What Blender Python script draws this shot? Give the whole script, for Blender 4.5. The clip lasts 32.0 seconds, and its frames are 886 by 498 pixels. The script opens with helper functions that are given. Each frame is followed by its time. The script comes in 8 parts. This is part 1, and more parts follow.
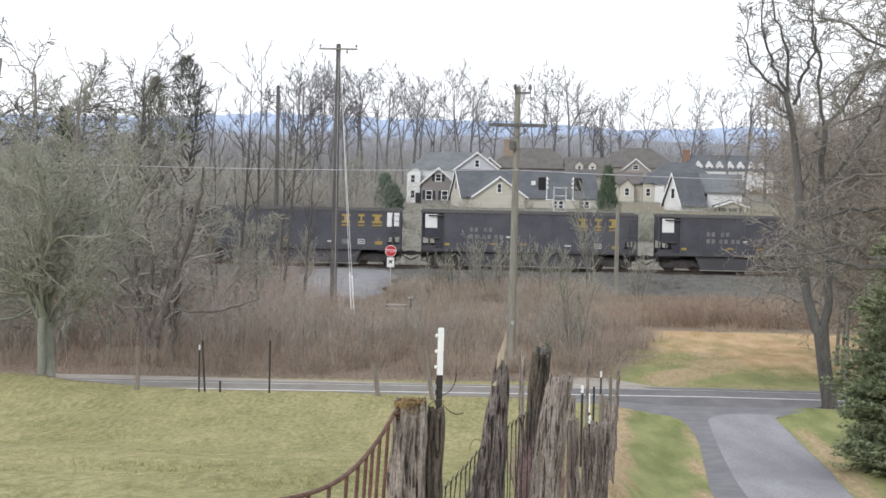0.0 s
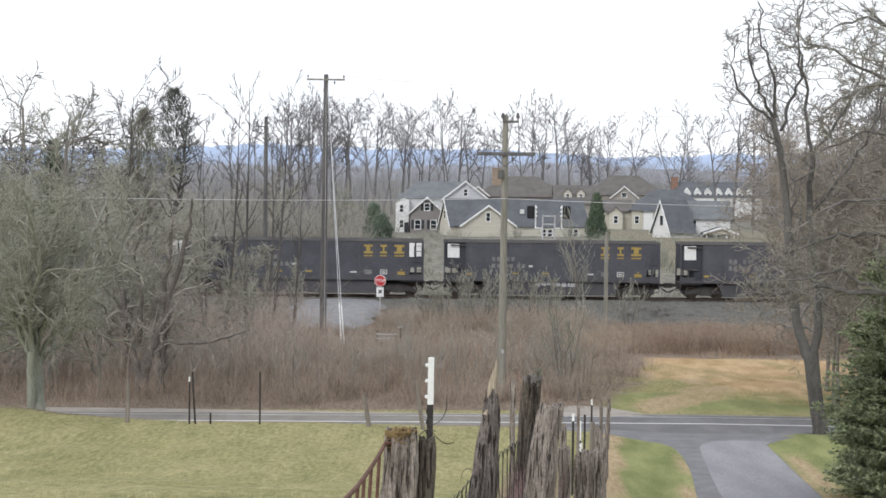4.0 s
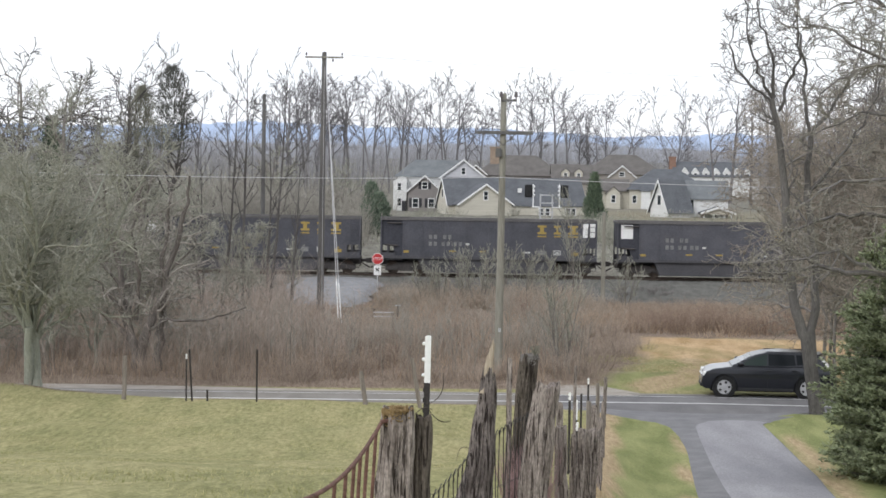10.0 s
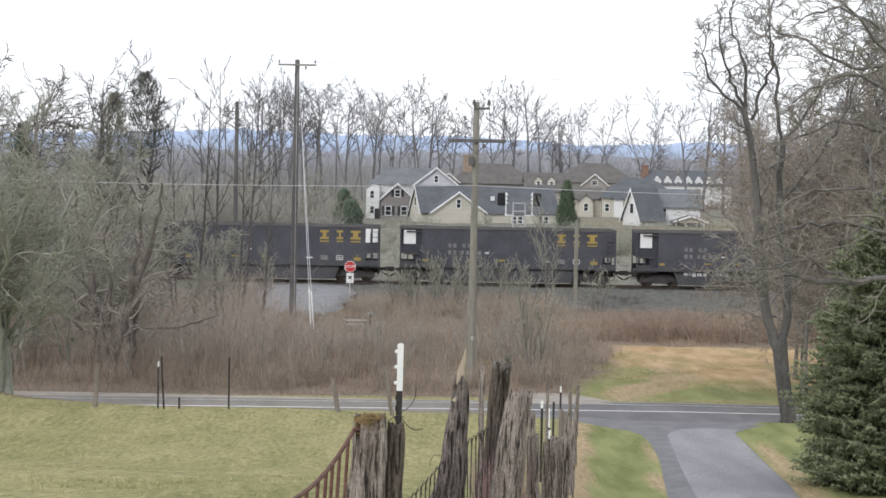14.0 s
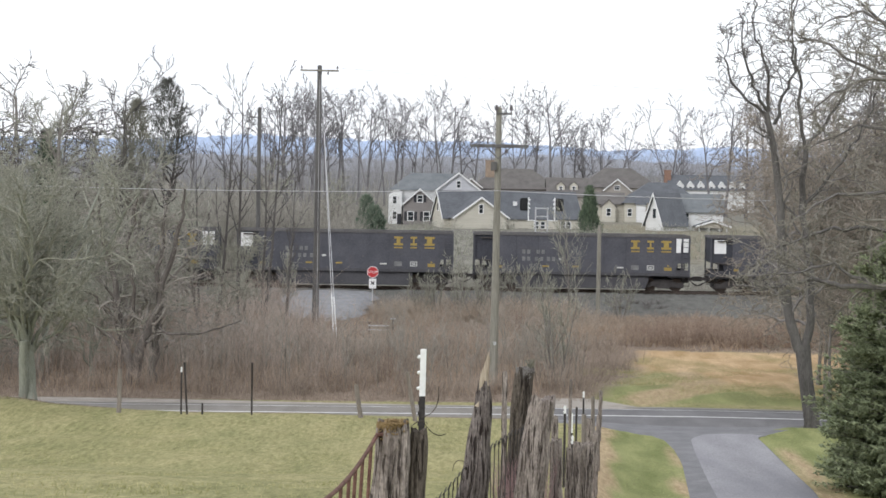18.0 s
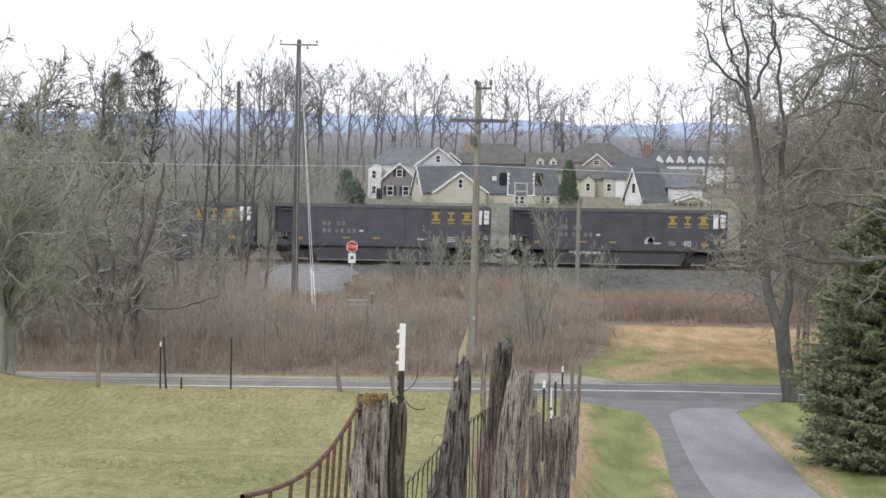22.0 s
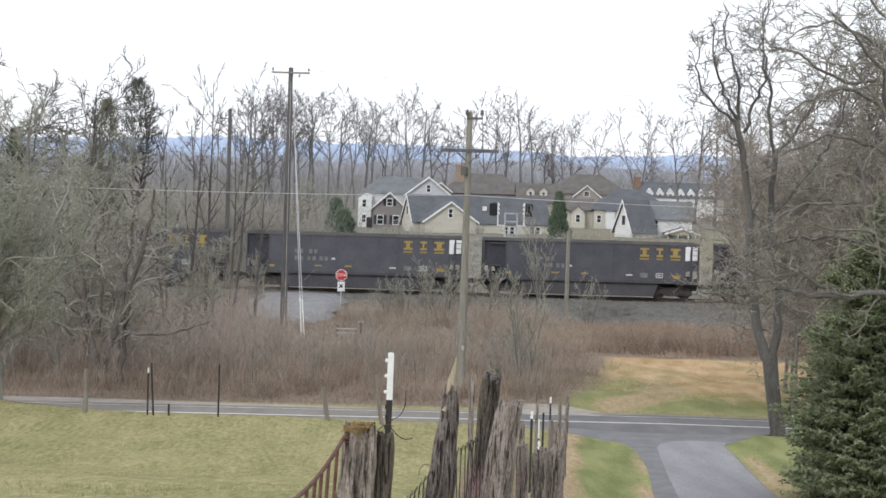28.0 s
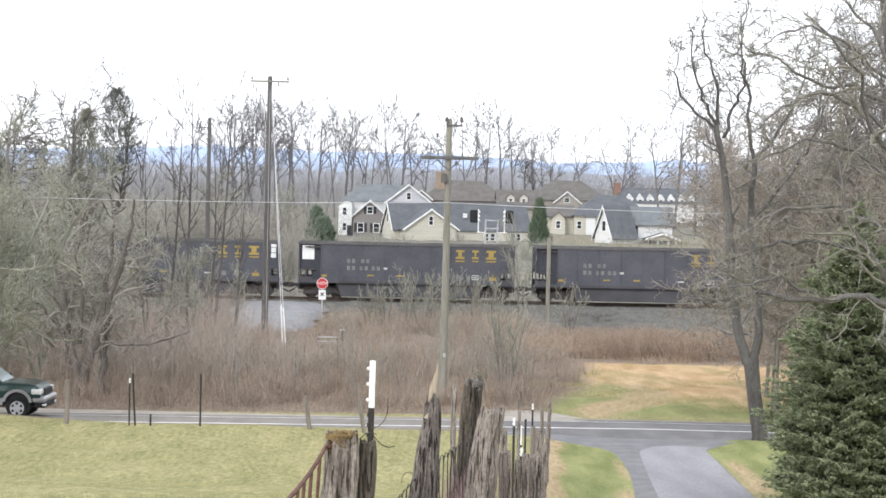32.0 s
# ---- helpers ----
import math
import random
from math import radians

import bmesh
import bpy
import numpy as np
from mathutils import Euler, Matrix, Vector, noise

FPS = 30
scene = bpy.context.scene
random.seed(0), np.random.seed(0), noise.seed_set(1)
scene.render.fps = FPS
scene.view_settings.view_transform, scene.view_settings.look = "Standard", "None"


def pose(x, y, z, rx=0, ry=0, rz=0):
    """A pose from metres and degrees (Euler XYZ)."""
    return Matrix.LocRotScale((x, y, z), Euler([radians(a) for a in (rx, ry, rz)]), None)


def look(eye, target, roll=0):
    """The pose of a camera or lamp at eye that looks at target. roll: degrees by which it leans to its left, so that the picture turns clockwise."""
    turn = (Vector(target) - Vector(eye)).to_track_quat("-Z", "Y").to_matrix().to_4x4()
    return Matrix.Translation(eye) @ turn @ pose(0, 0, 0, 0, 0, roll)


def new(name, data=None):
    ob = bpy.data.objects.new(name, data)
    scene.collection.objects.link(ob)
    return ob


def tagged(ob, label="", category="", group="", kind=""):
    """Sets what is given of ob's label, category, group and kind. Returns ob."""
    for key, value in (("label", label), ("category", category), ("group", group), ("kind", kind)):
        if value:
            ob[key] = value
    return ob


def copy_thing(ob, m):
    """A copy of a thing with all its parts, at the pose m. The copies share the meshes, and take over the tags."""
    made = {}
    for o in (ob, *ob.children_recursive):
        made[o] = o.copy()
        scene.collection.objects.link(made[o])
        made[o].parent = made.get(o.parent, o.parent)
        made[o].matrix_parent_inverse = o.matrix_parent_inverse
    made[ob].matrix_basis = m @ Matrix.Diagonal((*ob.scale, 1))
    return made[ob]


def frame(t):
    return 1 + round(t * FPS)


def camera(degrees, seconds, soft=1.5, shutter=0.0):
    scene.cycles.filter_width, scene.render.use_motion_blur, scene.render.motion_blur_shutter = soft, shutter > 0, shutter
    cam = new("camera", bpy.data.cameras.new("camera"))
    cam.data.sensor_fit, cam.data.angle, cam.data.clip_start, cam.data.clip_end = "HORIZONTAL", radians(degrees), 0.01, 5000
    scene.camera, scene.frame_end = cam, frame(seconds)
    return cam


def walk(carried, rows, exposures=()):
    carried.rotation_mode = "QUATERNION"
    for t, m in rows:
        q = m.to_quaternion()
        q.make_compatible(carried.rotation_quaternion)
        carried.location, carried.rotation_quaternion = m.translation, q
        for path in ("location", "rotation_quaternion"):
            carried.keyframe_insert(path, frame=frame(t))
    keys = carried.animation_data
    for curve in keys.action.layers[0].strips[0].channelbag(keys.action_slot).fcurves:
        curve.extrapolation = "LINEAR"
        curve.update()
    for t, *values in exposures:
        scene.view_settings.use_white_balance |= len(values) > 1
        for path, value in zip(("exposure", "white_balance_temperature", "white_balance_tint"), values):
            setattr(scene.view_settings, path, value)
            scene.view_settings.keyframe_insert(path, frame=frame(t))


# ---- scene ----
EYE = (0.0, 0.0, 8.3)
cam = camera(23.93, 32.0, soft=1.6)
# seconds, pitch, roll, yaw of a long-lens camera on a stand that is nudged now and then
ROWS = [
    (0.0, -2.856, 1.174, 0.237),
    (0.5, -2.612, 0.916, 0.166),
    (1.0, -2.437, 0.898, 0.337),
    (1.5, -2.711, 1.187, 0.191),
    (2.0, -2.811, 0.997, -0.021),
    (2.5, -2.847, 0.839, 0.055),
    (3.0, -2.517, 0.731, 0.036),
    (3.5, -2.192, 0.675, 0.018),
    (5.5, -1.943, 0.523, -0.256),
    (6.0, -1.945, 0.423, -0.065),
    (6.5, -1.944, 0.495, -0.018),
    (7.0, -1.936, 0.456, -0.042),
    (7.5, -2.060, 0.453, -0.065),
    (8.0, -2.252, 0.690, -0.220),
    (8.5, -2.282, 0.579, -0.237),
    (9.0, -2.356, 0.832, -0.209),
    (9.5, -2.581, 0.893, -0.097),
    (10.0, -2.637, 0.921, -0.123),
    (10.5, -2.523, 0.883, -0.269),
    (11.0, -2.437, 0.733, -0.203),
    (11.5, -2.236, 0.703, -0.157),
    (12.0, -2.340, 0.850, 0.000),
    (12.5, -2.245, 0.881, -0.042),
    (13.0, -2.333, 0.812, -0.412),
    (13.5, -2.436, 1.040, -0.821),
    (14.0, -2.407, 1.074, -0.868),
    (14.5, -2.528, 1.375, -0.890),
    (16.5, -2.637, 1.135, -0.939),
    (17.0, -2.590, 1.361, -0.345),
    (17.5, -2.293, 1.195, -0.114),
    (18.0, -2.272, 0.947, -0.248),
    (18.5, -2.539, 1.073, -0.150),
    (19.0, -2.441, 1.100, -0.202),
    (19.5, -2.416, 1.282, -0.067),
    (20.0, -2.590, 0.999, -0.338),
    (20.5, -2.498, 1.380, -0.786),
    (21.0, -2.688, 1.226, -0.820),
    (21.5, -2.752, 0.747, -0.729),
    (22.0, -2.957, 1.039, -0.826),
    (22.5, -2.761, 1.242, -0.676),
    (23.0, -2.675, 1.277, -0.815),
    (23.5, -2.614, 1.123, -0.789),
    (24.0, -2.602, 1.109, -0.585),
    (24.5, -2.538, 1.249, 0.112),
    (26.5, -2.515, 1.269, -0.196),
    (27.0, -2.429, 1.423, -0.512),
    (27.5, -2.276, 1.684, -0.797),
    (28.0, -2.140, 1.729, -1.094),
    (28.5, -2.040, 1.552, -1.269),
    (29.0, -2.109, 1.773, -1.369),
    (29.5, -2.147, 1.800, -1.597),
    (30.0, -1.972, 1.620, -1.478),
    (30.5, -2.013, 1.918, -1.434),
    (31.0, -2.157, 1.672, -1.824),
    (31.5, -2.064, 1.394, -1.781),
    (32.0, -1.925, 1.239, -1.617),
]
walk(cam, [(t, pose(*EYE, 90 + pitch, 0, yaw) @ pose(0, 0, 0, 0, 0, roll)) for t, pitch, roll, yaw in ROWS],
     exposures=[(t, stops, 6220, 11) for t, stops in ((0.0, 0.22), (2.0, 0.16), (3.5, 0.16), (5.5, 0.10), (6.0, 0.10), (7.0, 0.44), (8.0, 0.5), (9.0, 0.26), (10.0, 0.12), (12.0, 0.11), (17.0, 0.15), (24.0, 0.14), (28.0, 0.12), (29.0, 0.12), (30.0, 0.2), (31.0, 0.46), (32.0, 0.66))])

# ---- sky and light ----
world = bpy.data.worlds.new("overcast")
scene.world = world
world.use_nodes = True
nt = world.node_tree
nt.nodes.clear()
w_out = nt.nodes.new("ShaderNodeOutputWorld")
w_bg = nt.nodes.new("ShaderNodeBackground")
w_sky = nt.nodes.new("ShaderNodeTexSky")
w_sky.sky_type, w_sky.sun_disc = "NISHITA", False
w_sky.sun_elevation, w_sky.sun_rotation = radians(32), radians(215)
w_scale = nt.nodes.new("ShaderNodeMix")
w_scale.data_type, w_scale.blend_type = "RGBA", "MULTIPLY"
w_scale.inputs[0].default_value = 1.0
w_scale.inputs[7].default_value = (0.10, 0.10, 0.10, 1)
w_co = nt.nodes.new("ShaderNodeTexCoord")
w_map = nt.nodes.new("ShaderNodeMapping")
w_map.inputs["Scale"].default_value = (2.0, 2.0, 9.0)
w_noise = nt.nodes.new("ShaderNodeTexNoise")
w_noise.inputs["Scale"].default_value, w_noise.inputs["Detail"].default_value = 1.6, 5.0
w_ramp = nt.nodes.new("ShaderNodeValToRGB")
w_ramp.color_ramp.elements[0].position, w_ramp.color_ramp.elements[0].color = 0.30, (0.98, 1.0, 1.06, 1)
w_ramp.color_ramp.elements[1].position, w_ramp.color_ramp.elements[1].color = 0.52, (1.16, 1.16, 1.17, 1)
w_mix = nt.nodes.new("ShaderNodeMix")
w_mix.data_type = "RGBA"
w_mix.inputs[0].default_value = 0.88
nt.links.new(w_sky.outputs[0], w_scale.inputs[6])
nt.links.new(w_co.outputs["Generated"], w_map.inputs[0])
nt.links.new(w_map.outputs[0], w_noise.inputs["Vector"])
nt.links.new(w_noise.outputs["Fac"], w_ramp.inputs[0])
nt.links.new(w_scale.outputs[2], w_mix.inputs[6])
nt.links.new(w_ramp.outputs[0], w_mix.inputs[7])
nt.links.new(w_mix.outputs[2], w_bg.inputs[0])
nt.links.new(w_bg.outputs[0], w_out.inputs[0])
w_bg.inputs[1].default_value = 1.0

sun = new("sun", bpy.data.lights.new("sun", "SUN"))
sun.data.energy, sun.data.angle, sun.data.color = 1.1, radians(18), (1.0, 0.985, 0.96)
sun.matrix_world = look((-40, -60, 50), (0, 0, 0))

# ---- helpers of this scene ----
def part(name, bm, material, parent=None, label="", smooth=False):
    me = bpy.data.meshes.new(name)
    bm.to_mesh(me)
    bm.free()
    me.materials.append(material)
    if smooth:
        me.polygons.foreach_set("use_smooth", [True] * len(me.polygons))
    ob = new(name, me)
    if parent is not None:
        ob.parent = parent
    if label:
        ob["label"] = label
    return ob


def share(ob, name, parent, m):
    """Another part on the same mesh."""
    o = new(name, ob.data)
    o.parent = parent
    o.matrix_basis = m
    return o


def thing(name, m, label, category, group="", kind=""):
    e = new(name)
    e.empty_display_size = 0.2
    e.matrix_basis = m
    return tagged(e, label, category, group, kind)


def fast_mesh(name, verts, quads, tris=None):
    """A mesh from numpy arrays."""
    me = bpy.data.meshes.new(name)
    nq = len(quads)
    ntri = 0 if tris is None else len(tris)
    me.vertices.add(len(verts))
    me.vertices.foreach_set("co", np.asarray(verts, dtype=np.float32).ravel())
    me.loops.add(nq * 4 + ntri * 3)
    idx = np.asarray(quads, dtype=np.int32).ravel()
    if ntri:
        idx = np.concatenate([idx, np.asarray(tris, dtype=np.int32).ravel()])
    me.loops.foreach_set("vertex_index", idx)
    me.polygons.add(nq + ntri)
    starts = np.arange(nq, dtype=np.int32) * 4
    if ntri:
        starts = np.concatenate([starts, nq * 4 + np.arange(ntri, dtype=np.int32) * 3])
    me.polygons.foreach_set("loop_start", starts)
    me.update(calc_edges=True)
    me.validate()
    return me


def mesh_part(name, me, material, parent=None, label=""):
    me.materials.append(material)
    ob = new(name, me)
    if parent is not None:
        ob.parent = parent
    if label:
        ob["label"] = label
    return ob


def box(bm, x0, x1, y0, y1, z0, z1, m=None):
    r = bmesh.ops.create_cube(bm, size=1.0, matrix=Matrix.LocRotScale(((x0 + x1) / 2, (y0 + y1) / 2, (z0 + z1) / 2), None, (abs(x1 - x0), abs(y1 - y0), abs(z1 - z0))))
    if m is not None:
        bmesh.ops.transform(bm, matrix=m, verts=r["verts"])
    return r["verts"]


def bbox_mesh(x0, x1, y0, y1, z0, z1, bevel=0.0, m=None):
    bm = bmesh.new()
    box(bm, x0, x1, y0, y1, z0, z1, m)
    if bevel:
        bmesh.ops.bevel(bm, geom=bm.edges[:], offset=bevel, segments=1, affect="EDGES")
    return bm


def rod(bm, a, b, r0, r1=None, sides=8):
    a, b = Vector(a), Vector(b)
    d = b - a
    m = Matrix.Translation((a + b) / 2) @ d.to_track_quat("Z", "Y").to_matrix().to_4x4()
    return bmesh.ops.create_cone(bm, cap_ends=True, segments=sides, radius1=r0, radius2=r0 if r1 is None else r1, depth=d.length, matrix=m)["verts"]


def extrude_profile(bm, pts, y0, y1, taper=0.0):
    """A closed x-z outline drawn out from y0 to y1; taper pulls the outline's upper points in towards the middle."""
    zs = [p[1] for p in pts]
    lo, hi = min(zs), max(zs)
    rows = []
    for y in (y0, y1):
        s = 1 if y > (y0 + y1) / 2 else -1
        rows.append([bm.verts.new((x, y - s * taper * (z - lo) / (hi - lo), z)) for x, z in pts])
    n = len(pts)
    for i in range(n):
        j = (i + 1) % n
        bm.faces.new((rows[0][i], rows[0][j], rows[1][j], rows[1][i]))
    bm.faces.new(rows[0][::-1])
    bm.faces.new(rows[1])
    bmesh.ops.recalc_face_normals(bm, faces=bm.faces[:])


# ---- materials ----
def material(name, dark, light, scale=6.0, fine=60.0, rough=0.85, metal=0.0, bump=0.3, stretch=(1, 1, 1), island=0.0, obj_random=0.0, extra=None, spec=0.3):
    """A surface whose colour wanders between two tones at two scales, with fine relief."""
    m = bpy.data.materials.new(name)
    m.use_nodes = True
    t = m.node_tree
    b = t.nodes["Principled BSDF"]
    b.inputs["Roughness"].default_value = rough
    b.inputs["Metallic"].default_value = metal
    b.inputs["Specular IOR Level"].default_value = spec
    co = t.nodes.new("ShaderNodeTexCoord")
    mp = t.nodes.new("ShaderNodeMapping")
    mp.inputs["Scale"].default_value = stretch
    t.links.new(co.outputs["Object"], mp.inputs[0])
    n1 = t.nodes.new("ShaderNodeTexNoise")
    n1.inputs["Scale"].default_value, n1.inputs["Detail"].default_value = scale, 4.0
    n2 = t.nodes.new("ShaderNodeTexNoise")
    n2.inputs["Scale"].default_value, n2.inputs["Detail"].default_value = fine, 3.0
    t.links.new(mp.outputs[0], n1.inputs["Vector"])
    t.links.new(mp.outputs[0], n2.inputs["Vector"])
    add = t.nodes.new("ShaderNodeMath")
    add.operation = "ADD"
    t.links.new(n1.outputs["Fac"], add.inputs[0])
    t.links.new(n2.outputs["Fac"], add.inputs[1])
    last = add
    for use, node, out in ((island, "ShaderNodeNewGeometry", "Random Per Island"), (obj_random, "ShaderNodeObjectInfo", "Random")):
        if use:
            g = t.nodes.new(node)
            k = t.nodes.new("ShaderNodeMath")
            k.operation = "MULTIPLY_ADD"
            k.inputs[1].default_value, k.inputs[2].default_value = use, -use / 2
            t.links.new(g.outputs[out], k.inputs[0])
            s = t.nodes.new("ShaderNodeMath")
            s.operation = "ADD"
            t.links.new(last.outputs[0], s.inputs[0])
            t.links.new(k.outputs[0], s.inputs[1])
            last = s
    mr = t.nodes.new("ShaderNodeMapRange")
    mr.inputs["From Min"].default_value, mr.inputs["From Max"].default_value = 0.65, 1.35
    t.links.new(last.outputs[0], mr.inputs["Value"])
    mix = t.nodes.new("ShaderNodeMix")
    mix.data_type = "RGBA"
    mix.inputs[6].default_value, mix.inputs[7].default_value = (*dark, 1), (*light, 1)
    t.links.new(mr.outputs[0], mix.inputs[0])
    colour = mix.outputs[2]
    if extra:
        tone, s_scale, low, high, amount = extra
        n3 = t.nodes.new("ShaderNodeTexNoise")
        n3.inputs["Scale"].default_value, n3.inputs["Detail"].default_value, n3.inputs["Distortion"].default_value = s_scale, 5.0, 0.7
        t.links.new(mp.outputs[0], n3.inputs["Vector"])
        r3 = t.nodes.new("ShaderNodeMapRange")
        r3.inputs["From Min"].default_value, r3.inputs["From Max"].default_value, r3.inputs["To Max"].default_value = low, high, amount
        t.links.new(n3.outputs["Fac"], r3.inputs["Value"])
        mx = t.nodes.new("ShaderNodeMix")
        mx.data_type = "RGBA"
        mx.inputs[7].default_value = (*tone, 1)
        t.links.new(r3.outputs[0], mx.inputs[0])
        t.links.new(colour, mx.inputs[6])
        colour = mx.outputs[2]
    t.links.new(colour, b.inputs["Base Color"])
    if bump:
        bp = t.nodes.new("ShaderNodeBump")
        bp.inputs["Strength"].default_value, bp.inputs["Distance"].default_value = bump, 0.02
        t.links.new(add.outputs[0], bp.inputs["Height"])
        t.links.new(bp.outputs[0], b.inputs["Normal"])
    return m


def glass(name, tint, rough=0.05, spec=0.5):
    m = bpy.data.materials.new(name)
    m.use_nodes = True
    b = m.node_tree.nodes["Principled BSDF"]
    b.inputs["Base Color"].default_value = (*tint, 1)
    b.inputs["Roughness"].default_value = rough
    b.inputs["Specular IOR Level"].default_value = spec
    return m


M_ASPHALT = material("asphalt", (0.185, 0.172, 0.152), (0.285, 0.265, 0.238), 1.2, 40, 1.0, stretch=(1, 0.3, 1), spec=0.08, extra=((0.34, 0.33, 0.32), 0.5, 0.5, 0.75, 0.6))
M_ASPHALT_NEW = material("dark_asphalt", (0.135, 0.131, 0.132), (0.225, 0.22, 0.22), 1.2, 40, 1.0, stretch=(1, 0.3, 1), spec=0.08, extra=((0.25, 0.245, 0.24), 0.5, 0.5, 0.75, 0.5))
M_DRIVE = material("drive_asphalt", (0.215, 0.21, 0.22), (0.36, 0.355, 0.365), 1.0, 25, 1.0, stretch=(1, 0.25, 1), spec=0.1, extra=((0.18, 0.18, 0.2), 0.35, 0.5, 0.7, 0.6))
M_DRIVE_EDGE = material("old_drive_edge", (0.14, 0.14, 0.146), (0.24, 0.236, 0.238), 1.5, 30, 0.95)
M_LINE = material("road_paint", (0.44, 0.435, 0.42), (0.70, 0.695, 0.68), 0.6, 12, 0.9, bump=0, extra=((0.30, 0.29, 0.28), 0.9, 0.55, 0.68, 0.7))
M_GRAVEL_TAN = material("tan_gravel", (0.25, 0.225, 0.19), (0.44, 0.40, 0.35), 1.5, 18, 0.95, bump=0.6)
M_GRAVEL = material("gravel", (0.18, 0.182, 0.188), (0.33, 0.333, 0.34), 1.5, 18, 0.95, bump=0.8)
M_BALLAST = material("ballast", (0.085, 0.084, 0.076), (0.19, 0.187, 0.168), 2.0, 14, 0.95, bump=1.0)
M_RAIL = material("rail_steel", (0.07, 0.055, 0.045), (0.14, 0.11, 0.09), 3, 40, 0.6, 0.4)
M_SLEEPER = material("sleeper_wood", (0.03, 0.026, 0.022), (0.08, 0.07, 0.06), 3, 30, 0.95)
M_POST_PALE = material("pale_post", (0.15, 0.13, 0.11), (0.36, 0.32, 0.28), 14, 90, 1.0, stretch=(1, 1, 0.07), bump=0.8, spec=0.1)
M_BARK_PALE = material("bark_pale", (0.18, 0.188, 0.15), (0.345, 0.355, 0.295), 4, 30, 0.95, stretch=(1, 1, 0.25), bump=0.7, island=0.2)
M_BARK_GREY = material("bark_grey", (0.13, 0.12, 0.105), (0.30, 0.275, 0.245), 4, 30, 0.95, stretch=(1, 1, 0.25), bump=0.7, island=0.25)
M_BARK_DARK = material("bark_dark", (0.055, 0.051, 0.048), (0.155, 0.145, 0.135), 4, 30, 0.95, stretch=(1, 1, 0.25), bump=0.7, island=0.25)
M_BARK_TREE = material("bark_brown_grey", (0.08, 0.07, 0.062), (0.22, 0.196, 0.172), 5, 34, 0.95, stretch=(1, 1, 0.22), bump=1.0, island=0.15)
M_TWIG_OLIVE = material("twig_olive", (0.19, 0.19, 0.15), (0.42, 0.415, 0.34), 2, 12, 0.95, bump=0, island=0.5)
M_TWIG_GREY = material("twig_grey", (0.19, 0.175, 0.152), (0.445, 0.41, 0.36), 2, 12, 0.95, bump=0, island=0.5)
M_TWIG_DARK = material("twig_dark", (0.115, 0.107, 0.10), (0.27, 0.25, 0.235), 2, 12, 0.95, bump=0, island=0.5)
M_BARK_LIMB = material("bark_slate_grey", (0.08, 0.074, 0.071), (0.235, 0.218, 0.205), 5, 34, 0.95, stretch=(1, 1, 0.22), bump=1.0, island=0.15)
M_TWIG_BROWN = material("twig_brown", (0.215, 0.188, 0.156), (0.44, 0.385, 0.32), 2, 12, 0.95, bump=0, island=0.5)
# far trees and woods: greyed tones carry the haze of distance in the colour
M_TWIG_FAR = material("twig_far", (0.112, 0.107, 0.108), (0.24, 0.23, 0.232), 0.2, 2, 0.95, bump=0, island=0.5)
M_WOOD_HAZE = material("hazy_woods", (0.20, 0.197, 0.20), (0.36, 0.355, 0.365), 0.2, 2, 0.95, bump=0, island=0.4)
M_BRUSH_RED = material("brush_red", (0.215, 0.165, 0.122), (0.45, 0.37, 0.285), 0.22, 1.2, 0.95, bump=0, island=0.45)
M_BRUSH_GREY = material("brush_grey", (0.225, 0.192, 0.155), (0.43, 0.38, 0.315), 0.2, 1.2, 0.95, bump=0, island=0.4)
M_UNDERGROWTH = material("undergrowth", (0.25, 0.20, 0.165), (0.49, 0.41, 0.345), 0.2, 1.2, 0.95, bump=0, island=0.4)
M_BRUSH_MID = material("brush_brown", (0.185, 0.145, 0.112), (0.43, 0.352, 0.28), 0.22, 1.2, 0.95, bump=0, island=0.55)
M_BRUSH_DARK = material("brush_dark", (0.175, 0.122, 0.092), (0.38, 0.285, 0.215), 0.22, 1.2, 0.95, bump=0, island=0.5)
M_REED = material("dry_reed", (0.28, 0.195, 0.135), (0.53, 0.41, 0.295), 0.25, 1.2, 0.95, bump=0, island=0.5)
M_STRAW = material("straw", (0.34, 0.25, 0.13), (0.58, 0.45, 0.27), 0.3, 2.0, 0.95, bump=0, island=0.7)
M_GRASS = material("grass_blade", (0.18, 0.19, 0.062), (0.47, 0.43, 0.21), 0.25, 1.2, 0.9, bump=0, island=0.6)
M_NEEDLE = material("spruce_needle", (0.19, 0.225, 0.13), (0.37, 0.41, 0.24), 1.5, 10, 0.9, bump=0, island=0.6, spec=0.1)
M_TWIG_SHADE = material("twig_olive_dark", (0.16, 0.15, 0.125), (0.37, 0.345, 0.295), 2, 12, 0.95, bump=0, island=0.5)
M_CLUMP = material("dark_clump", (0.085, 0.087, 0.078), (0.19, 0.192, 0.17), 1.0, 6, 0.9, bump=0, island=0.6, spec=0.1)
M_IVY = material("ivy_leaf", (0.13, 0.128, 0.10), (0.26, 0.255, 0.20), 1.0, 6, 0.8, bump=0, island=0.6)
M_CEDAR = material("cedar_needle", (0.05, 0.075, 0.05), (0.13, 0.165, 0.10), 1.0, 6, 0.85, bump=0, island=0.6)
M_SHRUB = material("shrub_needle", (0.085, 0.115, 0.085), (0.18, 0.215, 0.155), 1.0, 6, 0.9, bump=0, island=0.7, spec=0.1)


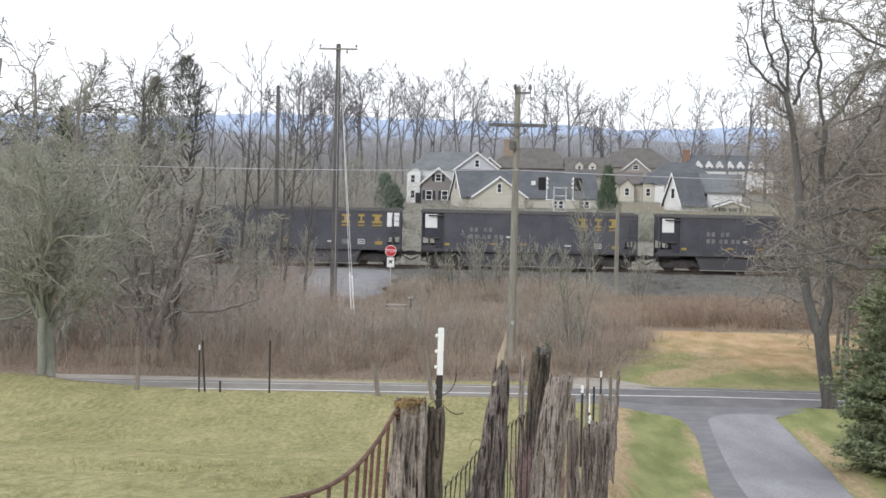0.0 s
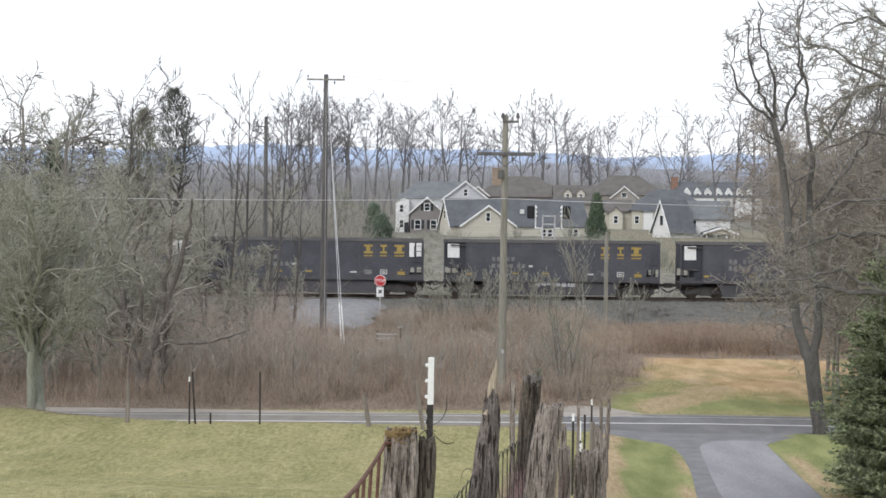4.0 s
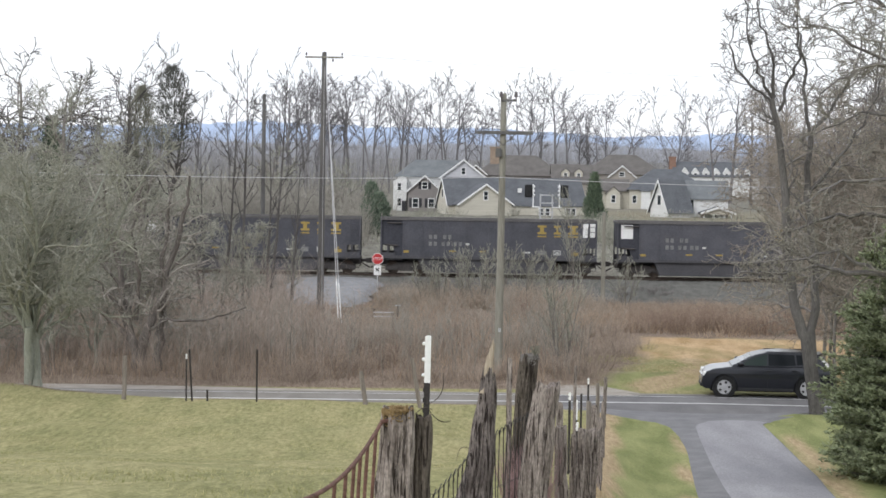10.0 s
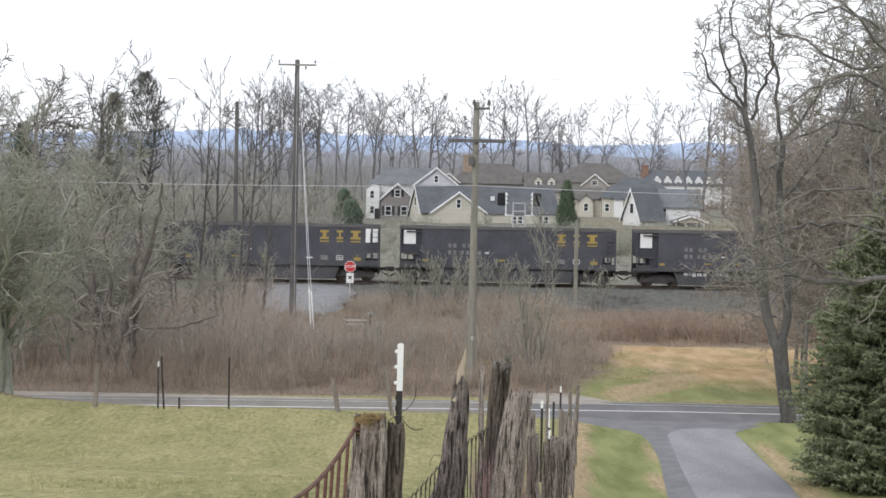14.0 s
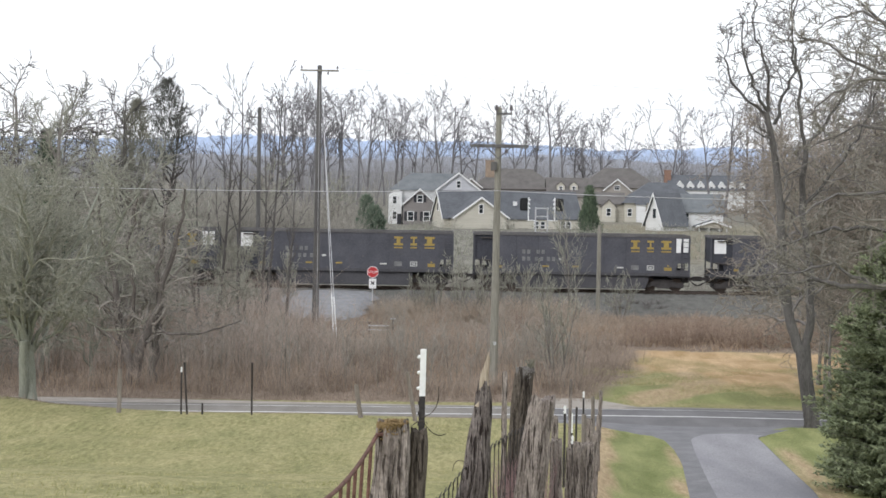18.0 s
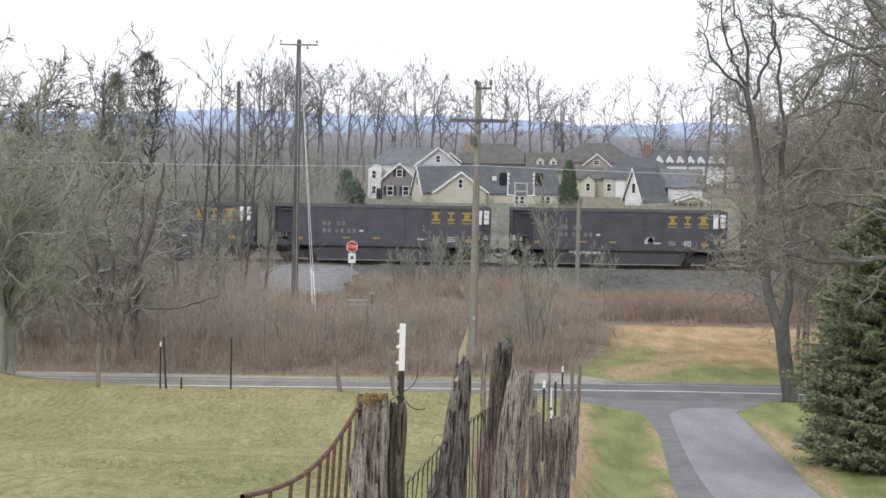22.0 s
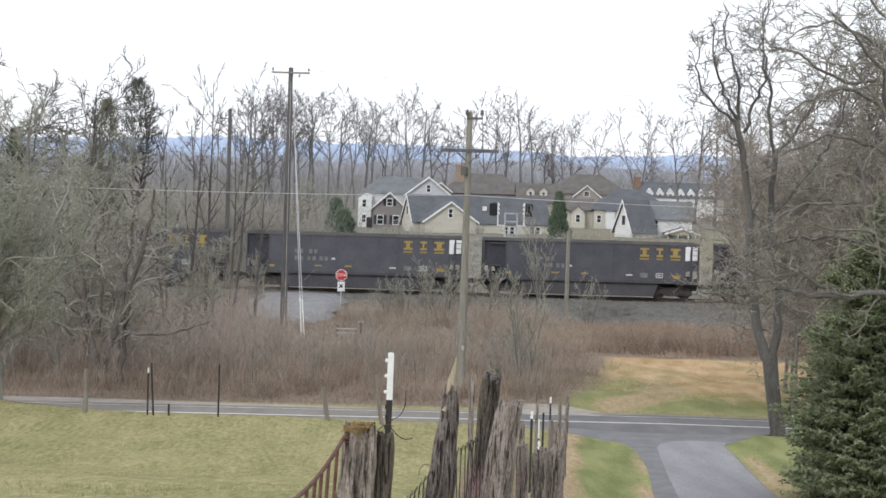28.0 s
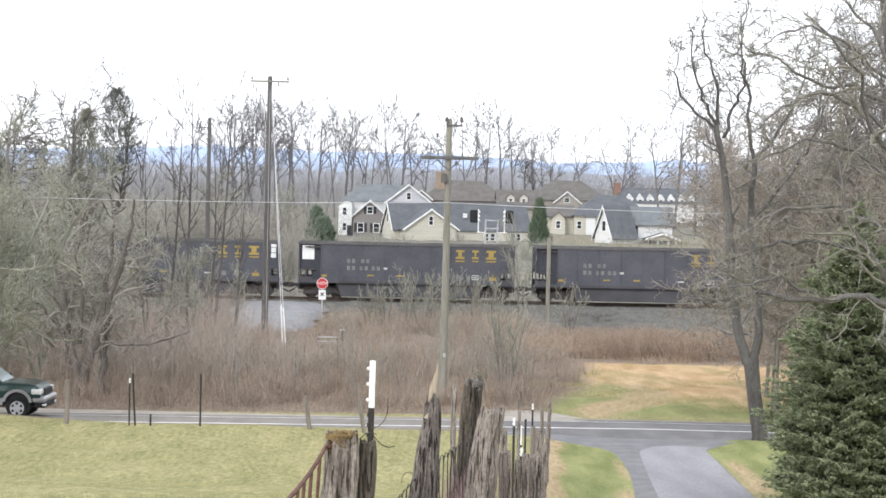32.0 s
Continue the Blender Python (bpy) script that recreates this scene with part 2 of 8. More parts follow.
def post_wood(name, dark, light, fissure, amount=0.9):
    """Old weathered timber: broad stains, fine grain, thin wandering cracks and a dull speckle."""
    m = bpy.data.materials.new(name)
    m.use_nodes = True
    t = m.node_tree
    b = t.nodes["Principled BSDF"]
    b.inputs["Roughness"].default_value, b.inputs["Specular IOR Level"].default_value = 1.0, 0.08
    co = t.nodes.new("ShaderNodeTexCoord")

    def layer(scale, detail, tall, lo, hi, out_lo, out_hi, twist=0.0):
        mp = t.nodes.new("ShaderNodeMapping")
        mp.inputs["Scale"].default_value = (1, 1, tall)
        n = t.nodes.new("ShaderNodeTexNoise")
        n.inputs["Scale"].default_value, n.inputs["Detail"].default_value, n.inputs["Distortion"].default_value = scale, detail, twist
        r = t.nodes.new("ShaderNodeMapRange")
        for key, v in (("From Min", lo), ("From Max", hi), ("To Min", out_lo), ("To Max", out_hi)):
            r.inputs[key].default_value = v
        t.links.new(co.outputs["Object"], mp.inputs[0])
        t.links.new(mp.outputs[0], n.inputs["Vector"])
        t.links.new(n.outputs["Fac"], r.inputs["Value"])
        return r.outputs[0]

    def mixed(kind, fac, a, c):
        x = t.nodes.new("ShaderNodeMix")
        x.data_type, x.blend_type = "RGBA", kind
        for i, v in ((0, fac), (6, a), (7, c)):
            if isinstance(v, (tuple, float)):
                x.inputs[i].default_value = v
            else:
                t.links.new(v, x.inputs[i])
        return x.outputs[2]

    col = mixed("MIX", layer(9, 5, 0.3, 0.32, 0.68, 0.0, 1.0), (*dark, 1.0), (*light, 1.0))
    col = mixed("MULTIPLY", 1.0, col, layer(110, 4, 0.07, 0.3, 0.7, 0.72, 1.25))
    col = mixed("MULTIPLY", 1.0, col, layer(75, 4, 0.5, 0.3, 0.7, 0.66, 1.3))
    crack = layer(62, 5, 0.075, 0.555, 0.60, 0.0, amount, 0.5)
    col = mixed("MIX", crack, col, (*fissure, 1.0))
    t.links.new(col, b.inputs["Base Color"])
    bp = t.nodes.new("ShaderNodeBump")
    bp.invert = True
    bp.inputs["Strength"].default_value, bp.inputs["Distance"].default_value = 0.8, 0.012
    t.links.new(crack, bp.inputs["Height"])
    t.links.new(bp.outputs[0], b.inputs["Normal"])
    return m


M_POST = post_wood("weathered_post", (0.19, 0.16, 0.142), (0.36, 0.315, 0.28), (0.05, 0.04, 0.035))
M_POST_ROT = post_wood("rotting_post", (0.085, 0.072, 0.067), (0.235, 0.205, 0.19), (0.035, 0.028, 0.026), 1.0)
M_CANE = material("bramble_cane", (0.17, 0.105, 0.10), (0.36, 0.245, 0.23), 6, 30, 0.9, bump=0, island=0.5)
M_SLIVER = material("split_wood", (0.30, 0.25, 0.185), (0.54, 0.46, 0.36), 14, 90, 1.0, stretch=(1, 1, 0.07), bump=0.6, spec=0.1)
M_POST_DARK = post_wood("dark_post", (0.062, 0.053, 0.045), (0.15, 0.128, 0.105), (0.025, 0.02, 0.018))
M_MOSS = material("moss", (0.15, 0.10, 0.045), (0.33, 0.235, 0.115), 14, 60, 1.0, bump=1.0)
M_POLE = material("pole_wood", (0.18, 0.172, 0.14), (0.35, 0.335, 0.285), 2, 20, 0.95, stretch=(1, 1, 0.1), bump=0.5)
M_POLE_DARK = material("pole_wood_dark", (0.085, 0.082, 0.078), (0.18, 0.174, 0.166), 2, 20, 0.95, stretch=(1, 1, 0.1), bump=0.5)
M_RUST = material("rusty_steel", (0.08, 0.042, 0.032), (0.21, 0.115, 0.09), 8, 50, 0.9, 0.1)
M_STEEL = material("dark_steel", (0.025, 0.023, 0.022), (0.07, 0.062, 0.057), 8, 50, 0.7, 0.3)
M_WIRE = material("wire", (0.10, 0.09, 0.08), (0.25, 0.24, 0.23), 8, 50, 0.6, 0.5)
M_CABLE = material("pale_cable", (0.42, 0.42, 0.42), (0.62, 0.62, 0.62), 2, 20, 0.5, 0.2)
M_WHITE = material("white_paint", (0.70, 0.70, 0.68), (0.86, 0.86, 0.84), 3, 30, 0.6, bump=0.05)
M_INSUL = material("insulator", (0.06, 0.05, 0.05), (0.16, 0.14, 0.14), 6, 30, 0.3)

# ---- ground: one sheet from the hillside to the horizon ----
ROAD_Y, ROAD_SLOPE = 69.8, 0.075      # the road's middle at x = 9, and how it draws away towards minus x
TRACK_Y, RAIL_Z = 144.4, -0.09


def smooth(a, b, v):
    k = np.clip((v - a) / (b - a), 0, 1)
    return k * k * (3 - 2 * k)


def along(x, y):
    return y + ROAD_SLOPE * (x - 9)


def ground_z(x, y):
    x, y = np.asarray(x, dtype=float), np.asarray(y, dtype=float)
    r = along(x, y)
    left = np.interp(r, [-60, 0, 12, 18, 24, 30, 40, 50, 60, 66.5], [9.0, 6.7, 5.6, 5.1, 4.45, 3.6, 2.05, 0.75, 0.28, 0.16])
    left = left - 0.16 * smooth(67.0, 67.5, r)
    right = np.interp(r, [-60, 0, 20, 35, 45, 52, 66], [9.0, 6.7, 3.6, 1.35, 0.4, 0.08, 0.0])
    k = smooth(0.07, 0.105, x / np.maximum(y, 1.0)) * (y > 0.5)
    z = left * (1 - k) + right * k
    sink = np.interp(x, [-60, -15, -11, 4, 9, 40], [-0.35, -0.31, -0.27, -0.06, 0.0, 0.0])
    z = z + sink * smooth(67.0, 67.5, r) * (1 - smooth(85, 110, y))
    z = z + 0.13 * smooth(10.3, 11.6, x) * smooth(61, 65.5, r) * (1 - smooth(67.0, 67.5, r))
    z = z + np.interp(x, [-40, -14, -13.3, -12.6, -10.8, -8, -4, 0, 3], [0.38, 0.36, 0.29, 0.17, 0.06, 0.0, 0.03, 0.02, 0.0]) * smooth(60, 66, r) * (1 - smooth(66.9, 67.4, r))
    win = 1 - smooth(90, 140, np.abs(x))
    dip = np.interp(y, [78, 90, 104, 120, 137.5], [0.0, -0.25, -0.45, -0.9, -1.45])
    bank = np.interp(y, [137.5, 141.4, 142.2, 147, 151.5, 190, 260, 300], [-1.6, -0.85, -0.7, -0.7, -1.5, -0.9, -0.2, -0.1])
    z = z + np.where(r > 76, np.where(y < 137.5, dip, bank), 0.0) * np.where(y < 137.5, win * smooth(76, 82, r), np.maximum(win, smooth(139, 142, y)))
    return z


def gz(x, y):
    return float(ground_z(x, y))


def axis(marks):
    out = []
    for a, b, step in marks:
        out.append(np.arange(a, b, step))
    return np.concatenate(out + [np.array([marks[-1][1]])])


gx = axis([(-4500, -800, 370), (-800, -120, 40), (-120, -40, 4), (-40, 40, 0.5), (40, 120, 4), (120, 800, 40), (800, 4500, 370)])
gy = axis([(-60, 0, 6), (0, 20, 1.0), (20, 112, 0.5), (112, 160, 1.0), (160, 400, 6), (400, 1000, 60), (1000, 4800, 380)])
X, Y = np.meshgrid(gx, gy)
Z = ground_z(X, Y)
rs = np.random.RandomState(4)
bump = np.zeros_like(Z)
for wl, amp in ((7.0, 0.05), (2.6, 0.025)):
    a, b, c, d = rs.rand(4) * 6.28
    bump += amp * np.sin(X / wl * 6.28 + a + 1.7 * np.sin(Y / wl * 2.1 + b)) * np.sin(Y / wl * 5.1 + c + np.sin(X / wl * 3 + d))
R = along(X, Y)
flat = (1 - smooth(63.5, 66.5, R) * (1 - smooth(74.5, 77, R))) * (1 - smooth(139, 141, Y) * (1 - smooth(149, 151, Y))) * (1 - smooth(0.05, 0.07, X / np.maximum(Y, 1)) * (1 - smooth(12, 13, X)) * (1 - smooth(68, 70, R)))
Z = Z + bump * flat - 0.03 * smooth(67.8, 68.2, R) * (1 - smooth(72.8, 73.2, R))
ny, nx = X.shape
ids = np.arange(nx * ny).reshape(ny, nx)
quads = np.stack([ids[:-1, :-1], ids[:-1, 1:], ids[1:, 1:], ids[1:, :-1]], -1).reshape(-1, 4)
me = fast_mesh("ground", np.stack([X, Y, Z], -1).reshape(-1, 3), quads)
# which cover lies where: straw-coloured mown meadow, greener verge, brown leaf litter, worn earth
meadow = (0.18 + 0.82 * smooth(-5, 5, R - 77.5 - np.maximum(0, 13.5 - X) * 2.4)) * smooth(6.5, 9.5, X) * smooth(74.5, 77, R) * (1 - smooth(99, 101.5, Y))
meadow *= 0.62 + 0.38 * np.clip(0.5 + np.sin(X * 1.1 + 1.5 * np.sin(Y * 0.33)) + 0.7 * np.sin(Y * 0.55 + X * 0.4), 0, 1)


def rut(marks, wide):
    """How worn the ground is along a wheel track through the marks."""
    out = np.zeros_like(X)
    for (x0, y0), (x1, y1) in zip(marks, marks[1:]):
        k = np.clip(((X - x0) * (x1 - x0) + (Y - y0) * (y1 - y0)) / ((x1 - x0) ** 2 + (y1 - y0) ** 2), 0, 1)
        out = np.maximum(out, np.exp(-((X - x0 - k * (x1 - x0)) ** 2 + ((Y - y0 - k * (y1 - y0)) * 0.6) ** 2) / wide ** 2))
    return out


trail = np.maximum(rut(((7.6, 74.4), (9.16, 77.0), (10.3, 79.5), (10.9, 82.1), (10.98, 84.3), (10.6, 86.3)), 0.7), rut(((7.4, 75.6), (8.0, 76.9), (8.87, 78.1), (9.93, 80.8), (10.2, 83.5)), 0.6))
edge_x = np.interp(Y, [75, 77, 85, 100], [5.6, 6.2, 8.2, 9.8])
litter = np.maximum(smooth(73.2, 74.0, R) * (1 - smooth(-1.0, 1.2, X - edge_x)), smooth(98.5, 101, Y)) * smooth(73.0, 73.6, R) * (1 - 0.45 * smooth(148, 152, Y))
verge = np.maximum(0.72 * smooth(73.5, 74.5, R) * (1 - smooth(78, 85, R)) * smooth(4.5, 6, X), smooth(0.0850, 0.089, X / np.maximum(Y, 1)) * (1 - smooth(68, 69, R)))
litter = np.maximum(litter, 0.9 * smooth(66.5, 66.9, R) * (1 - smooth(67.7, 68.2, R)) * (1 - smooth(2, 5, X)))
rim = np.exp(-((X - np.interp(Y, [2, 49.5, 58.5, 65], [2.8, 6.1, 6.9, 7.0])) / 0.16) ** 2) + np.exp(-((X - np.interp(Y, [2, 50, 57, 65], [6.9, 10.05, 10.35, 10.6])) / 0.42) ** 2)
worn = 0.9 * rim * (1 - smooth(60, 64, R)) * smooth(20, 30, R) + 1.05 * trail + smooth(-0.010, -0.004, -np.abs(X / np.maximum(Y, 1) - 0.0800)) * (1 - smooth(64, 67, R)) * smooth(8, 12, Y)
col = np.stack([meadow, verge, litter, worn], -1).reshape(-1, 4).astype(np.float32)
att = me.color_attributes.new("cover", "FLOAT_COLOR", "POINT")
att.data.foreach_set("color", col.ravel())


far = np.zeros_like(col)
far[:, 0] = (smooth(149, 153, Y) * (1 - 0.55 * smooth(18, 24, X) * smooth(190, 220, Y) * (1 - smooth(300, 340, Y)))).ravel()
att = me.color_attributes.new("far", "FLOAT_COLOR", "POINT")
att.data.foreach_set("color", far.ravel())


def ground_material():
    m = bpy.data.materials.new("ground_cover")
    m.use_nodes = True
    t = m.node_tree
    b = t.nodes["Principled BSDF"]
    b.inputs["Roughness"].default_value = 1.0
    b.inputs["Specular IOR Level"].default_value = 0.1
    co = t.nodes.new("ShaderNodeTexCoord")

    def noise_node(scale, detail, stretch=(1, 1, 1)):
        mp = t.nodes.new("ShaderNodeMapping")
        mp.inputs["Scale"].default_value = stretch
        n = t.nodes.new("ShaderNodeTexNoise")
        n.inputs["Scale"].default_value, n.inputs["Detail"].default_value = scale, detail
        t.links.new(co.outputs["Object"], mp.inputs[0])
        t.links.new(mp.outputs[0], n.inputs["Vector"])
        return n.outputs["Fac"]

    def ramp(fac, lo, hi, a, c):
        r = t.nodes.new("ShaderNodeMapRange")
        r.inputs["From Min"].default_value, r.inputs["From Max"].default_value = lo, hi
        t.links.new(fac, r.inputs["Value"])
        x = t.nodes.new("ShaderNodeMix")
        x.data_type = "RGBA"
        x.inputs[6].default_value, x.inputs[7].default_value = (*a, 1), (*c, 1)
        t.links.new(r.outputs[0], x.inputs[0])
        return x.outputs[2]

    def blend(fac, a, c):
        x = t.nodes.new("ShaderNodeMix")
        x.data_type = "RGBA"
        t.links.new(fac, x.inputs[0])
        t.links.new(a, x.inputs[6])
        t.links.new(c, x.inputs[7])
        return x.outputs[2]

    big = noise_node(0.16, 4, (1, 0.4, 1))
    mid = noise_node(1.1, 9, (1, 0.28, 1))
    fine = noise_node(8.0, 8, (1, 0.22, 1))
    green = ramp(fine, 0.3, 0.7, (0.162, 0.166, 0.068), (0.292, 0.282, 0.136))
    dry = ramp(fine, 0.3, 0.7, (0.275, 0.245, 0.12), (0.43, 0.385, 0.20))
    dark = ramp(fine, 0.3, 0.7, (0.11, 0.12, 0.045), (0.22, 0.22, 0.09))
    rr = t.nodes.new("ShaderNodeMapRange")
    rr.inputs["From Min"].default_value, rr.inputs["From Max"].default_value = 0.25, 0.8
    t.links.new(mid, rr.inputs["Value"])
    field = blend(rr.outputs[0], green, dry)
    r2 = t.nodes.new("ShaderNodeMapRange")
    r2.inputs["From Min"].default_value, r2.inputs["From Max"].default_value, r2.inputs["To Max"].default_value = 0.55, 0.75, 0.5
    t.links.new(big, r2.inputs["Value"])
    field = blend(r2.outputs[0], field, dark)
    straw = ramp(mid, 0.35, 0.65, (0.36, 0.245, 0.12), (0.53, 0.38, 0.225))
    litter_c = ramp(fine, 0.3, 0.7, (0.155, 0.118, 0.088), (0.28, 0.22, 0.17))
    worn_c = ramp(fine, 0.3, 0.7, (0.30, 0.225, 0.13), (0.48, 0.375, 0.235))
    verge_c = ramp(mid, 0.35, 0.65, (0.172, 0.193, 0.074), (0.29, 0.30, 0.132))
    at = t.nodes.new("ShaderNodeVertexColor")
    at.layer_name = "cover"
    sp = t.nodes.new("ShaderNodeSeparateColor")
    t.links.new(at.outputs["Color"], sp.inputs[0])

    def edge(mask):
        a = t.nodes.new("ShaderNodeMath")
        a.operation = "MULTIPLY_ADD"
        a.inputs[1].default_value, a.inputs[2].default_value = 1.0, -0.5
        t.links.new(mid, a.inputs[0])
        s = t.nodes.new("ShaderNodeMath")
        s.operation = "ADD"
        t.links.new(mask, s.inputs[0])
        t.links.new(a.outputs[0], s.inputs[1])
        r = t.nodes.new("ShaderNodeMapRange")
        r.inputs["From Min"].default_value, r.inputs["From Max"].default_value = 0.2, 0.8
        t.links.new(s.outputs[0], r.inputs["Value"])
        return r.outputs[0]

    c = blend(edge(sp.outputs[1]), field, verge_c)
    c = blend(edge(sp.outputs[0]), c, straw)
    c = blend(edge(sp.outputs[2]), c, litter_c)
    c = blend(edge(at.outputs["Alpha"]), c, worn_c)
    fa = t.nodes.new("ShaderNodeVertexColor")
    fa.layer_name = "far"
    fs = t.nodes.new("ShaderNodeSeparateColor")
    t.links.new(fa.outputs["Color"], fs.inputs[0])
    c = blend(fs.outputs[0], c, ramp(mid, 0.35, 0.65, (0.15, 0.143, 0.118), (0.25, 0.24, 0.20)))
    grit = noise_node(26, 4, (1, 0.5, 1))
    g1 = t.nodes.new("ShaderNodeMapRange")
    g1.inputs["From Min"].default_value, g1.inputs["From Max"].default_value = 0.3, 0.7
    g1.inputs["To Min"].default_value, g1.inputs["To Max"].default_value = 0.72, 1.24
    t.links.new(grit, g1.inputs["Value"])
    gm = t.nodes.new("ShaderNodeMix")
    gm.data_type, gm.blend_type = "RGBA", "MULTIPLY"
    gm.inputs[0].default_value = 1.0
    t.links.new(c, gm.inputs[6])
    t.links.new(g1.outputs[0], gm.inputs[7])
    c = gm.outputs[2]
    t.links.new(c, b.inputs["Base Color"])
    bp = t.nodes.new("ShaderNodeBump")
    bp.inputs["Strength"].default_value, bp.inputs["Distance"].default_value = 0.35, 0.05
    t.links.new(fine, bp.inputs["Height"])
    t.links.new(bp.outputs[0], b.inputs["Normal"])
    return m


ground = tagged(mesh_part("ground", me, ground_material()), "rough winter pasture sloping down to a road", "ground", kind="structure")
me.polygons.foreach_set("use_smooth", [True] * len(me.polygons))


def strip(name, xs, y_of, half, lift, mat, label, category="road", rel=True, kind="structure"):
    """A band laid on the ground along x, its middle at y_of(x)."""
    vs, qs = [], []
    for i, x in enumerate(xs):
        c = y_of(x)
        for j, k in enumerate((-1, -0.5, 0, 0.5, 1)):
            y = c + k * (half(x) if callable(half) else half)
            vs.append((x, y, gz(x, y) + lift + (0.05 * (1 - k * k) if rel else 0)))
    for i in range(len(xs) - 1):
        for j in range(4):
            a = i * 5 + j
            qs.append((a, a + 5, a + 6, a + 1))
    me2 = fast_mesh(name, np.array(vs), np.array(qs))
    me2.flip_normals()
    me2.polygons.foreach_set("use_smooth", [True] * len(me2.polygons))
    o = mesh_part(name, me2, mat)
    return tagged(o, label, category, kind=kind)


road_xs = list(np.concatenate([np.arange(-720, -60, 30), np.arange(-60, 60, 1.5), np.arange(60, 741, 30)]))
mid_road = lambda x: ROAD_Y - ROAD_SLOPE * (x - 9)
far_edge = lambda x: float(np.interp(x, [-720, -14, -11, -7, -3, 0, 4], [4.0, 4.0, 3.95, 3.55, 3.1, 2.85, 2.7]))
strip("road_shoulder", [x for x in road_xs if x < 4], lambda x: mid_road(x) + (2.5 + far_edge(x)) / 2, lambda x: (far_edge(x) - 2.5) / 2, 0.012, M_GRAVEL_TAN, "tan gravel shoulder along the road", "road shoulder", rel=False)
strip("road", [x for x in road_xs if x <= 3.0], mid_road, 2.65, 0.02, M_ASPHALT, "worn pale grey two-lane asphalt road")
strip("road", [x for x in road_xs if x >= 3.0], mid_road, 2.65, 0.02, M_ASPHALT_NEW, "dark grey two-lane asphalt road")
strip("road_margin", [x for x in road_xs if x >= 3.0], lambda x: mid_road(x) + 2.56, 0.2, 0.034, M_ASPHALT, "pale worn margin of an asphalt road", "road margin", rel=False)
for name, off, hw, lab in (("road_line", 1.75, 0.06, "worn white edge line on asphalt"), ("road_line", -0.30, 0.11, "pale centre line on asphalt")):
    vs, qs = [], []
    for i, x in enumerate(road_xs):
        y = mid_road(x) + off
        for k in (-hw, hw):
            vs.append((x, y + k, gz(x, y + k) + 0.02 + 0.05 * (1 - ((off + k) / 2.65) ** 2) + 0.006))
        if i:
            a = 2 * i
            qs.append((a - 2, a, a + 1, a - 1))
    tagged(mesh_part(name, fast_mesh(name, np.array(vs), np.array(qs)), M_LINE), lab, "road line", kind="structure")


def lane(name, ys, left, right, lift, mat, label, cat="driveway", bulge=0.03, sink=0.06):
    vs, qs = [], []
    for i, y in enumerate(ys):
        a, b = left(y), right(y)
        for k in np.linspace(0, 1, 7):
            x = a + (b - a) * k
            vs.append((x, y, gz(x, y) + lift + bulge * math.sin(math.pi * k) - (sink if k in (0.0, 1.0) else 0.0)))
    for i in range(len(ys) - 1):
        for j in range(6):
            a = i * 7 + j
            qs.append((a, a + 1, a + 8, a + 7))
    m2 = fast_mesh(name, np.array(vs), np.array(qs))
    m2.polygons.foreach_set("use_smooth", [True] * len(m2.polygons))
    return tagged(mesh_part(name, m2, mat), label, cat, kind="structure")


def edge_line(*marks):
    """The x of a lane's edge at a given y."""
    return lambda y: float(np.interp(y, [m[0] for m in marks], [m[1] for m in marks]))


drive_left = edge_line((2, 3.0), (49.5, 6.28), (53, 6.6), (58.5, 7.08), (61.5, 7.2), (63.8, 7.16), (64.8, 6.85), (65.5, 6.0), (66.2, 4.6), (67.2, 2.6))
drive_seam = edge_line((2, 4.9), (49.7, 7.05), (51.7, 7.18), (55.8, 7.4), (60.4, 7.7), (63.6, 7.95), (64.4, 8.12), (65.0, 8.5))
drive_right = edge_line((2, 6.6), (50, 9.66), (53.6, 9.92), (57.2, 9.98), (60.7, 10.08), (64.6, 10.2), (65.4, 10.6), (66.2, 11.6), (67.2, 13.2))
drive_ys = list(np.arange(2.0, 60, 1.0)) + list(np.arange(60.0, 67.3, 0.3))
lane("driveway_edge", drive_ys, drive_left, drive_right, 0.03, M_DRIVE_EDGE, "dark crumbling old asphalt under a farm driveway", bulge=0.0, sink=0.03)
lane("driveway", [y for y in drive_ys if y < 65.1], drive_seam, lambda y: drive_right(y) - 0.06, 0.05, M_DRIVE, "pale grey asphalt farm driveway", bulge=0.03, sink=0.02)
lane("field_track", list(np.arange(72.0, 75.6, 0.4)), lambda y: 3.6 - 0.1 * (y - 72), lambda y: 7.6 - 0.55 * (y - 72), 0.025, M_GRAVEL_TAN, "short gravel track off the road into brush", "track", bulge=0.02, sink=0.0)

# ---- railway bed ----
bed = []
for y, z in ((137.8, -1.55), (141.6, -0.56), (142.3, -0.27), (146.5, -0.27), (147.3, -0.55), (151.0, -1.2)):
    bed.append((y, z))
bx = list(np.concatenate([np.arange(-520, -60, 20), np.arange(-60, 60, 1.0), np.arange(60, 521, 20)]))
vs = []
rb = random.Random(3)
for x in bx:
    for y, z in bed:
        vs.append((x, y + rb.uniform(-0.12, 0.12), z + rb.uniform(-0.05, 0.05) + 0.03))
qs = [(i * 6 + j, (i + 1) * 6 + j, (i + 1) * 6 + j + 1, i * 6 + j + 1) for i in range(len(bx) - 1) for j in range(5)]
m2 = fast_mesh("railway_bed", np.array(vs), np.array(qs))
tagged(mesh_part("railway_bed", m2, M_BALLAST), "grey crushed-stone railway embankment", "ballast", kind="structure")
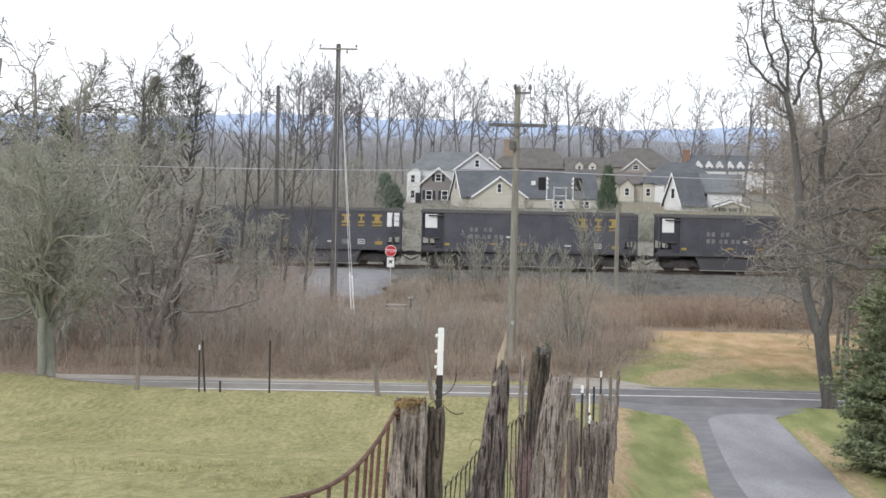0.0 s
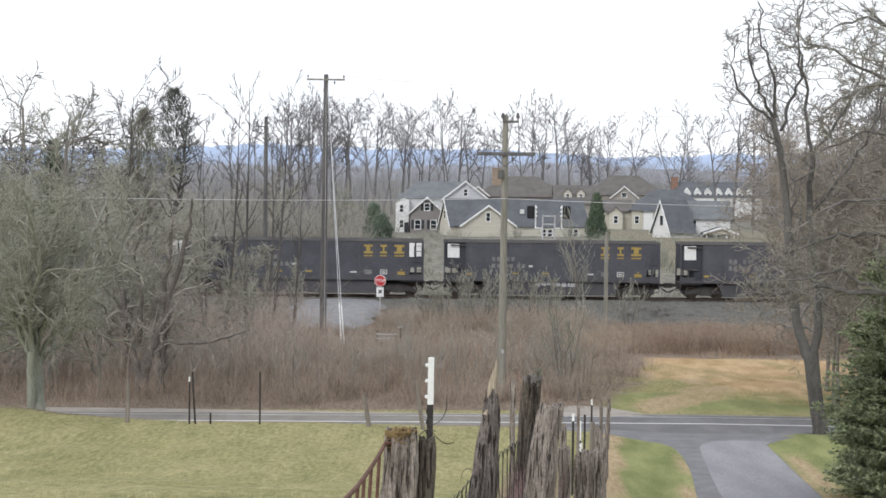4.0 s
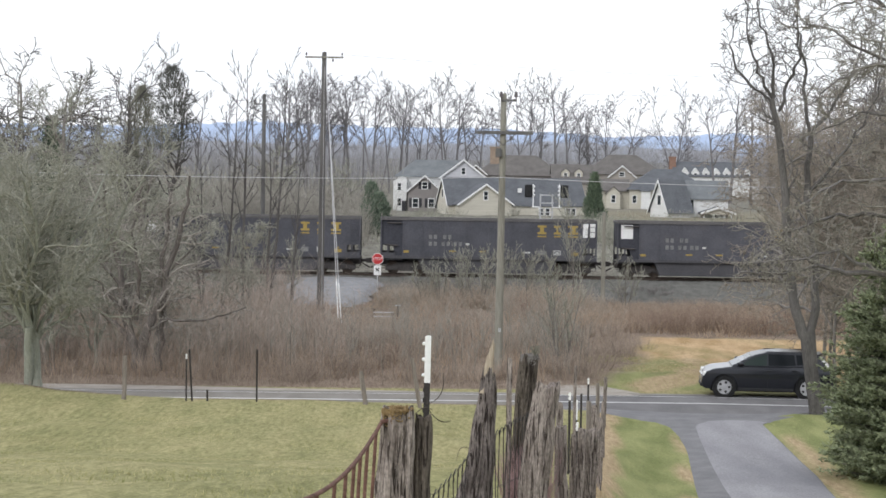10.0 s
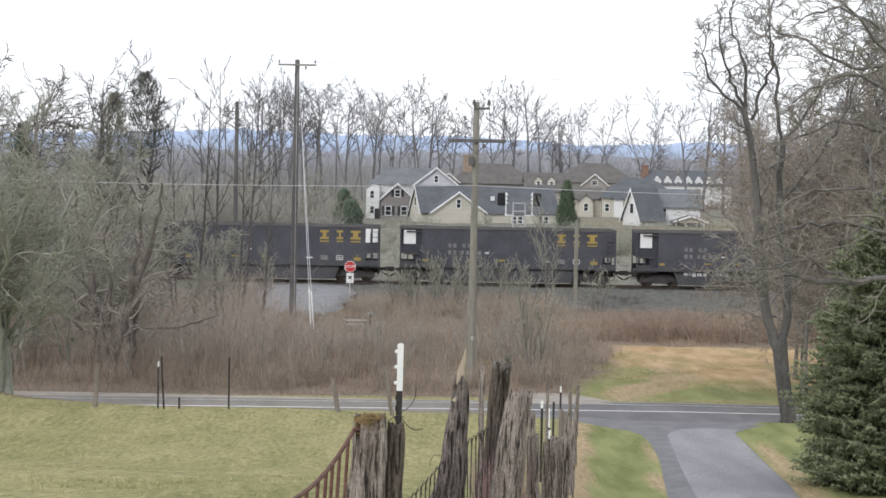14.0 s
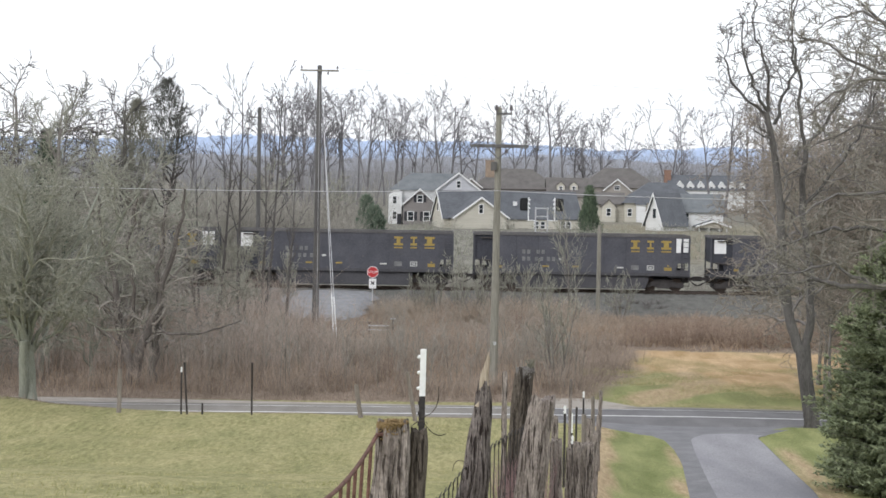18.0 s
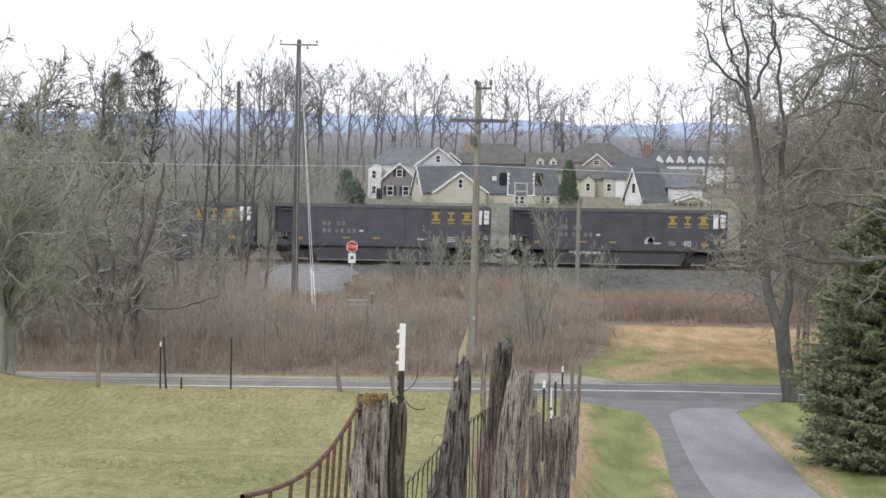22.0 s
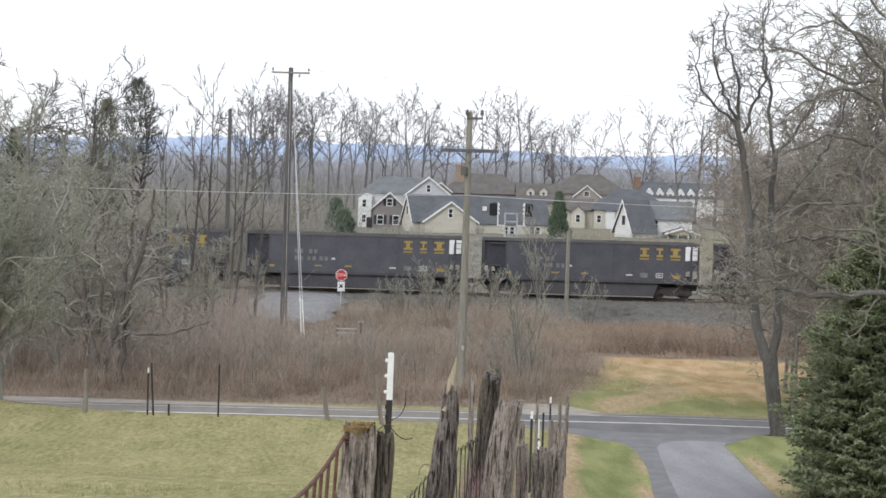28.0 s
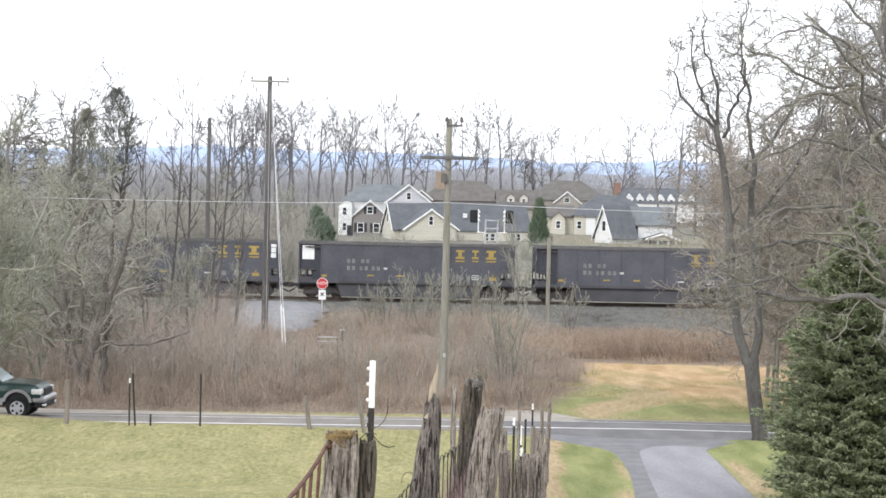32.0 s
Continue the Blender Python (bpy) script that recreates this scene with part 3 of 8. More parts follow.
for y in (TRACK_Y - 0.7175, TRACK_Y + 0.7175):
    bm = bmesh.new()
    box(bm, -520, 520, y - 0.07, y + 0.07, RAIL_Z - 0.17, RAIL_Z - 0.15)
    box(bm, -520, 520, y - 0.012, y + 0.012, RAIL_Z - 0.15, RAIL_Z - 0.04)
    box(bm, -520, 520, y - 0.036, y + 0.036, RAIL_Z - 0.04, RAIL_Z)
    tagged(part("rail", bm, M_RAIL), "brown steel railway rail", "rail", "railway rails", "structure")
sl = bbox_mesh(-0.115, 0.115, -1.3, 1.3, -0.25, -0.215, 0.01)
first = None
for i in range(150):
    x = -42 + i * 0.56
    if first is None:
        first = tagged(part("railway_sleeper", sl, M_SLEEPER), "dark timber railway sleeper in ballast", "sleeper", "railway sleepers")
        first.matrix_basis = pose(x, TRACK_Y, 0)
    else:
        copy_thing(first, pose(x, TRACK_Y, 0, 0, 0, rb.uniform(-1, 1)))

# gravel ramp up to the private crossing
vs, qs = [], []
for i, y in enumerate(np.arange(124, 142.6, 0.75)):
    left, right = np.interp(y, [124, 132, 141], [-7.6, -9.6, -10.3]), np.interp(y, [124, 132, 142], [-5.6, -4.5, -3.75])
    left, right = left + 0.5 * math.sin(2.1 * y) * math.sin(0.9 * y), right + 0.3 * math.sin(1.7 * y + 1)
    top = np.interp(y, [124, 128, 139, 143], [-1.3, -1.08, -0.42, -0.16])
    for j, k in enumerate((0, 0.12, 0.32, 0.55, 0.75, 0.92, 1)):
        x = left + (right - left) * k + rb.uniform(-0.12, 0.12)
        vs.append((x, y, max(gz(x, y) + 0.02, top - (0.5, 0.12, 0, 0.05, 0, 0.08, 0.45)[j] + rb.uniform(-.05, .05))))
    if i:
        for j in range(6):
            a = (i - 1) * 7 + j
            qs.append((a, a + 1, a + 8, a + 7))
tagged(mesh_part("gravel_ramp", fast_mesh("gravel_ramp", np.array(vs), np.array(qs)), M_GRAVEL), "pale gravel ramp rising to a railway crossing", "gravel ramp", kind="structure")

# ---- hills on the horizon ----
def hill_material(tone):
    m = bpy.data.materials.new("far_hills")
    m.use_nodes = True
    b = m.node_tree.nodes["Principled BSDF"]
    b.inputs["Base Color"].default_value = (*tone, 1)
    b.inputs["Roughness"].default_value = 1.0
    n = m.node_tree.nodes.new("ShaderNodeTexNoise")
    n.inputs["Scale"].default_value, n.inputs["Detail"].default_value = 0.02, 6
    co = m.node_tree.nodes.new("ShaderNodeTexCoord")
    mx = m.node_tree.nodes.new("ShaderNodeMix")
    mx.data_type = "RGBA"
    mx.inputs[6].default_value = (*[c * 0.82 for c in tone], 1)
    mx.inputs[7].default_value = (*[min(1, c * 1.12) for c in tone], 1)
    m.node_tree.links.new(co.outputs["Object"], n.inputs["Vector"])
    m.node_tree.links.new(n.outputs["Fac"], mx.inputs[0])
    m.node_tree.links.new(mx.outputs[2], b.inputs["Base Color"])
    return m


# distance haze is painted into these blue and grey tones
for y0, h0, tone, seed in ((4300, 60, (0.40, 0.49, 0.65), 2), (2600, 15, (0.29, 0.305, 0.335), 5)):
    rh = np.random.RandomState(seed)
    xs = np.arange(-1500, 1501, 5.0)
    top = h0 + sum(a * np.sin(xs / wl * 6.28 + rh.rand() * 6.28) for a, wl in ((7, 1500), (3.5, 520), (1.6, 170), (0.9, 60)))
    top = top + rh.uniform(-1.6, 1.6, len(xs)) * (1 if y0 < 3000 else 1.5)
    vs = np.concatenate([np.stack([xs, np.full_like(xs, y0), np.full_like(xs, -5)], 1), np.stack([xs, np.full_like(xs, y0 + 150), top * 0.8], 1), np.stack([xs, np.full_like(xs, y0 + 300), top], 1)])
    n = len(xs)
    i = np.arange(n - 1)
    q = np.concatenate([np.stack([i + r * n, i + 1 + r * n, i + 1 + (r + 1) * n, i + (r + 1) * n], 1) for r in (0, 1)])
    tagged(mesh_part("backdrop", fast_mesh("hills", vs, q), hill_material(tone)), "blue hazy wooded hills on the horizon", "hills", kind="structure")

# ---- bare trees ----
class Tubes:
    """Collects tapered tubes as arrays."""

    def __init__(self):
        self.v, self.q, self.t, self.n = [], [], [], 0

    def add(self, pts, radii, sides):
        ring = [(math.cos(2 * math.pi * k / sides), math.sin(2 * math.pi * k / sides)) for k in range(sides)]
        d = (pts[-1] - pts[0])
        ref = Vector((0, 0, 1)) if abs(d.z) < 0.8 * d.length else Vector((1, 0, 0))
        u = d.cross(ref).normalized()
        w = d.cross(u).normalized()
        base = self.n
        last = len(pts) - 1
        tip = sides == 3
        for n, (p, r) in enumerate(zip(pts, radii)):
            if tip and n == last:
                self.v.append((p.x, p.y, p.z))
                break
            for c, s in ring:
                self.v.append((p.x + (u.x * c + w.x * s) * r, p.y + (u.y * c + w.y * s) * r, p.z + (u.z * c + w.z * s) * r))
        for i in range(last):
            a = base + i * sides
            for k in range(sides):
                k2 = (k + 1) % sides
                if tip and i == last - 1:
                    self.t.append((a + k, a + k2, a + sides))
                else:
                    self.q.append((a + k, a + k2, a + sides + k2, a + sides + k))
        self.n += last * sides + (1 if tip else sides)

    def mesh(self, name):
        me = fast_mesh(name, np.array(self.v), np.array(self.q).reshape(-1, 4), np.array(self.t) if self.t else None)
        me.polygons.foreach_set("use_smooth", [True] * len(me.polygons))
        return me


def limb(rng, trunk, crown, p, d, length, r, level, cfg):
    segs = (9, 7, 5, 3, 1, 1)[level]
    sides = (9, 6, 4, 3, 3, 3)[level]
    d = d.normalized()
    pts, dirs = [p.copy()], [d.copy()]
    step = length / segs
    wob = cfg["wobble"] * (0.25 if level == 0 else 1.0)
    for i in range(segs):
        d = (d + Vector((rng.gauss(0, wob), rng.gauss(0, wob), rng.gauss(0, wob) + (cfg["up"] if level else 0.04) - (cfg["droop"] if level >= 2 else 0)))).normalized()
        p = p + d * step
        pts.append(p.copy())
        dirs.append(d.copy())
    end = cfg["taper"] if level == 0 else 0.35
    radii = [max(r * (1 - (1 - end) * i / segs), cfg["thin"]) for i in range(segs + 1)]
    if level == 0:
        radii[0] *= 1.35
    (trunk if level <= cfg["trunk_level"] else crown).add(pts, radii, sides)
    if level >= cfg["levels"]:
        return pts
    count = cfg["kids"][level]
    start = cfg["start"] if level == 0 else cfg["bare"] if level == 1 else 0.18
    for k in range(count):
        t = start + (1 - start) * ((k + rng.random()) / count)
        f = t * segs
        i = min(int(f), segs - 1)
        q = pts[i].lerp(pts[i + 1], f - i)
        axis_d = dirs[i + 1]
        side = Vector((rng.gauss(0, 1), rng.gauss(0, 1), rng.gauss(0, 0.6)))
        side = (side - axis_d * side.dot(axis_d)).normalized()
        ang = radians(rng.uniform(*cfg["angle"]))
        nd = axis_d * math.cos(ang) + side * math.sin(ang)
        ln = length * rng.uniform(*cfg["ratio"]) * (1.0 - 0.45 * t if level == 0 else 1.0 - 0.4 * t)
        limb(rng, trunk, crown, q, nd, ln, max(radii[i] * rng.uniform(0.45, 0.65), cfg["thin"]), level + 1, cfg)
    return pts


BASE = dict(levels=4, kids=(9, 7, 6, 5), wobble=0.13, up=0.05, droop=0.0, taper=0.25, thin=0.008, start=0.35, angle=(28, 60), ratio=(0.45, 0.75), trunk_level=1, bare=0.18)


def bare_tree(seed, height, radius, label, bark, twig, at=(0, 0), group="", stems=1, lean=(0, 0), sink=0.05, **kw):
    cfg = dict(BASE)
    cfg.update(kw)
    rng = random.Random(seed)
    trunk, crown = Tubes(), Tubes()
    for s in range(stems):
        a = 6.283 * s / max(1, stems) + rng.random()
        o = 0.0 if stems == 1 else radius * 1.1
        tilt = 0.0 if stems == 1 else rng.uniform(0.12, 0.42)
        limb(rng, trunk, crown, Vector((o * math.cos(a), o * math.sin(a), -0.3)), Vector((lean[0] + tilt * math.cos(a), lean[1] + tilt * math.sin(a), 1)), height * rng.uniform(0.85, 1.0), radius * rng.uniform(0.75, 1.0) if stems > 1 else radius, 0, cfg)
    t = thing("tree", pose(at[0], at[1], gz(*at) - sink), label, "tree", group)
    mesh_part("trunk", trunk.mesh("trunk"), bark, t)
    mesh_part("crown", crown.mesh("crown"), twig, t)
    return t


def stems_mesh(name, base, lean, height, r0, segs=3, seed=0, curl=0.15):
    """Many thin stems, three-sided and drawn out to a point."""
    rs = np.random.RandomState(seed)
    n = len(base)
    bend = rs.normal(0, curl, (n, 2))
    ang = rs.rand(n) * 6.283
    per = segs * 3 + 1
    V = np.zeros((n, per, 3), dtype=np.float32)
    for i in range(segs + 1):
        k = i / segs
        c = np.stack([base[:, 0] + (lean[:, 0] * k + bend[:, 0] * k * k) * height, base[:, 1] + (lean[:, 1] * k + bend[:, 1] * k * k) * height, base[:, 2] + k * height], 1)
        if i == segs:
            V[:, per - 1] = c
            break
        r = r0 * (1 - 0.7 * k)
        for j in range(3):
            V[:, i * 3 + j] = c
            V[:, i * 3 + j, 0] += r * np.cos(ang + 2.094 * j)
            V[:, i * 3 + j, 1] += r * np.sin(ang + 2.094 * j)
    idx = np.arange(n * per).reshape(n, per)
    q, t = [np.zeros((0, 4), dtype=np.int32)], []
    for j in range(3):
        j2 = (j + 1) % 3
        for i in range(segs - 1):
            q.append(np.stack([idx[:, i * 3 + j], idx[:, i * 3 + j2], idx[:, i * 3 + 3 + j2], idx[:, i * 3 + 3 + j]], -1))
        t.append(np.stack([idx[:, segs * 3 - 3 + j], idx[:, segs * 3 - 3 + j2], idx[:, per - 1]], -1))
    return fast_mesh(name, V.reshape(-1, 3), np.concatenate(q), np.concatenate(t))


def join_stems(name, sets, seed, curl):
    """Several sets of stems, (base, lean, height, radius, segments) each, in one mesh."""
    me = [stems_mesh(name, b, l, h, r, g, seed + i, curl) for i, (b, l, h, r, g) in enumerate(sets)]
    vs, qs, ts, o = [], [], [], 0
    for m in me:
        v = np.empty(len(m.vertices) * 3, dtype=np.float32)
        m.vertices.foreach_get("co", v)
        li = np.empty(len(m.loops), dtype=np.int32)
        m.loops.foreach_get("vertex_index", li)
        st = np.empty(len(m.polygons), dtype=np.int32)
        m.polygons.foreach_get("loop_start", st)
        cnt = np.diff(np.append(st, len(li)))
        q4, t3 = st[cnt == 4], st[cnt == 3]
        qs.append(li[q4[:, None] + np.arange(4)] + o)
        ts.append(li[t3[:, None] + np.arange(3)] + o)
        vs.append(v.reshape(-1, 3))
        o += len(m.vertices)
        bpy.data.meshes.remove(m)
    return fast_mesh(name, np.concatenate(vs), np.concatenate(qs), np.concatenate(ts))


def twiggy(name, base, height, r0, twigs, seed, spread=0.35, lean=0.12):
    """Shrub stems with side twigs in one mesh."""
    rs = np.random.RandomState(seed)
    n = len(base)
    ln = rs.normal(0, lean, (n, 2))
    sets = [(base, ln, height, np.full(n, r0), 2)]
    for _ in range(twigs):
        k = rs.uniform(0.25, 0.9, n)
        b = base + np.stack([ln[:, 0] * k * height, ln[:, 1] * k * height, k * height], 1)
        a = rs.rand(n) * 6.283
        s = rs.uniform(0.4, 1.3, n) * spread * 2
        sets.append((b, np.stack([np.cos(a) * s, np.sin(a) * s], 1), height * rs.uniform(0.18, 0.5, n) * (1.1 - k * 0.5), np.full(n, r0 * 0.6), 1))
    return join_stems(name, sets, seed + 1, 0.1)


def vase_tree(seed, at, label, bark, twig, fork, r, limbs, length, tilt, lean=(0, 0), group="", limb_r=0.45, extra=(), twin=None, **kw):
    """A tree whose short trunk parts into rising limbs. tilt: how far they spread, least and most."""
    cfg = dict(BASE)
    cfg.update(start=0.5, kids=(2, 9, 7, 6), wobble=0.14, ratio=(0.34, 0.56), thin=0.011, up=0.05, angle=(25, 60), taper=0.75)
    cfg.update(kw)
    rng = random.Random(seed)
    trunk, crown = Tubes(), Tubes()
    path = limb(rng, trunk, crown, Vector((0, 0, -0.3)), Vector((lean[0], lean[1], 1)), fork + 0.3, r, 0, dict(cfg, kids=(0, 0, 0, 0)))

    def on_trunk(z):
        f = min(max((z + 0.3) / (fork + 0.3), 0), 0.999) * (len(path) - 1)
        return path[int(f)].lerp(path[int(f) + 1], f - int(f))

    if twin:
        # a second stem grown together with the first
        limb(rng, trunk, crown, Vector((-twin[0], 0, -0.3)), Vector((-0.03, 0, 1)), fork + 0.5, twin[1], 0, dict(cfg, kids=(0, 0, 0, 0)))
        for k in range(4):
            limb(rng, trunk, crown, Vector((-twin[0] - 0.05, 0, fork * rng.uniform(0.85, 1.0))), Vector((rng.uniform(-0.6, 0.1), rng.uniform(-0.4, 0.4), 1)), length * rng.uniform(0.7, 1.0), r * limb_r, 1, cfg)
    for i in range(limbs):
        a = 6.283 * (i + rng.uniform(-0.3, 0.3)) / limbs
        t = rng.uniform(*tilt)
        z = fork * (rng.uniform(0.7, 0.95) if i else 0.98)
        limb(rng, trunk, crown, on_trunk(z), Vector((lean[0] + t * math.cos(a), lean[1] + t * math.sin(a), 1)), length * rng.uniform(0.75, 1.05), r * limb_r * rng.uniform(0.8, 1.15), 1, cfg)
    for p, d, ln, rr in extra:
        limb(rng, trunk, crown, on_trunk(p), Vector(d), ln, rr, 1, cfg)
    t = thing("tree", pose(at[0], at[1], gz(*at) - 0.05), label, "tree", group)
    mesh_part("trunk", trunk.mesh("trunk"), bark, t)
    mesh_part("crown", crown.mesh("crown"), twig, t)
    return t


def scatter(n, x0, x1, y0, y1, seed, keep=None):
    rs = np.random.RandomState(seed)
    x, y = rs.uniform(x0, x1, n), rs.uniform(y0, y1, n)
    if keep is not None:
        k = keep(x, y)
        x, y = x[k], y[k]
    return np.stack([x, y, ground_z(x, y) - 0.03], 1)

# trees by the road and along the railway
vase_tree(11, (-13.22, 69.2), "pale-barked bare tree with dense lichen-grey twigs by the road", M_BARK_PALE, M_TWIG_OLIVE, 2.5, 0.25, 11, 6.9, (0.10, 0.58), kids=(2, 14, 9, 6), wobble=0.27, up=0.04, droop=0.02, limb_r=0.36, thin=0.010, twin=(0.24, 0.18), extra=((2.15, (-0.8, -0.3, 0.7), 3.6, 0.063), (2.06, (0.7, -0.3, 0.9), 4.5, 0.063), (2.24, (0.8, 0.2, 0.8), 4.5, 0.054)))
for sd, x, y, h, r, kw in (
    (13, -16.6, 93, 10.6, 0.22, dict(kids=(16, 9, 7, 4))),
    (14, -21.3, 97, 13.4, 0.24, dict(kids=(13, 7, 6, 3), ratio=(0.3, 0.5), thin=0.017)),
    (15, -18.2, 82, 9.6, 0.20, dict(kids=(16, 9, 7, 4), start=0.12)),
    (16, -13.0, 88, 9.0, 0.18, dict(kids=(13, 8, 6, 4), start=0.15)),
    (17, -22.5, 110, 13.0, 0.22, dict(kids=(9, 6, 5, 3), thin=0.018)),
    (18, -19.4, 108, 12.6, 0.2, dict(kids=(8, 6, 5, 3), start=0.5, thin=0.018)),
    (19, -16.9, 112, 12.6, 0.18, dict(kids=(8, 6, 5, 3), start=0.5, thin=0.018)),
):
    c = dict(start=0.25, ratio=(0.4, 0.6), thin=0.013, wobble=0.22, up=0.03)
    c.update(kw)
    bare_tree(sd, h, r, "grey bare tree in a roadside thicket", M_BARK_GREY, M_TWIG_OLIVE if sd in (13, 15, 16) else M_BARK_DARK, (x, y), "thicket trees", **c)
for sd, x, y, h in ((153, -13.4, 82, 7.4), (155, -15.8, 84, 8.2), (111, -13.6, 95, 6.6), (112, -11.0, 99, 6.0), (113, -15.4, 103, 7.2), (114, -9.6, 107, 5.4), (115, -18.0, 89, 7.0), (116, -12.2, 91, 5.0), (117, -17.0, 86, 6.4), (118, -20.5, 92, 8.0)):
    bare_tree(sd, h, 0.09, "low tangled grey bare tree in a roadside thicket", M_BARK_PALE if sd > 150 else M_BARK_GREY, M_TWIG_GREY if sd in (111, 113, 154) else M_TWIG_OLIVE, (x, y), "thicket trees", start=0.1, kids=(16, 9, 7), levels=3, ratio=(0.42, 0.66), angle=(30, 70), thin=0.012, wobble=0.24, up=0.03)
for sd, x, y, h, r, lean in ((21, -15.0, 100, 13.4, 0.10, 0.0), (22, -11.4, 110, 14.4, 0.10, -0.01), (23, -10.3, 110, 13.8, 0.10, 0.0), (24, -9.2, 114, 14.2, 0.10, 0.01), (25, -7.9, 111, 9.4, 0.09, 0.08), (26, -12.9, 115, 11.0, 0.08, -0.03), (29, -9.9, 121, 13.0, 0.09, 0.0), (30, -18.5, 100, 12.8, 0.11, 0.03)):
    bare_tree(sd, h, r, "tall thin bare tree with few branches", M_BARK_DARK, M_BARK_DARK, (x, y), "tall thin trees", lean=(lean, 0), start=0.38, kids=(11, 5, 4), levels=3, ratio=(0.18, 0.34), angle=(28, 50), up=0.07, wobble=0.10, thin=0.012, taper=0.12)
ivy_tree = bare_tree(28, 14.6, 0.17, "bare tree thick with dark fine twigs and ivy", M_BARK_DARK, M_BARK_DARK, (-14.4, 112), start=0.52, kids=(44, 12, 8), levels=3, ratio=(0.09, 0.17), angle=(30, 70), thin=0.016, wobble=0.2, up=0.08, taper=0.12)


def ivy(tree, n, z0, z1, wide, seed, mat):
    """Leaves that cling round a stem, in uneven tufts."""
    rs = np.random.RandomState(seed)
    k = rs.rand(n)
    a = rs.rand(n) * 6.283
    rad = wide * np.interp(k, [0, 0.2, 0.6, 0.85, 1.0], [0.7, 1.0, 0.85, 0.5, 0.12]) * np.sqrt(rs.uniform(0.02, 1.0, n)) * (1 + 0.35 * np.sin(k * 23 + 2 * a))
    base = np.stack([rad * np.cos(a), rad * np.sin(a), z0 + k * (z1 - z0)], 1)
    mesh_part("ivy", stems_mesh("ivy", base, np.stack([np.cos(a), np.sin(a)], 1) * rs.uniform(0.2, 1.4, (n, 1)), rs.uniform(0.10, 0.30, n), np.full(n, 0.02), 1, seed, 0.3), mat, tree, "dark olive ivy leaves")


ivy(ivy_tree, 3400, 8.9, 13.4, 1.25, 28, M_CLUMP)
ivy_tree = bare_tree(31, 12.0, 0.16, "bare tree clad in olive ivy", M_BARK_DARK, M_TWIG_OLIVE, (-15.0, 105), start=0.5, kids=(16, 8, 6), levels=3, ratio=(0.10, 0.2), angle=(30, 75), thin=0.014)
ivy(ivy_tree, 4200, 6.0, 11.9, 0.98, 29, M_IVY)


def bough(rng, trunk, crown, way, r0, r1, cfg, kids, sides=7, level=2, ratio=0.3, wob=0.10, bare=0.15):
    """A crooked limb that follows a few turns, with side branches of its own."""
    pts = []
    for i in range(len(way) - 1):
        a, b = Vector(way[i]), Vector(way[i + 1])
        for q in range(4):
            j = Vector((rng.gauss(0, wob), rng.gauss(0, wob), rng.gauss(0, wob * 0.6))) * (b - a).length * 0.5
            pts.append(a.lerp(b, q / 4) + (j if q else Vector((0, 0, 0))))
    pts.append(Vector(way[-1]))
    n = len(pts) - 1
    trunk.add(pts, [r0 + (r1 - r0) * i / n for i in range(n + 1)], sides)
    total = sum((pts[i + 1] - pts[i]).length for i in range(n))
    for k in range(kids):
        f = (bare + (1 - bare) * (k + rng.random()) / kids) * n
        i = min(int(f), n - 1)
        d = (pts[i + 1] - pts[i]).normalized()
        side = Vector((rng.gauss(0, 1), rng.gauss(0, 1), rng.gauss(0, 0.7)))
        side = (side - d * side.dot(d)).normalized()
        ang = radians(rng.uniform(*cfg["angle"]))
        limb(rng, trunk, crown, pts[i].lerp(pts[i + 1], f - i), d * math.cos(ang) + side * math.sin(ang), total * ratio * rng.uniform(0.6, 1.3) * (1.15 - 0.5 * f / n), max((r0 + (r1 - r0) * f / n) * 0.38, cfg["thin"]), level, cfg)


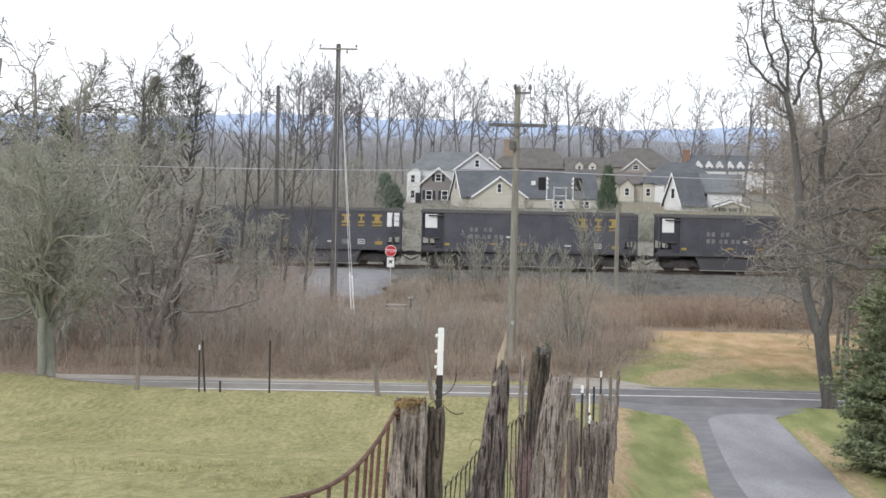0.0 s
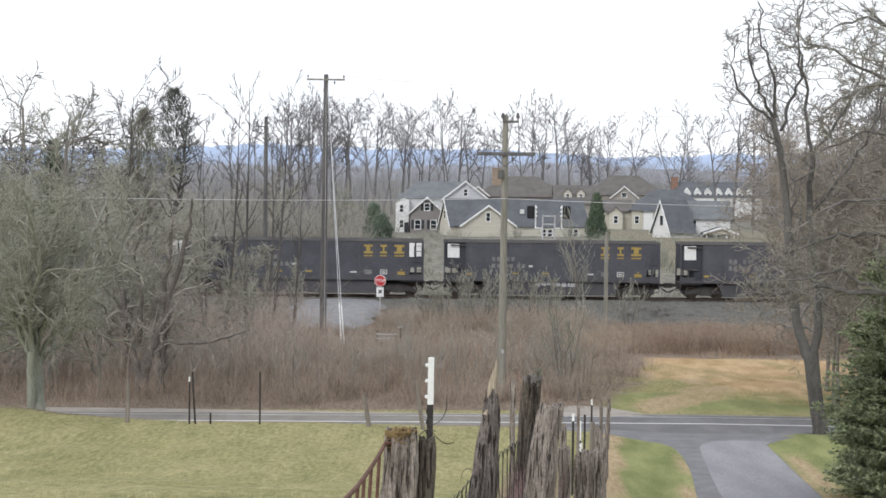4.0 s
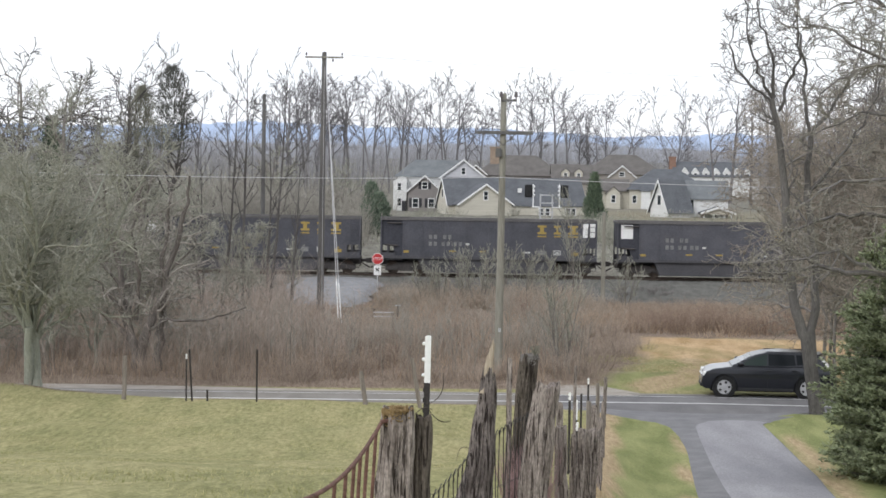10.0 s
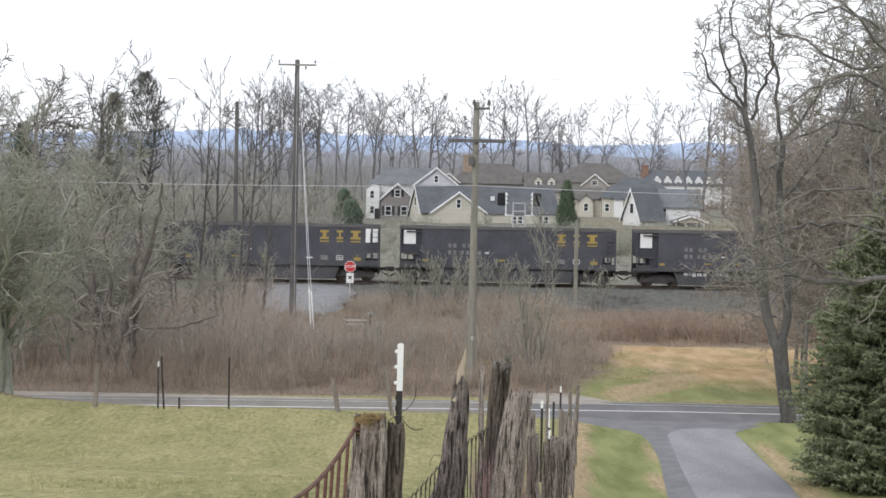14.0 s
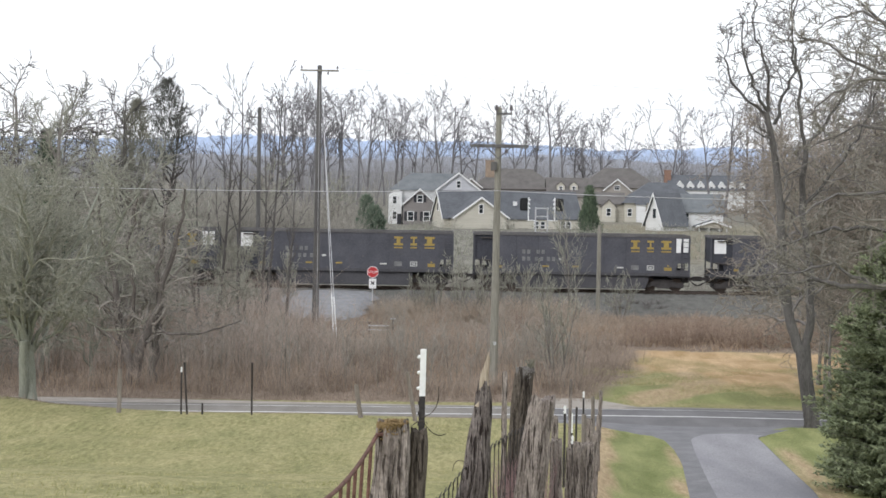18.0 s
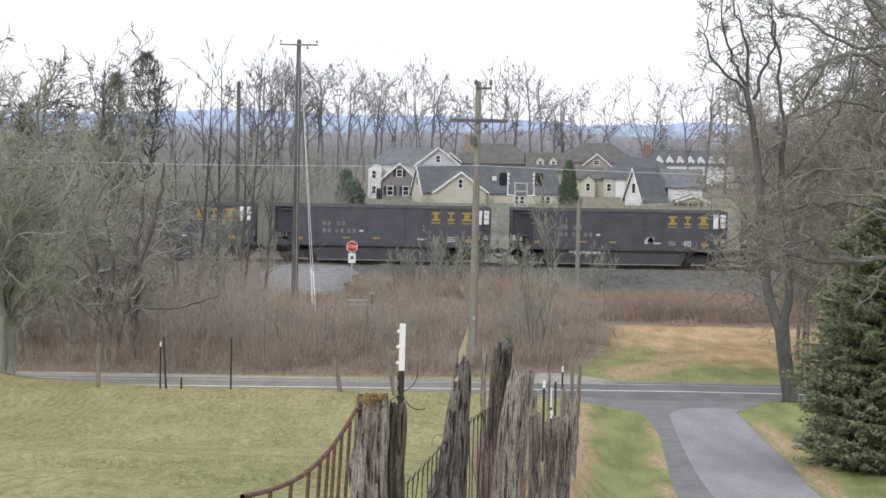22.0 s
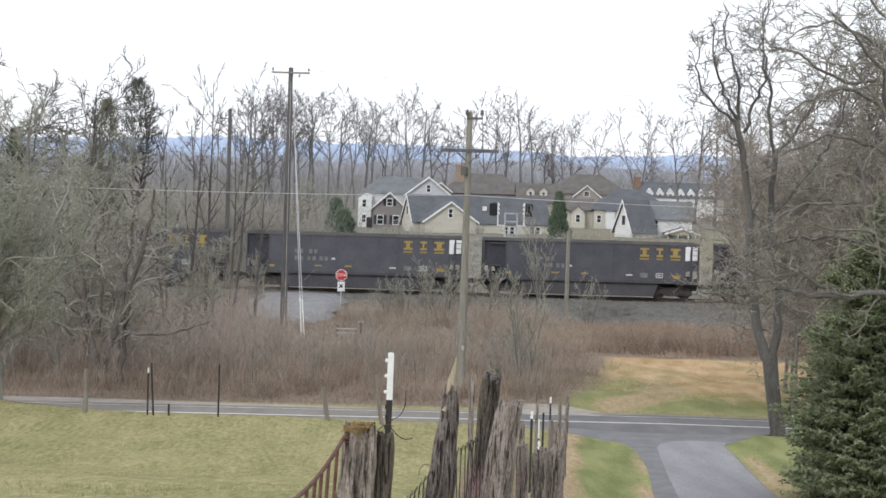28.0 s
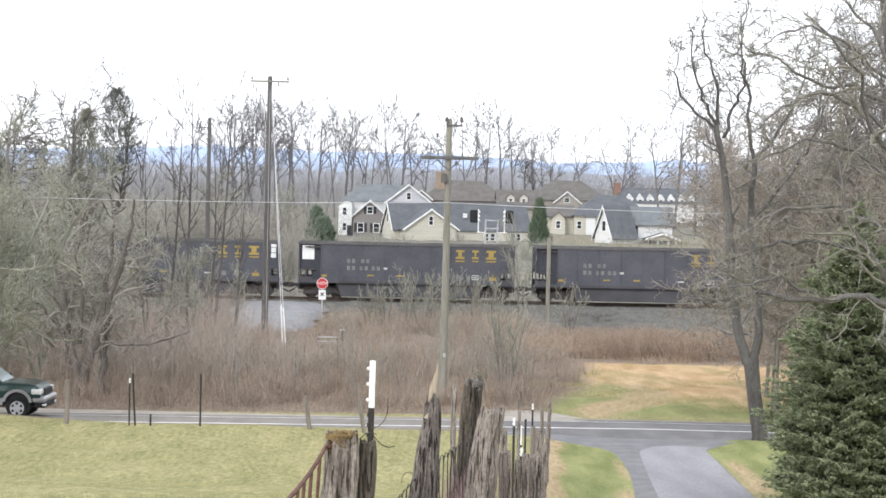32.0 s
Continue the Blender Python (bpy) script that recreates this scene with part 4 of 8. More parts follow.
def forked_tree():
    """A dark tree whose stout stems part just above the ground."""
    cfg = dict(BASE)
    cfg.update(kids=(9, 9, 8, 4), wobble=0.30, up=0.03, droop=0.02, ratio=(0.36, 0.6), thin=0.011, angle=(30, 75))
    rng = random.Random(12)
    trunk, crown = Tubes(), Tubes()
    for way, r0, r1, kids in (
        ([(0.0, 0, -0.3), (-0.05, 0, 0.5), (-0.28, 0.1, 1.3), (-0.62, 0.2, 2.3), (-0.75, 0.4, 3.8), (-1.3, 0.5, 5.6), (-1.5, 0.4, 7.4)], 0.25, 0.05, 20),
        ([(0.05, 0, -0.3), (0.12, 0, 0.6), (0.32, -0.1, 1.5), (0.75, 0.0, 2.6), (1.25, 0.2, 4.4), (1.7, 0.3, 6.2), (1.9, 0.3, 7.6)], 0.25, 0.04, 20),
        ([(0.75, 0.4, -0.3), (0.72, 0.4, 0.8), (0.95, 0.4, 2.4), (0.8, 0.5, 4.4), (1.1, 0.6, 6.6)], 0.19, 0.05, 16),
        ([(-0.28, 0.1, 1.2), (-0.85, -0.2, 1.9), (-1.7, -0.4, 2.5), (-2.8, -0.6, 3.0), (-3.6, -0.6, 2.9)], 0.10, 0.03, 16),
        ([(0.35, -0.1, 1.6), (1.2, -0.4, 2.1), (2.3, -0.5, 2.05), (3.4, -0.6, 2.3), (4.2, -0.6, 2.6)], 0.065, 0.02, 12),
        ([(-0.7, 0.3, 3.2), (-1.7, 0.0, 4.4), (-2.9, -0.2, 4.9), (-3.9, -0.3, 4.6)], 0.07, 0.025, 18),
        ([(-0.1, 0.1, 2.0), (0.1, -0.4, 3.8), (-0.2, -0.6, 5.4), (0.2, -0.5, 7.2)], 0.09, 0.03, 18),
        ([(-0.5, 0.2, 2.2), (-1.3, -0.6, 3.4), (-2.2, -1.0, 4.0), (-3.0, -1.1, 3.9)], 0.06, 0.02, 16),
    ):
        bough(rng, trunk, crown, way, r0, r1, cfg, kids, 9, ratio=0.24, wob=0.08, bare=0.4)
    t = thing("tree", pose(-11.55, 80.5, gz(-11.55, 80.5) - 0.05), "dark low-forked bare tree with wide spreading boughs", "tree")
    mesh_part("trunk", trunk.mesh("trunk"), M_BARK_TREE, t)
    mesh_part("crown", crown.mesh("crown"), M_TWIG_GREY, t)


forked_tree()


def road_tree():
    """A leaning trunk that parts low down into two stems, with crooked limbs high up."""
    cfg = dict(BASE)
    cfg.update(kids=(9, 8, 7, 3), wobble=0.27, up=0.04, ratio=(0.36, 0.6), thin=0.011, angle=(30, 70))
    rng = random.Random(33)
    trunk, crown = Tubes(), Tubes()
    trunk.add([Vector((0.03, 0, -0.3)), Vector((0, 0, 0.2)), Vector((-0.2, 0, 1.4)), Vector((-0.36, 0, 2.7))], [0.31, 0.25, 0.23, 0.25], 12)
    bough(rng, trunk, crown, [(-0.44, 0, 2.45), (-0.78, 0, 3.5), (-0.98, 0.1, 4.9), (-1.1, 0.2, 6.8), (-1.36, 0.2, 8.8), (-1.64, 0.2, 10.1)], 0.175, 0.095, cfg, 14, 9, ratio=0.2, wob=0.03)
    bough(rng, trunk, crown, [(-0.30, 0, 2.45), (-0.12, -0.1, 3.4), (-0.15, -0.1, 4.8), (-0.45, 0.2, 6.9), (-0.33, 0.3, 9.0)], 0.155, 0.085, cfg, 14, 9, ratio=0.24, wob=0.03)
    bough(rng, trunk, crown, [(-1.6, 0.2, 10.0), (-2.3, 0.3, 10.5), (-2.76, 0.4, 11.0), (-3.0, 0.4, 11.8), (-2.8, 0.5, 12.8)], 0.058, 0.018, cfg, 14, 7)
    bough(rng, trunk, crown, [(-1.6, 0.2, 10.1), (-2.15, 0, 10.9), (-2.5, -0.2, 12.0), (-2.65, -0.2, 13.2)], 0.058, 0.018, cfg, 14, 7)
    bough(rng, trunk, crown, [(-1.4, 0.2, 9.7), (-0.9, 0.5, 10.9), (-0.7, 0.6, 11.9), (-0.9, 0.8, 13.0), (-0.6, 0.8, 14.2)], 0.062, 0.018, cfg, 15, 7)
    bough(rng, trunk, crown, [(-1.55, 0.2, 10.1), (-1.7, 0.0, 11.5), (-2.1, 0.0, 12.4), (-2.2, 0.2, 13.8)], 0.055, 0.018, cfg, 13, 7)
    bough(rng, trunk, crown, [(-0.33, 0.3, 8.9), (-0.56, 0.1, 11.0), (-0.95, -0.2, 12.5), (-0.8, 0, 14.0)], 0.062, 0.018, cfg, 15, 7)
    bough(rng, trunk, crown, [(-0.33, 0.3, 8.9), (0.4, 0.4, 10.0), (1.1, 0.6, 11.2), (1.2, 0.6, 13.0)], 0.062, 0.018, cfg, 15, 7)
    bough(rng, trunk, crown, [(-0.4, 0.2, 6.9), (0.5, 0.3, 8.2), (1.4, 0.5, 9.3), (2.0, 0.5, 11.0)], 0.062, 0.018, cfg, 15, 7)
    t = thing("tree", pose(12.2, 66.7, gz(12.2, 66.7) - 0.03), "large bare roadside tree with a leaning dark grey trunk", "tree")
    mesh_part("trunk", trunk.mesh("trunk"), M_BARK_DARK, t)
    mesh_part("crown", crown.mesh("crown"), M_TWIG_DARK, t)


road_tree()


def big_tree():
    """The old tree at the edge of the view, with long crooked limbs that sweep over the drive."""
    cfg = dict(BASE)
    cfg.update(start=0.5, kids=(7, 8, 8, 3), wobble=0.24, up=0.02, ratio=(0.36, 0.6), thin=0.009, angle=(30, 70))
    rng = random.Random(37)
    trunk, crown = Tubes(), Tubes()
    bough(rng, trunk, crown, [(0.55, 0, -0.3), (0.34, 0, 4), (0.22, 0, 8), (-0.2, 0, 11), (-0.65, 0.2, 14.5)], 0.28, 0.12, cfg, 9, 12, level=1, ratio=0.3, wob=0.015)
    low = (
        ([(0.24, 0.0, 5.17), (-0.65, -0.08, 5.54), (-2.53, 0.0, 5.41), (-3.19, 0.0, 5.58), (-3.56, 0.16, 5.82), (-4.17, 0.25, 6.07)], 0.085, 18),
        ([(-3.19, 0.0, 5.58), (-3.76, -0.25, 5.46), (-4.41, -0.25, 5.33), (-5.07, -0.25, 5.41)], 0.04, 20),
        ([(-1.8, 0.0, 5.46), (-2.78, -0.41, 5.99), (-3.76, -0.49, 5.74), (-4.82, -0.57, 5.66)], 0.045, 18),
        ([(0.24, 0.0, 5.91), (-1.31, 0.49, 6.72), (-2.61, 0.65, 6.8), (-3.92, 0.74, 6.31), (-4.74, 0.74, 5.74)], 0.06, 18),
        ([(0.24, 0.0, 6.89), (-1.47, -0.49, 7.7), (-2.78, -0.57, 7.62), (-3.76, -0.65, 7.05)], 0.06, 15),
    )
    high = (
        ([(0.24, 0.0, 9.75), (-1.06, 0.0, 10.57), (-1.8, 0.0, 10.49), (-2.53, 0.0, 10.81), (-2.94, 0.0, 11.14), (-3.68, 0.08, 11.3)], 0.055, 18),
        ([(0.24, 0.0, 10.16), (-0.82, 0.25, 11.22), (-2.12, 0.25, 11.96), (-2.94, 0.25, 11.71), (-3.51, 0.25, 11.22)], 0.05, 18),
        ([(0.24, 0.0, 9.01), (-0.73, -0.25, 9.83), (-2.04, -0.25, 10.36), (-2.86, -0.25, 10.0), (-3.6, -0.16, 9.34)], 0.065, 18),
        ([(0.24, 0.0, 8.03), (-0.98, 0.41, 9.01), (-2.12, 0.49, 9.26), (-3.27, 0.49, 8.69)], 0.05, 20),
    )
    for way, r, kids in low + high:
        bough(rng, trunk, crown, way, r, 0.018, cfg, kids, 8, ratio=0.26, wob=0.08)
    t = thing("tree", pose(12.2, 49.5, gz(12.2, 49.5)), "large old bare tree with long sweeping limbs", "tree")
    mesh_part("trunk", trunk.mesh("trunk"), M_BARK_LIMB, t)
    mesh_part("crown", crown.mesh("crown"), M_TWIG_SHADE, t)


big_tree()
for sd, x, y, h, r in ((161, 13.9, 72.6, 8.8, 0.07), (162, 16.4, 73.2, 9.6, 0.08), (163, 15.0, 69.8, 8.2, 0.07), (46, 14.6, 77.0, 9.3, 0.07), (57, 15.1, 81.5, 9.8, 0.08), (58, 15.9, 76.0, 9.2, 0.07), (59, 15.4, 86.5, 10.2, 0.08), (41, 17.0, 79.0, 9.6, 0.10), (42, 18.6, 86, 10.4, 0.12), (43, 18.4, 77, 9.4, 0.10)):
    bare_tree(sd, h, r, "bare tree with a dense crown of brown twigs", M_BARK_GREY, M_TWIG_BROWN, (x, y), "brown-twigged trees", start=0.3, kids=(24, 10, 7, 4), ratio=(0.42, 0.64), angle=(35, 80), wobble=0.2, up=0.02, thin=0.010)
for sd, x, y, h, r in ((171, 18.6, 92.0, 15.5, 0.15), (172, 21.2, 95.0, 15.5, 0.16), (132, 15.6, 73.0, 14.0, 0.13), (133, 17.4, 80, 15.5, 0.16), (134, 18.6, 72.5, 14.5, 0.16)):
    bare_tree(sd, h, r, "tall grey bare tree behind a roadside tree", M_BARK_LIMB, M_TWIG_DARK, (x, y), "tall roadside trees", start=0.35, kids=(19, 9, 7, 4), ratio=(0.34, 0.52), angle=(30, 65), wobble=0.22, up=0.03, thin=0.013)
for sd, x, y, h, r in ((56, 22.0, 118, 12.5, 0.2), (47, 27.0, 126, 13, 0.22), (48, 30.5, 120, 12, 0.2), (49, 25.0, 108, 11.5, 0.2)):
    bare_tree(sd, h, r, "grey bare tree beyond the meadow", M_BARK_GREY, M_TWIG_GREY, (x, y), "meadow edge trees", start=0.3, kids=(11, 7, 5, 4), ratio=(0.35, 0.55), thin=0.015, wobble=0.2)
# saplings before the railway
for sd, x, y, h in ((51, 4.9, 82, 3.9), (52, 1.6, 131, 3.7), (53, 3.7, 131, 3.9), (54, 0.2, 130, 2.8), (55, 8.5, 131, 6.3), (121, 2.6, 129, 3.8), (122, -0.8, 131, 3.0), (123, 5.6, 131, 3.6), (124, 6.8, 135, 3.6), (125, -10.5, 124, 5.0), (126, -12.4, 127, 5.6), (127, -14.6, 122, 6.0), (128, -9.0, 130, 4.2), (129, -16.5, 126, 5.8), (130, -11.4, 117, 4.8), (131, 11.8, 131, 3.2)):
    bare_tree(sd, h, 0.05, "slender bare sapling with upright twigs", M_BARK_GREY, M_TWIG_OLIVE, (x, y), "saplings", stems=1 if h > 4 else 3, start=0.12, kids=(16, 6, 4) if h > 4 else (9, 5, 4), levels=3, ratio=(0.40, 0.62), angle=(20, 42), up=0.08, wobble=0.10, thin=0.008)

# far trees: a few grown once, then copied
far_pats = []
for i, (sd, h, r, kw) in enumerate(((61, 24, 0.3, dict(kids=(9, 5, 4, 3), ratio=(0.36, 0.58), angle=(20, 50), start=0.40)), (62, 22, 0.27, dict(kids=(7, 6, 4, 3), ratio=(0.4, 0.62), angle=(22, 50), start=0.36)), (63, 26, 0.2, dict(kids=(8, 5, 4, 3), ratio=(0.24, 0.42), angle=(20, 45), start=0.45)), (64, 19, 0.27, dict(kids=(10, 6, 4, 3), ratio=(0.32, 0.5), angle=(25, 55), start=0.3)), (65, 23, 0.2, dict(kids=(6, 5, 4, 3), ratio=(0.36, 0.58), angle=(20, 44), start=0.4, stems=2)))):
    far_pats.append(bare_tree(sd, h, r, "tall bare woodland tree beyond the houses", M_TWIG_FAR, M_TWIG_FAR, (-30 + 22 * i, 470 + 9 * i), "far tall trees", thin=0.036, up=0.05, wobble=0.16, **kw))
rt = random.Random(71)

def far_row(places):
    """Woodland trees: bearing, distance, kind and size of each."""
    for u, d, k, s in places:
        o = copy_thing(far_pats[k], pose(u * d, d, gz(u * d, d), 0, 0, rt.uniform(0, 360)))
        o.scale = (s * 1.12, s * 1.12, s * 0.96)


far_row(((-0.2, 370, 0, 0.85), (-0.18, 350, 3, 0.85), (-0.165, 380, 1, 0.85), (-0.15, 360, 0, 0.8), (-0.13, 370, 3, 0.85), (-0.117, 390, 1, 0.9), (-0.1, 380, 3, 0.9), (-0.09, 450, 2, 0.9), (-0.079, 330, 1, 0.82), (-0.074, 400, 0, 0.95), (-0.07, 335, 3, 0.95), (-0.068, 390, 2, 0.95), (-0.064, 345, 1, 0.9), (-0.061, 410, 4, 1), (-0.059, 330, 3, 0.92), (-0.056, 420, 0, 1), (-0.053, 340, 1, 0.86), (-0.05, 400, 2, 0.9)))
far_row(((-0.047, 360, 0, 0.85), (-0.043, 430, 0, 1), (-0.037, 440, 2, 0.92), (-0.033, 425, 0, 0.95), (-0.029, 410, 4, 0.95), (-0.024, 430, 2, 0.9), (-0.019, 440, 0, 0.95), (-0.011, 420, 1, 0.85), (-0.006, 450, 4, 0.9), (0.003, 430, 4, 1), (0.007, 450, 0, 1), (0.013, 460, 1, 0.95), (0.019, 440, 1, 0.85), (0.03, 450, 4, 0.85), (0.041, 430, 4, 1), (0.047, 420, 1, 0.98), (0.055, 450, 0, 1.05), (0.061, 470, 0, 0.95)))
far_row(((0.066, 440, 1, 0.8), (0.071, 460, 3, 0.9), (0.078, 440, 4, 0.8), (0.083, 450, 4, 0.85), (0.094, 470, 2, 0.8), (0.112, 430, 3, 0.9), (0.119, 440, 3, 0.75), (0.131, 400, 1, 0.95), (0.139, 380, 0, 0.95), (0.149, 370, 3, 1), (0.158, 360, 1, 1), (0.168, 350, 0, 0.95), (0.18, 360, 3, 1), (0.19, 340, 1, 1), (0.2, 350, 0, 0.95), (0.212, 340, 3, 1), (0.225, 350, 1, 1), (0.24, 345, 0, 1)))
# lower bushy trees behind the railway
low_pats = []
for i, (sd, h) in enumerate(((66, 8.0), (67, 7.0), (68, 9.0))):
    low_pats.append(bare_tree(sd, h, 0.16, "low bushy grey tree behind the railway", M_BARK_GREY, (M_TWIG_OLIVE, M_TWIG_GREY, M_TWIG_OLIVE)[i], (-34 + 9 * i, 188 + 6 * i), "bushy trees", start=0.12, kids=(11, 7, 5), levels=3, ratio=(0.42, 0.62), angle=(30, 65), thin=0.024, wobble=0.2))
for i in range(22):
    d = rt.uniform(168, 285)
    u = rt.uniform(-0.215, -0.022) if i < 15 else rt.uniform(0.155, 0.25)
    s = rt.uniform(0.75, 1.12)
    o = copy_thing(low_pats[i % 3], pose(u * d, d, gz(u * d, d), 0, 0, rt.uniform(0, 360)))
    o.scale = (s, s, s)


def stuff(name, me2, mat, label, cat):
    return tagged(mesh_part(name, me2, mat), label, cat, kind="stuff")


rq = np.random.RandomState(8)


def bushes(name, centres, height, width, stems, twigs, r0, seed):
    """Rounded leafless bushes: stems that fan out from each root, with side twigs."""
    rs = np.random.RandomState(seed)
    n = len(centres)
    a, q = rs.rand(n * stems) * 6.283, np.sqrt(rs.rand(n * stems))
    off = np.stack([np.cos(a), np.sin(a)], 1) * q[:, None]
    w = np.repeat(width, stems)[:, None]
    h = np.repeat(height, stems)
    base = np.repeat(centres, stems, axis=0).copy()
    base[:, :2] += off * w * 0.35
    lean = off * w / h[:, None] * 0.75 + rs.normal(0, 0.12, (n * stems, 2))
    hh = h * rs.uniform(0.45, 1.0, n * stems) * (1 - 0.35 * q)
    sets = [(base, lean, hh, np.full(len(hh), r0), 2)]
    for _ in range(twigs):
        k = rs.uniform(0.3, 0.95, len(hh))
        b2 = base + np.stack([lean[:, 0] * k * hh, lean[:, 1] * k * hh, k * hh], 1)
        t = rs.rand(len(hh)) * 6.283
        s2 = rs.uniform(0.5, 2.2, len(hh))
        sets.append((b2, np.stack([np.cos(t) * s2, np.sin(t) * s2], 1), hh * rs.uniform(0.08, 0.26, len(hh)), np.full(len(hh), r0 * 0.65), 1))
    return join_stems(name, sets, seed + 1, 0.12)


def patchy(x, y, size, seed):
    """A slow wander between 0 and 1 over the ground."""
    q = np.random.RandomState(seed).rand(6) * 6.283
    v = np.sin(x / size * 6.283 + q[0] + 1.3 * np.sin(y / size * 4 + q[1])) + np.sin(y / size * 5.1 + q[2] + np.sin(x / size * 3.1 + q[3])) + 0.6 * np.sin((x + y) / size * 11 + q[4])
    return np.clip(0.5 + v / 4.2, 0, 1)


ramp_free = lambda x, y: ~((y > 126) & (x > -9.2 - 0.05 * (y - 126)) & (x < -4.6 + 0.05 * (y - 126)))
# the brush stays low on the way up to the crossing
low_brush = lambda b: 1 - 0.68 * np.exp(-(((b[:, 0] + 4.6) / 3.6) ** 4) - ((b[:, 1] - 109) / 18) ** 4)
edge_at = lambda y: np.interp(y, [75, 77, 85, 100], [5.6, 6.2, 8.2, 9.8])
# the thicket beyond the road
b = scatter(1080, -26, 11, 72, 104, 81, lambda x, y: (along(x, y) > 75.2 + 0.6 * np.sin(x * 1.7)) & (x < edge_at(y) - 0.4 + 0.9 * np.sin(y * 1.3)))
stuff("thicket", bushes("thicket", b, rq.uniform(0.7, 1.4, len(b)) * (0.7 + 0.8 * patchy(b[:, 0], b[:, 1], 8.0, 2)), rq.uniform(0.6, 1.4, len(b)), 16, 6, 0.0088, 82), M_BRUSH_MID, "dense reddish-brown winter thicket", "brush")
b = scatter(560, -28, 12.5, 86, 138.5, 83, lambda x, y: (x < 4.5 + 0.15 * (y - 84) + 1.5 * np.sin(y * 0.7)) & ramp_free(x, y))
stuff("thicket", bushes("thicket", b, rq.uniform(0.9, 1.9, len(b)) * (0.5 + 1.2 * patchy(b[:, 0], b[:, 1], 7.0, 3)) * low_brush(b), rq.uniform(0.9, 2.0, len(b)), 15, 5, 0.012, 84), M_BRUSH_GREY, "grey-brown winter brush below the railway", "brush")
b = scatter(16000, -26, 8, 75, 134, 103, lambda x, y: (along(x, y) > 75.6) & (x < 5 - 0.1 * (y - 77)) & ramp_free(x, y))
stuff("weeds", stems_mesh("weeds", b, rq.normal(0, 0.25, (len(b), 2)), rq.uniform(0.25, 0.95, len(b)) * low_brush(b), 0.009, 2, 104, 0.4), M_REED, "russet dry weeds among brush", "weeds")
b = scatter(2900, -26, 4.5, 78, 122, 85, lambda x, y: x < -2.5 - 6.0 * (y - 78) / 44)
stuff("thicket", twiggy("thicket", b, rq.uniform(1.0, 3.6, len(b)), 0.011, 7, 86, 0.8, 0.3), M_UNDERGROWTH, "tall mauve-brown undergrowth among roadside trees", "brush")
b = scatter(170, -3.5, 9, 122, 137.5, 113, ramp_free)
stuff("thicket", bushes("thicket", b, rq.uniform(1.1, 2.3, len(b)), rq.uniform(0.9, 1.9, len(b)), 16, 6, 0.012, 114), M_BRUSH_RED, "tall brown brush at the foot of the railway bank", "brush")
b = scatter(16, 11.5, 16.5, 138.2, 140, 115)
stuff("thicket", bushes("thicket", b + np.array([0, 0, 0.45]), rq.uniform(0.3, 0.7, len(b)), rq.uniform(0.5, 0.9, len(b)), 16, 6, 0.012, 116), M_TWIG_DARK, "small dark weeds on the railway bank", "brush")
b = scatter(420, -24, 6, 77, 92, 147, lambda x, y: (along(x, y) > 77) & (x < edge_at(y) - 1.0))
stuff("thicket", twiggy("thicket", b, rq.uniform(1.4, 3.2, len(b)), 0.015, 9, 148, 0.5, 0.10), M_TWIG_SHADE, "dark upright stems of young trees in a thicket", "brush")
b = scatter(70, -20, 9, 84, 120, 149, lambda x, y: (x < 4.5 + 0.15 * (y - 84)) & ramp_free(x, y))
stuff("thicket", bushes("thicket", b, rq.uniform(1.2, 2.4, len(b)) * low_brush(b), rq.uniform(0.8, 1.7, len(b)), 22, 7, 0.012, 150), M_BRUSH_DARK, "dark brown bushes among paler brush", "brush")
# weeds on the bank where the road goes out of sight
b = scatter(3200, -28, -11.6, 64, 69, 207, lambda x, y: (along(x, y) > 65.7) & (along(x, y) < 67.0) & (x < -13.0 + 0.5 * np.sin(y * 5)))
stuff("verge_grass", stems_mesh("verge", b, rq.normal(0, 0.3, (len(b), 2)), rq.uniform(0.08, 0.32, len(b)), 0.008, 2, 208, 0.4), M_BRUSH_MID, "dry brown weeds on the bank beside the road", "grass")
# reeds behind the meadow
b = scatter(11000, 3.5, 36, 99.5, 137, 87, lambda x, y: y > 100.8 + 1.2 * np.sin(x * 0.8) + np.maximum(0, 9 - x) * 0.2)
fall = np.interp(b[:, 1], [100, 106, 126, 137], [1.0, 1.0, 0.45, 0.25])
stuff("reeds", stems_mesh("reeds", b, rq.normal(0, 0.5, (len(b), 2)), rq.uniform(0.35, 1.0, len(b)) * fall * (0.35 + 1.0 * patchy(b[:, 0], b[:, 1], 9.0, 1)), 0.012, 2, 88, 0.45), M_REED, "russet dry reeds and weeds behind a meadow", "reeds")
b = scatter(580, 3.5, 36, 100.5, 138, 105, lambda x, y: y > 102 + 1.5 * np.sin(x * 0.9) + np.maximum(0, 9 - x) * 0.3)
fall = np.interp(b[:, 1], [100, 106, 126, 137], [1.0, 1.0, 0.65, 0.45])
stuff("thicket", bushes("thicket", b, rq.uniform(0.6, 1.6, len(b)) * fall * (0.4 + 1.1 * patchy(b[:, 0], b[:, 1], 9.0, 1)), rq.uniform(0.9, 2.2, len(b)), 15, 6, 0.0135, 106), M_BRUSH_RED, "rounded russet bushes behind a meadow", "brush")
b = scatter(120, 9.5, 36, 101.6, 107, 143, lambda x, y: y > 101.8 + 0.6 * np.sin(x * 0.9))
stuff("thicket", bushes("thicket", b, rq.uniform(1.2, 2.3, len(b)), rq.uniform(0.9, 1.8, len(b)), 22, 7, 0.012, 144), M_BRUSH_DARK, "dark russet hedge of brush behind a meadow", "brush")
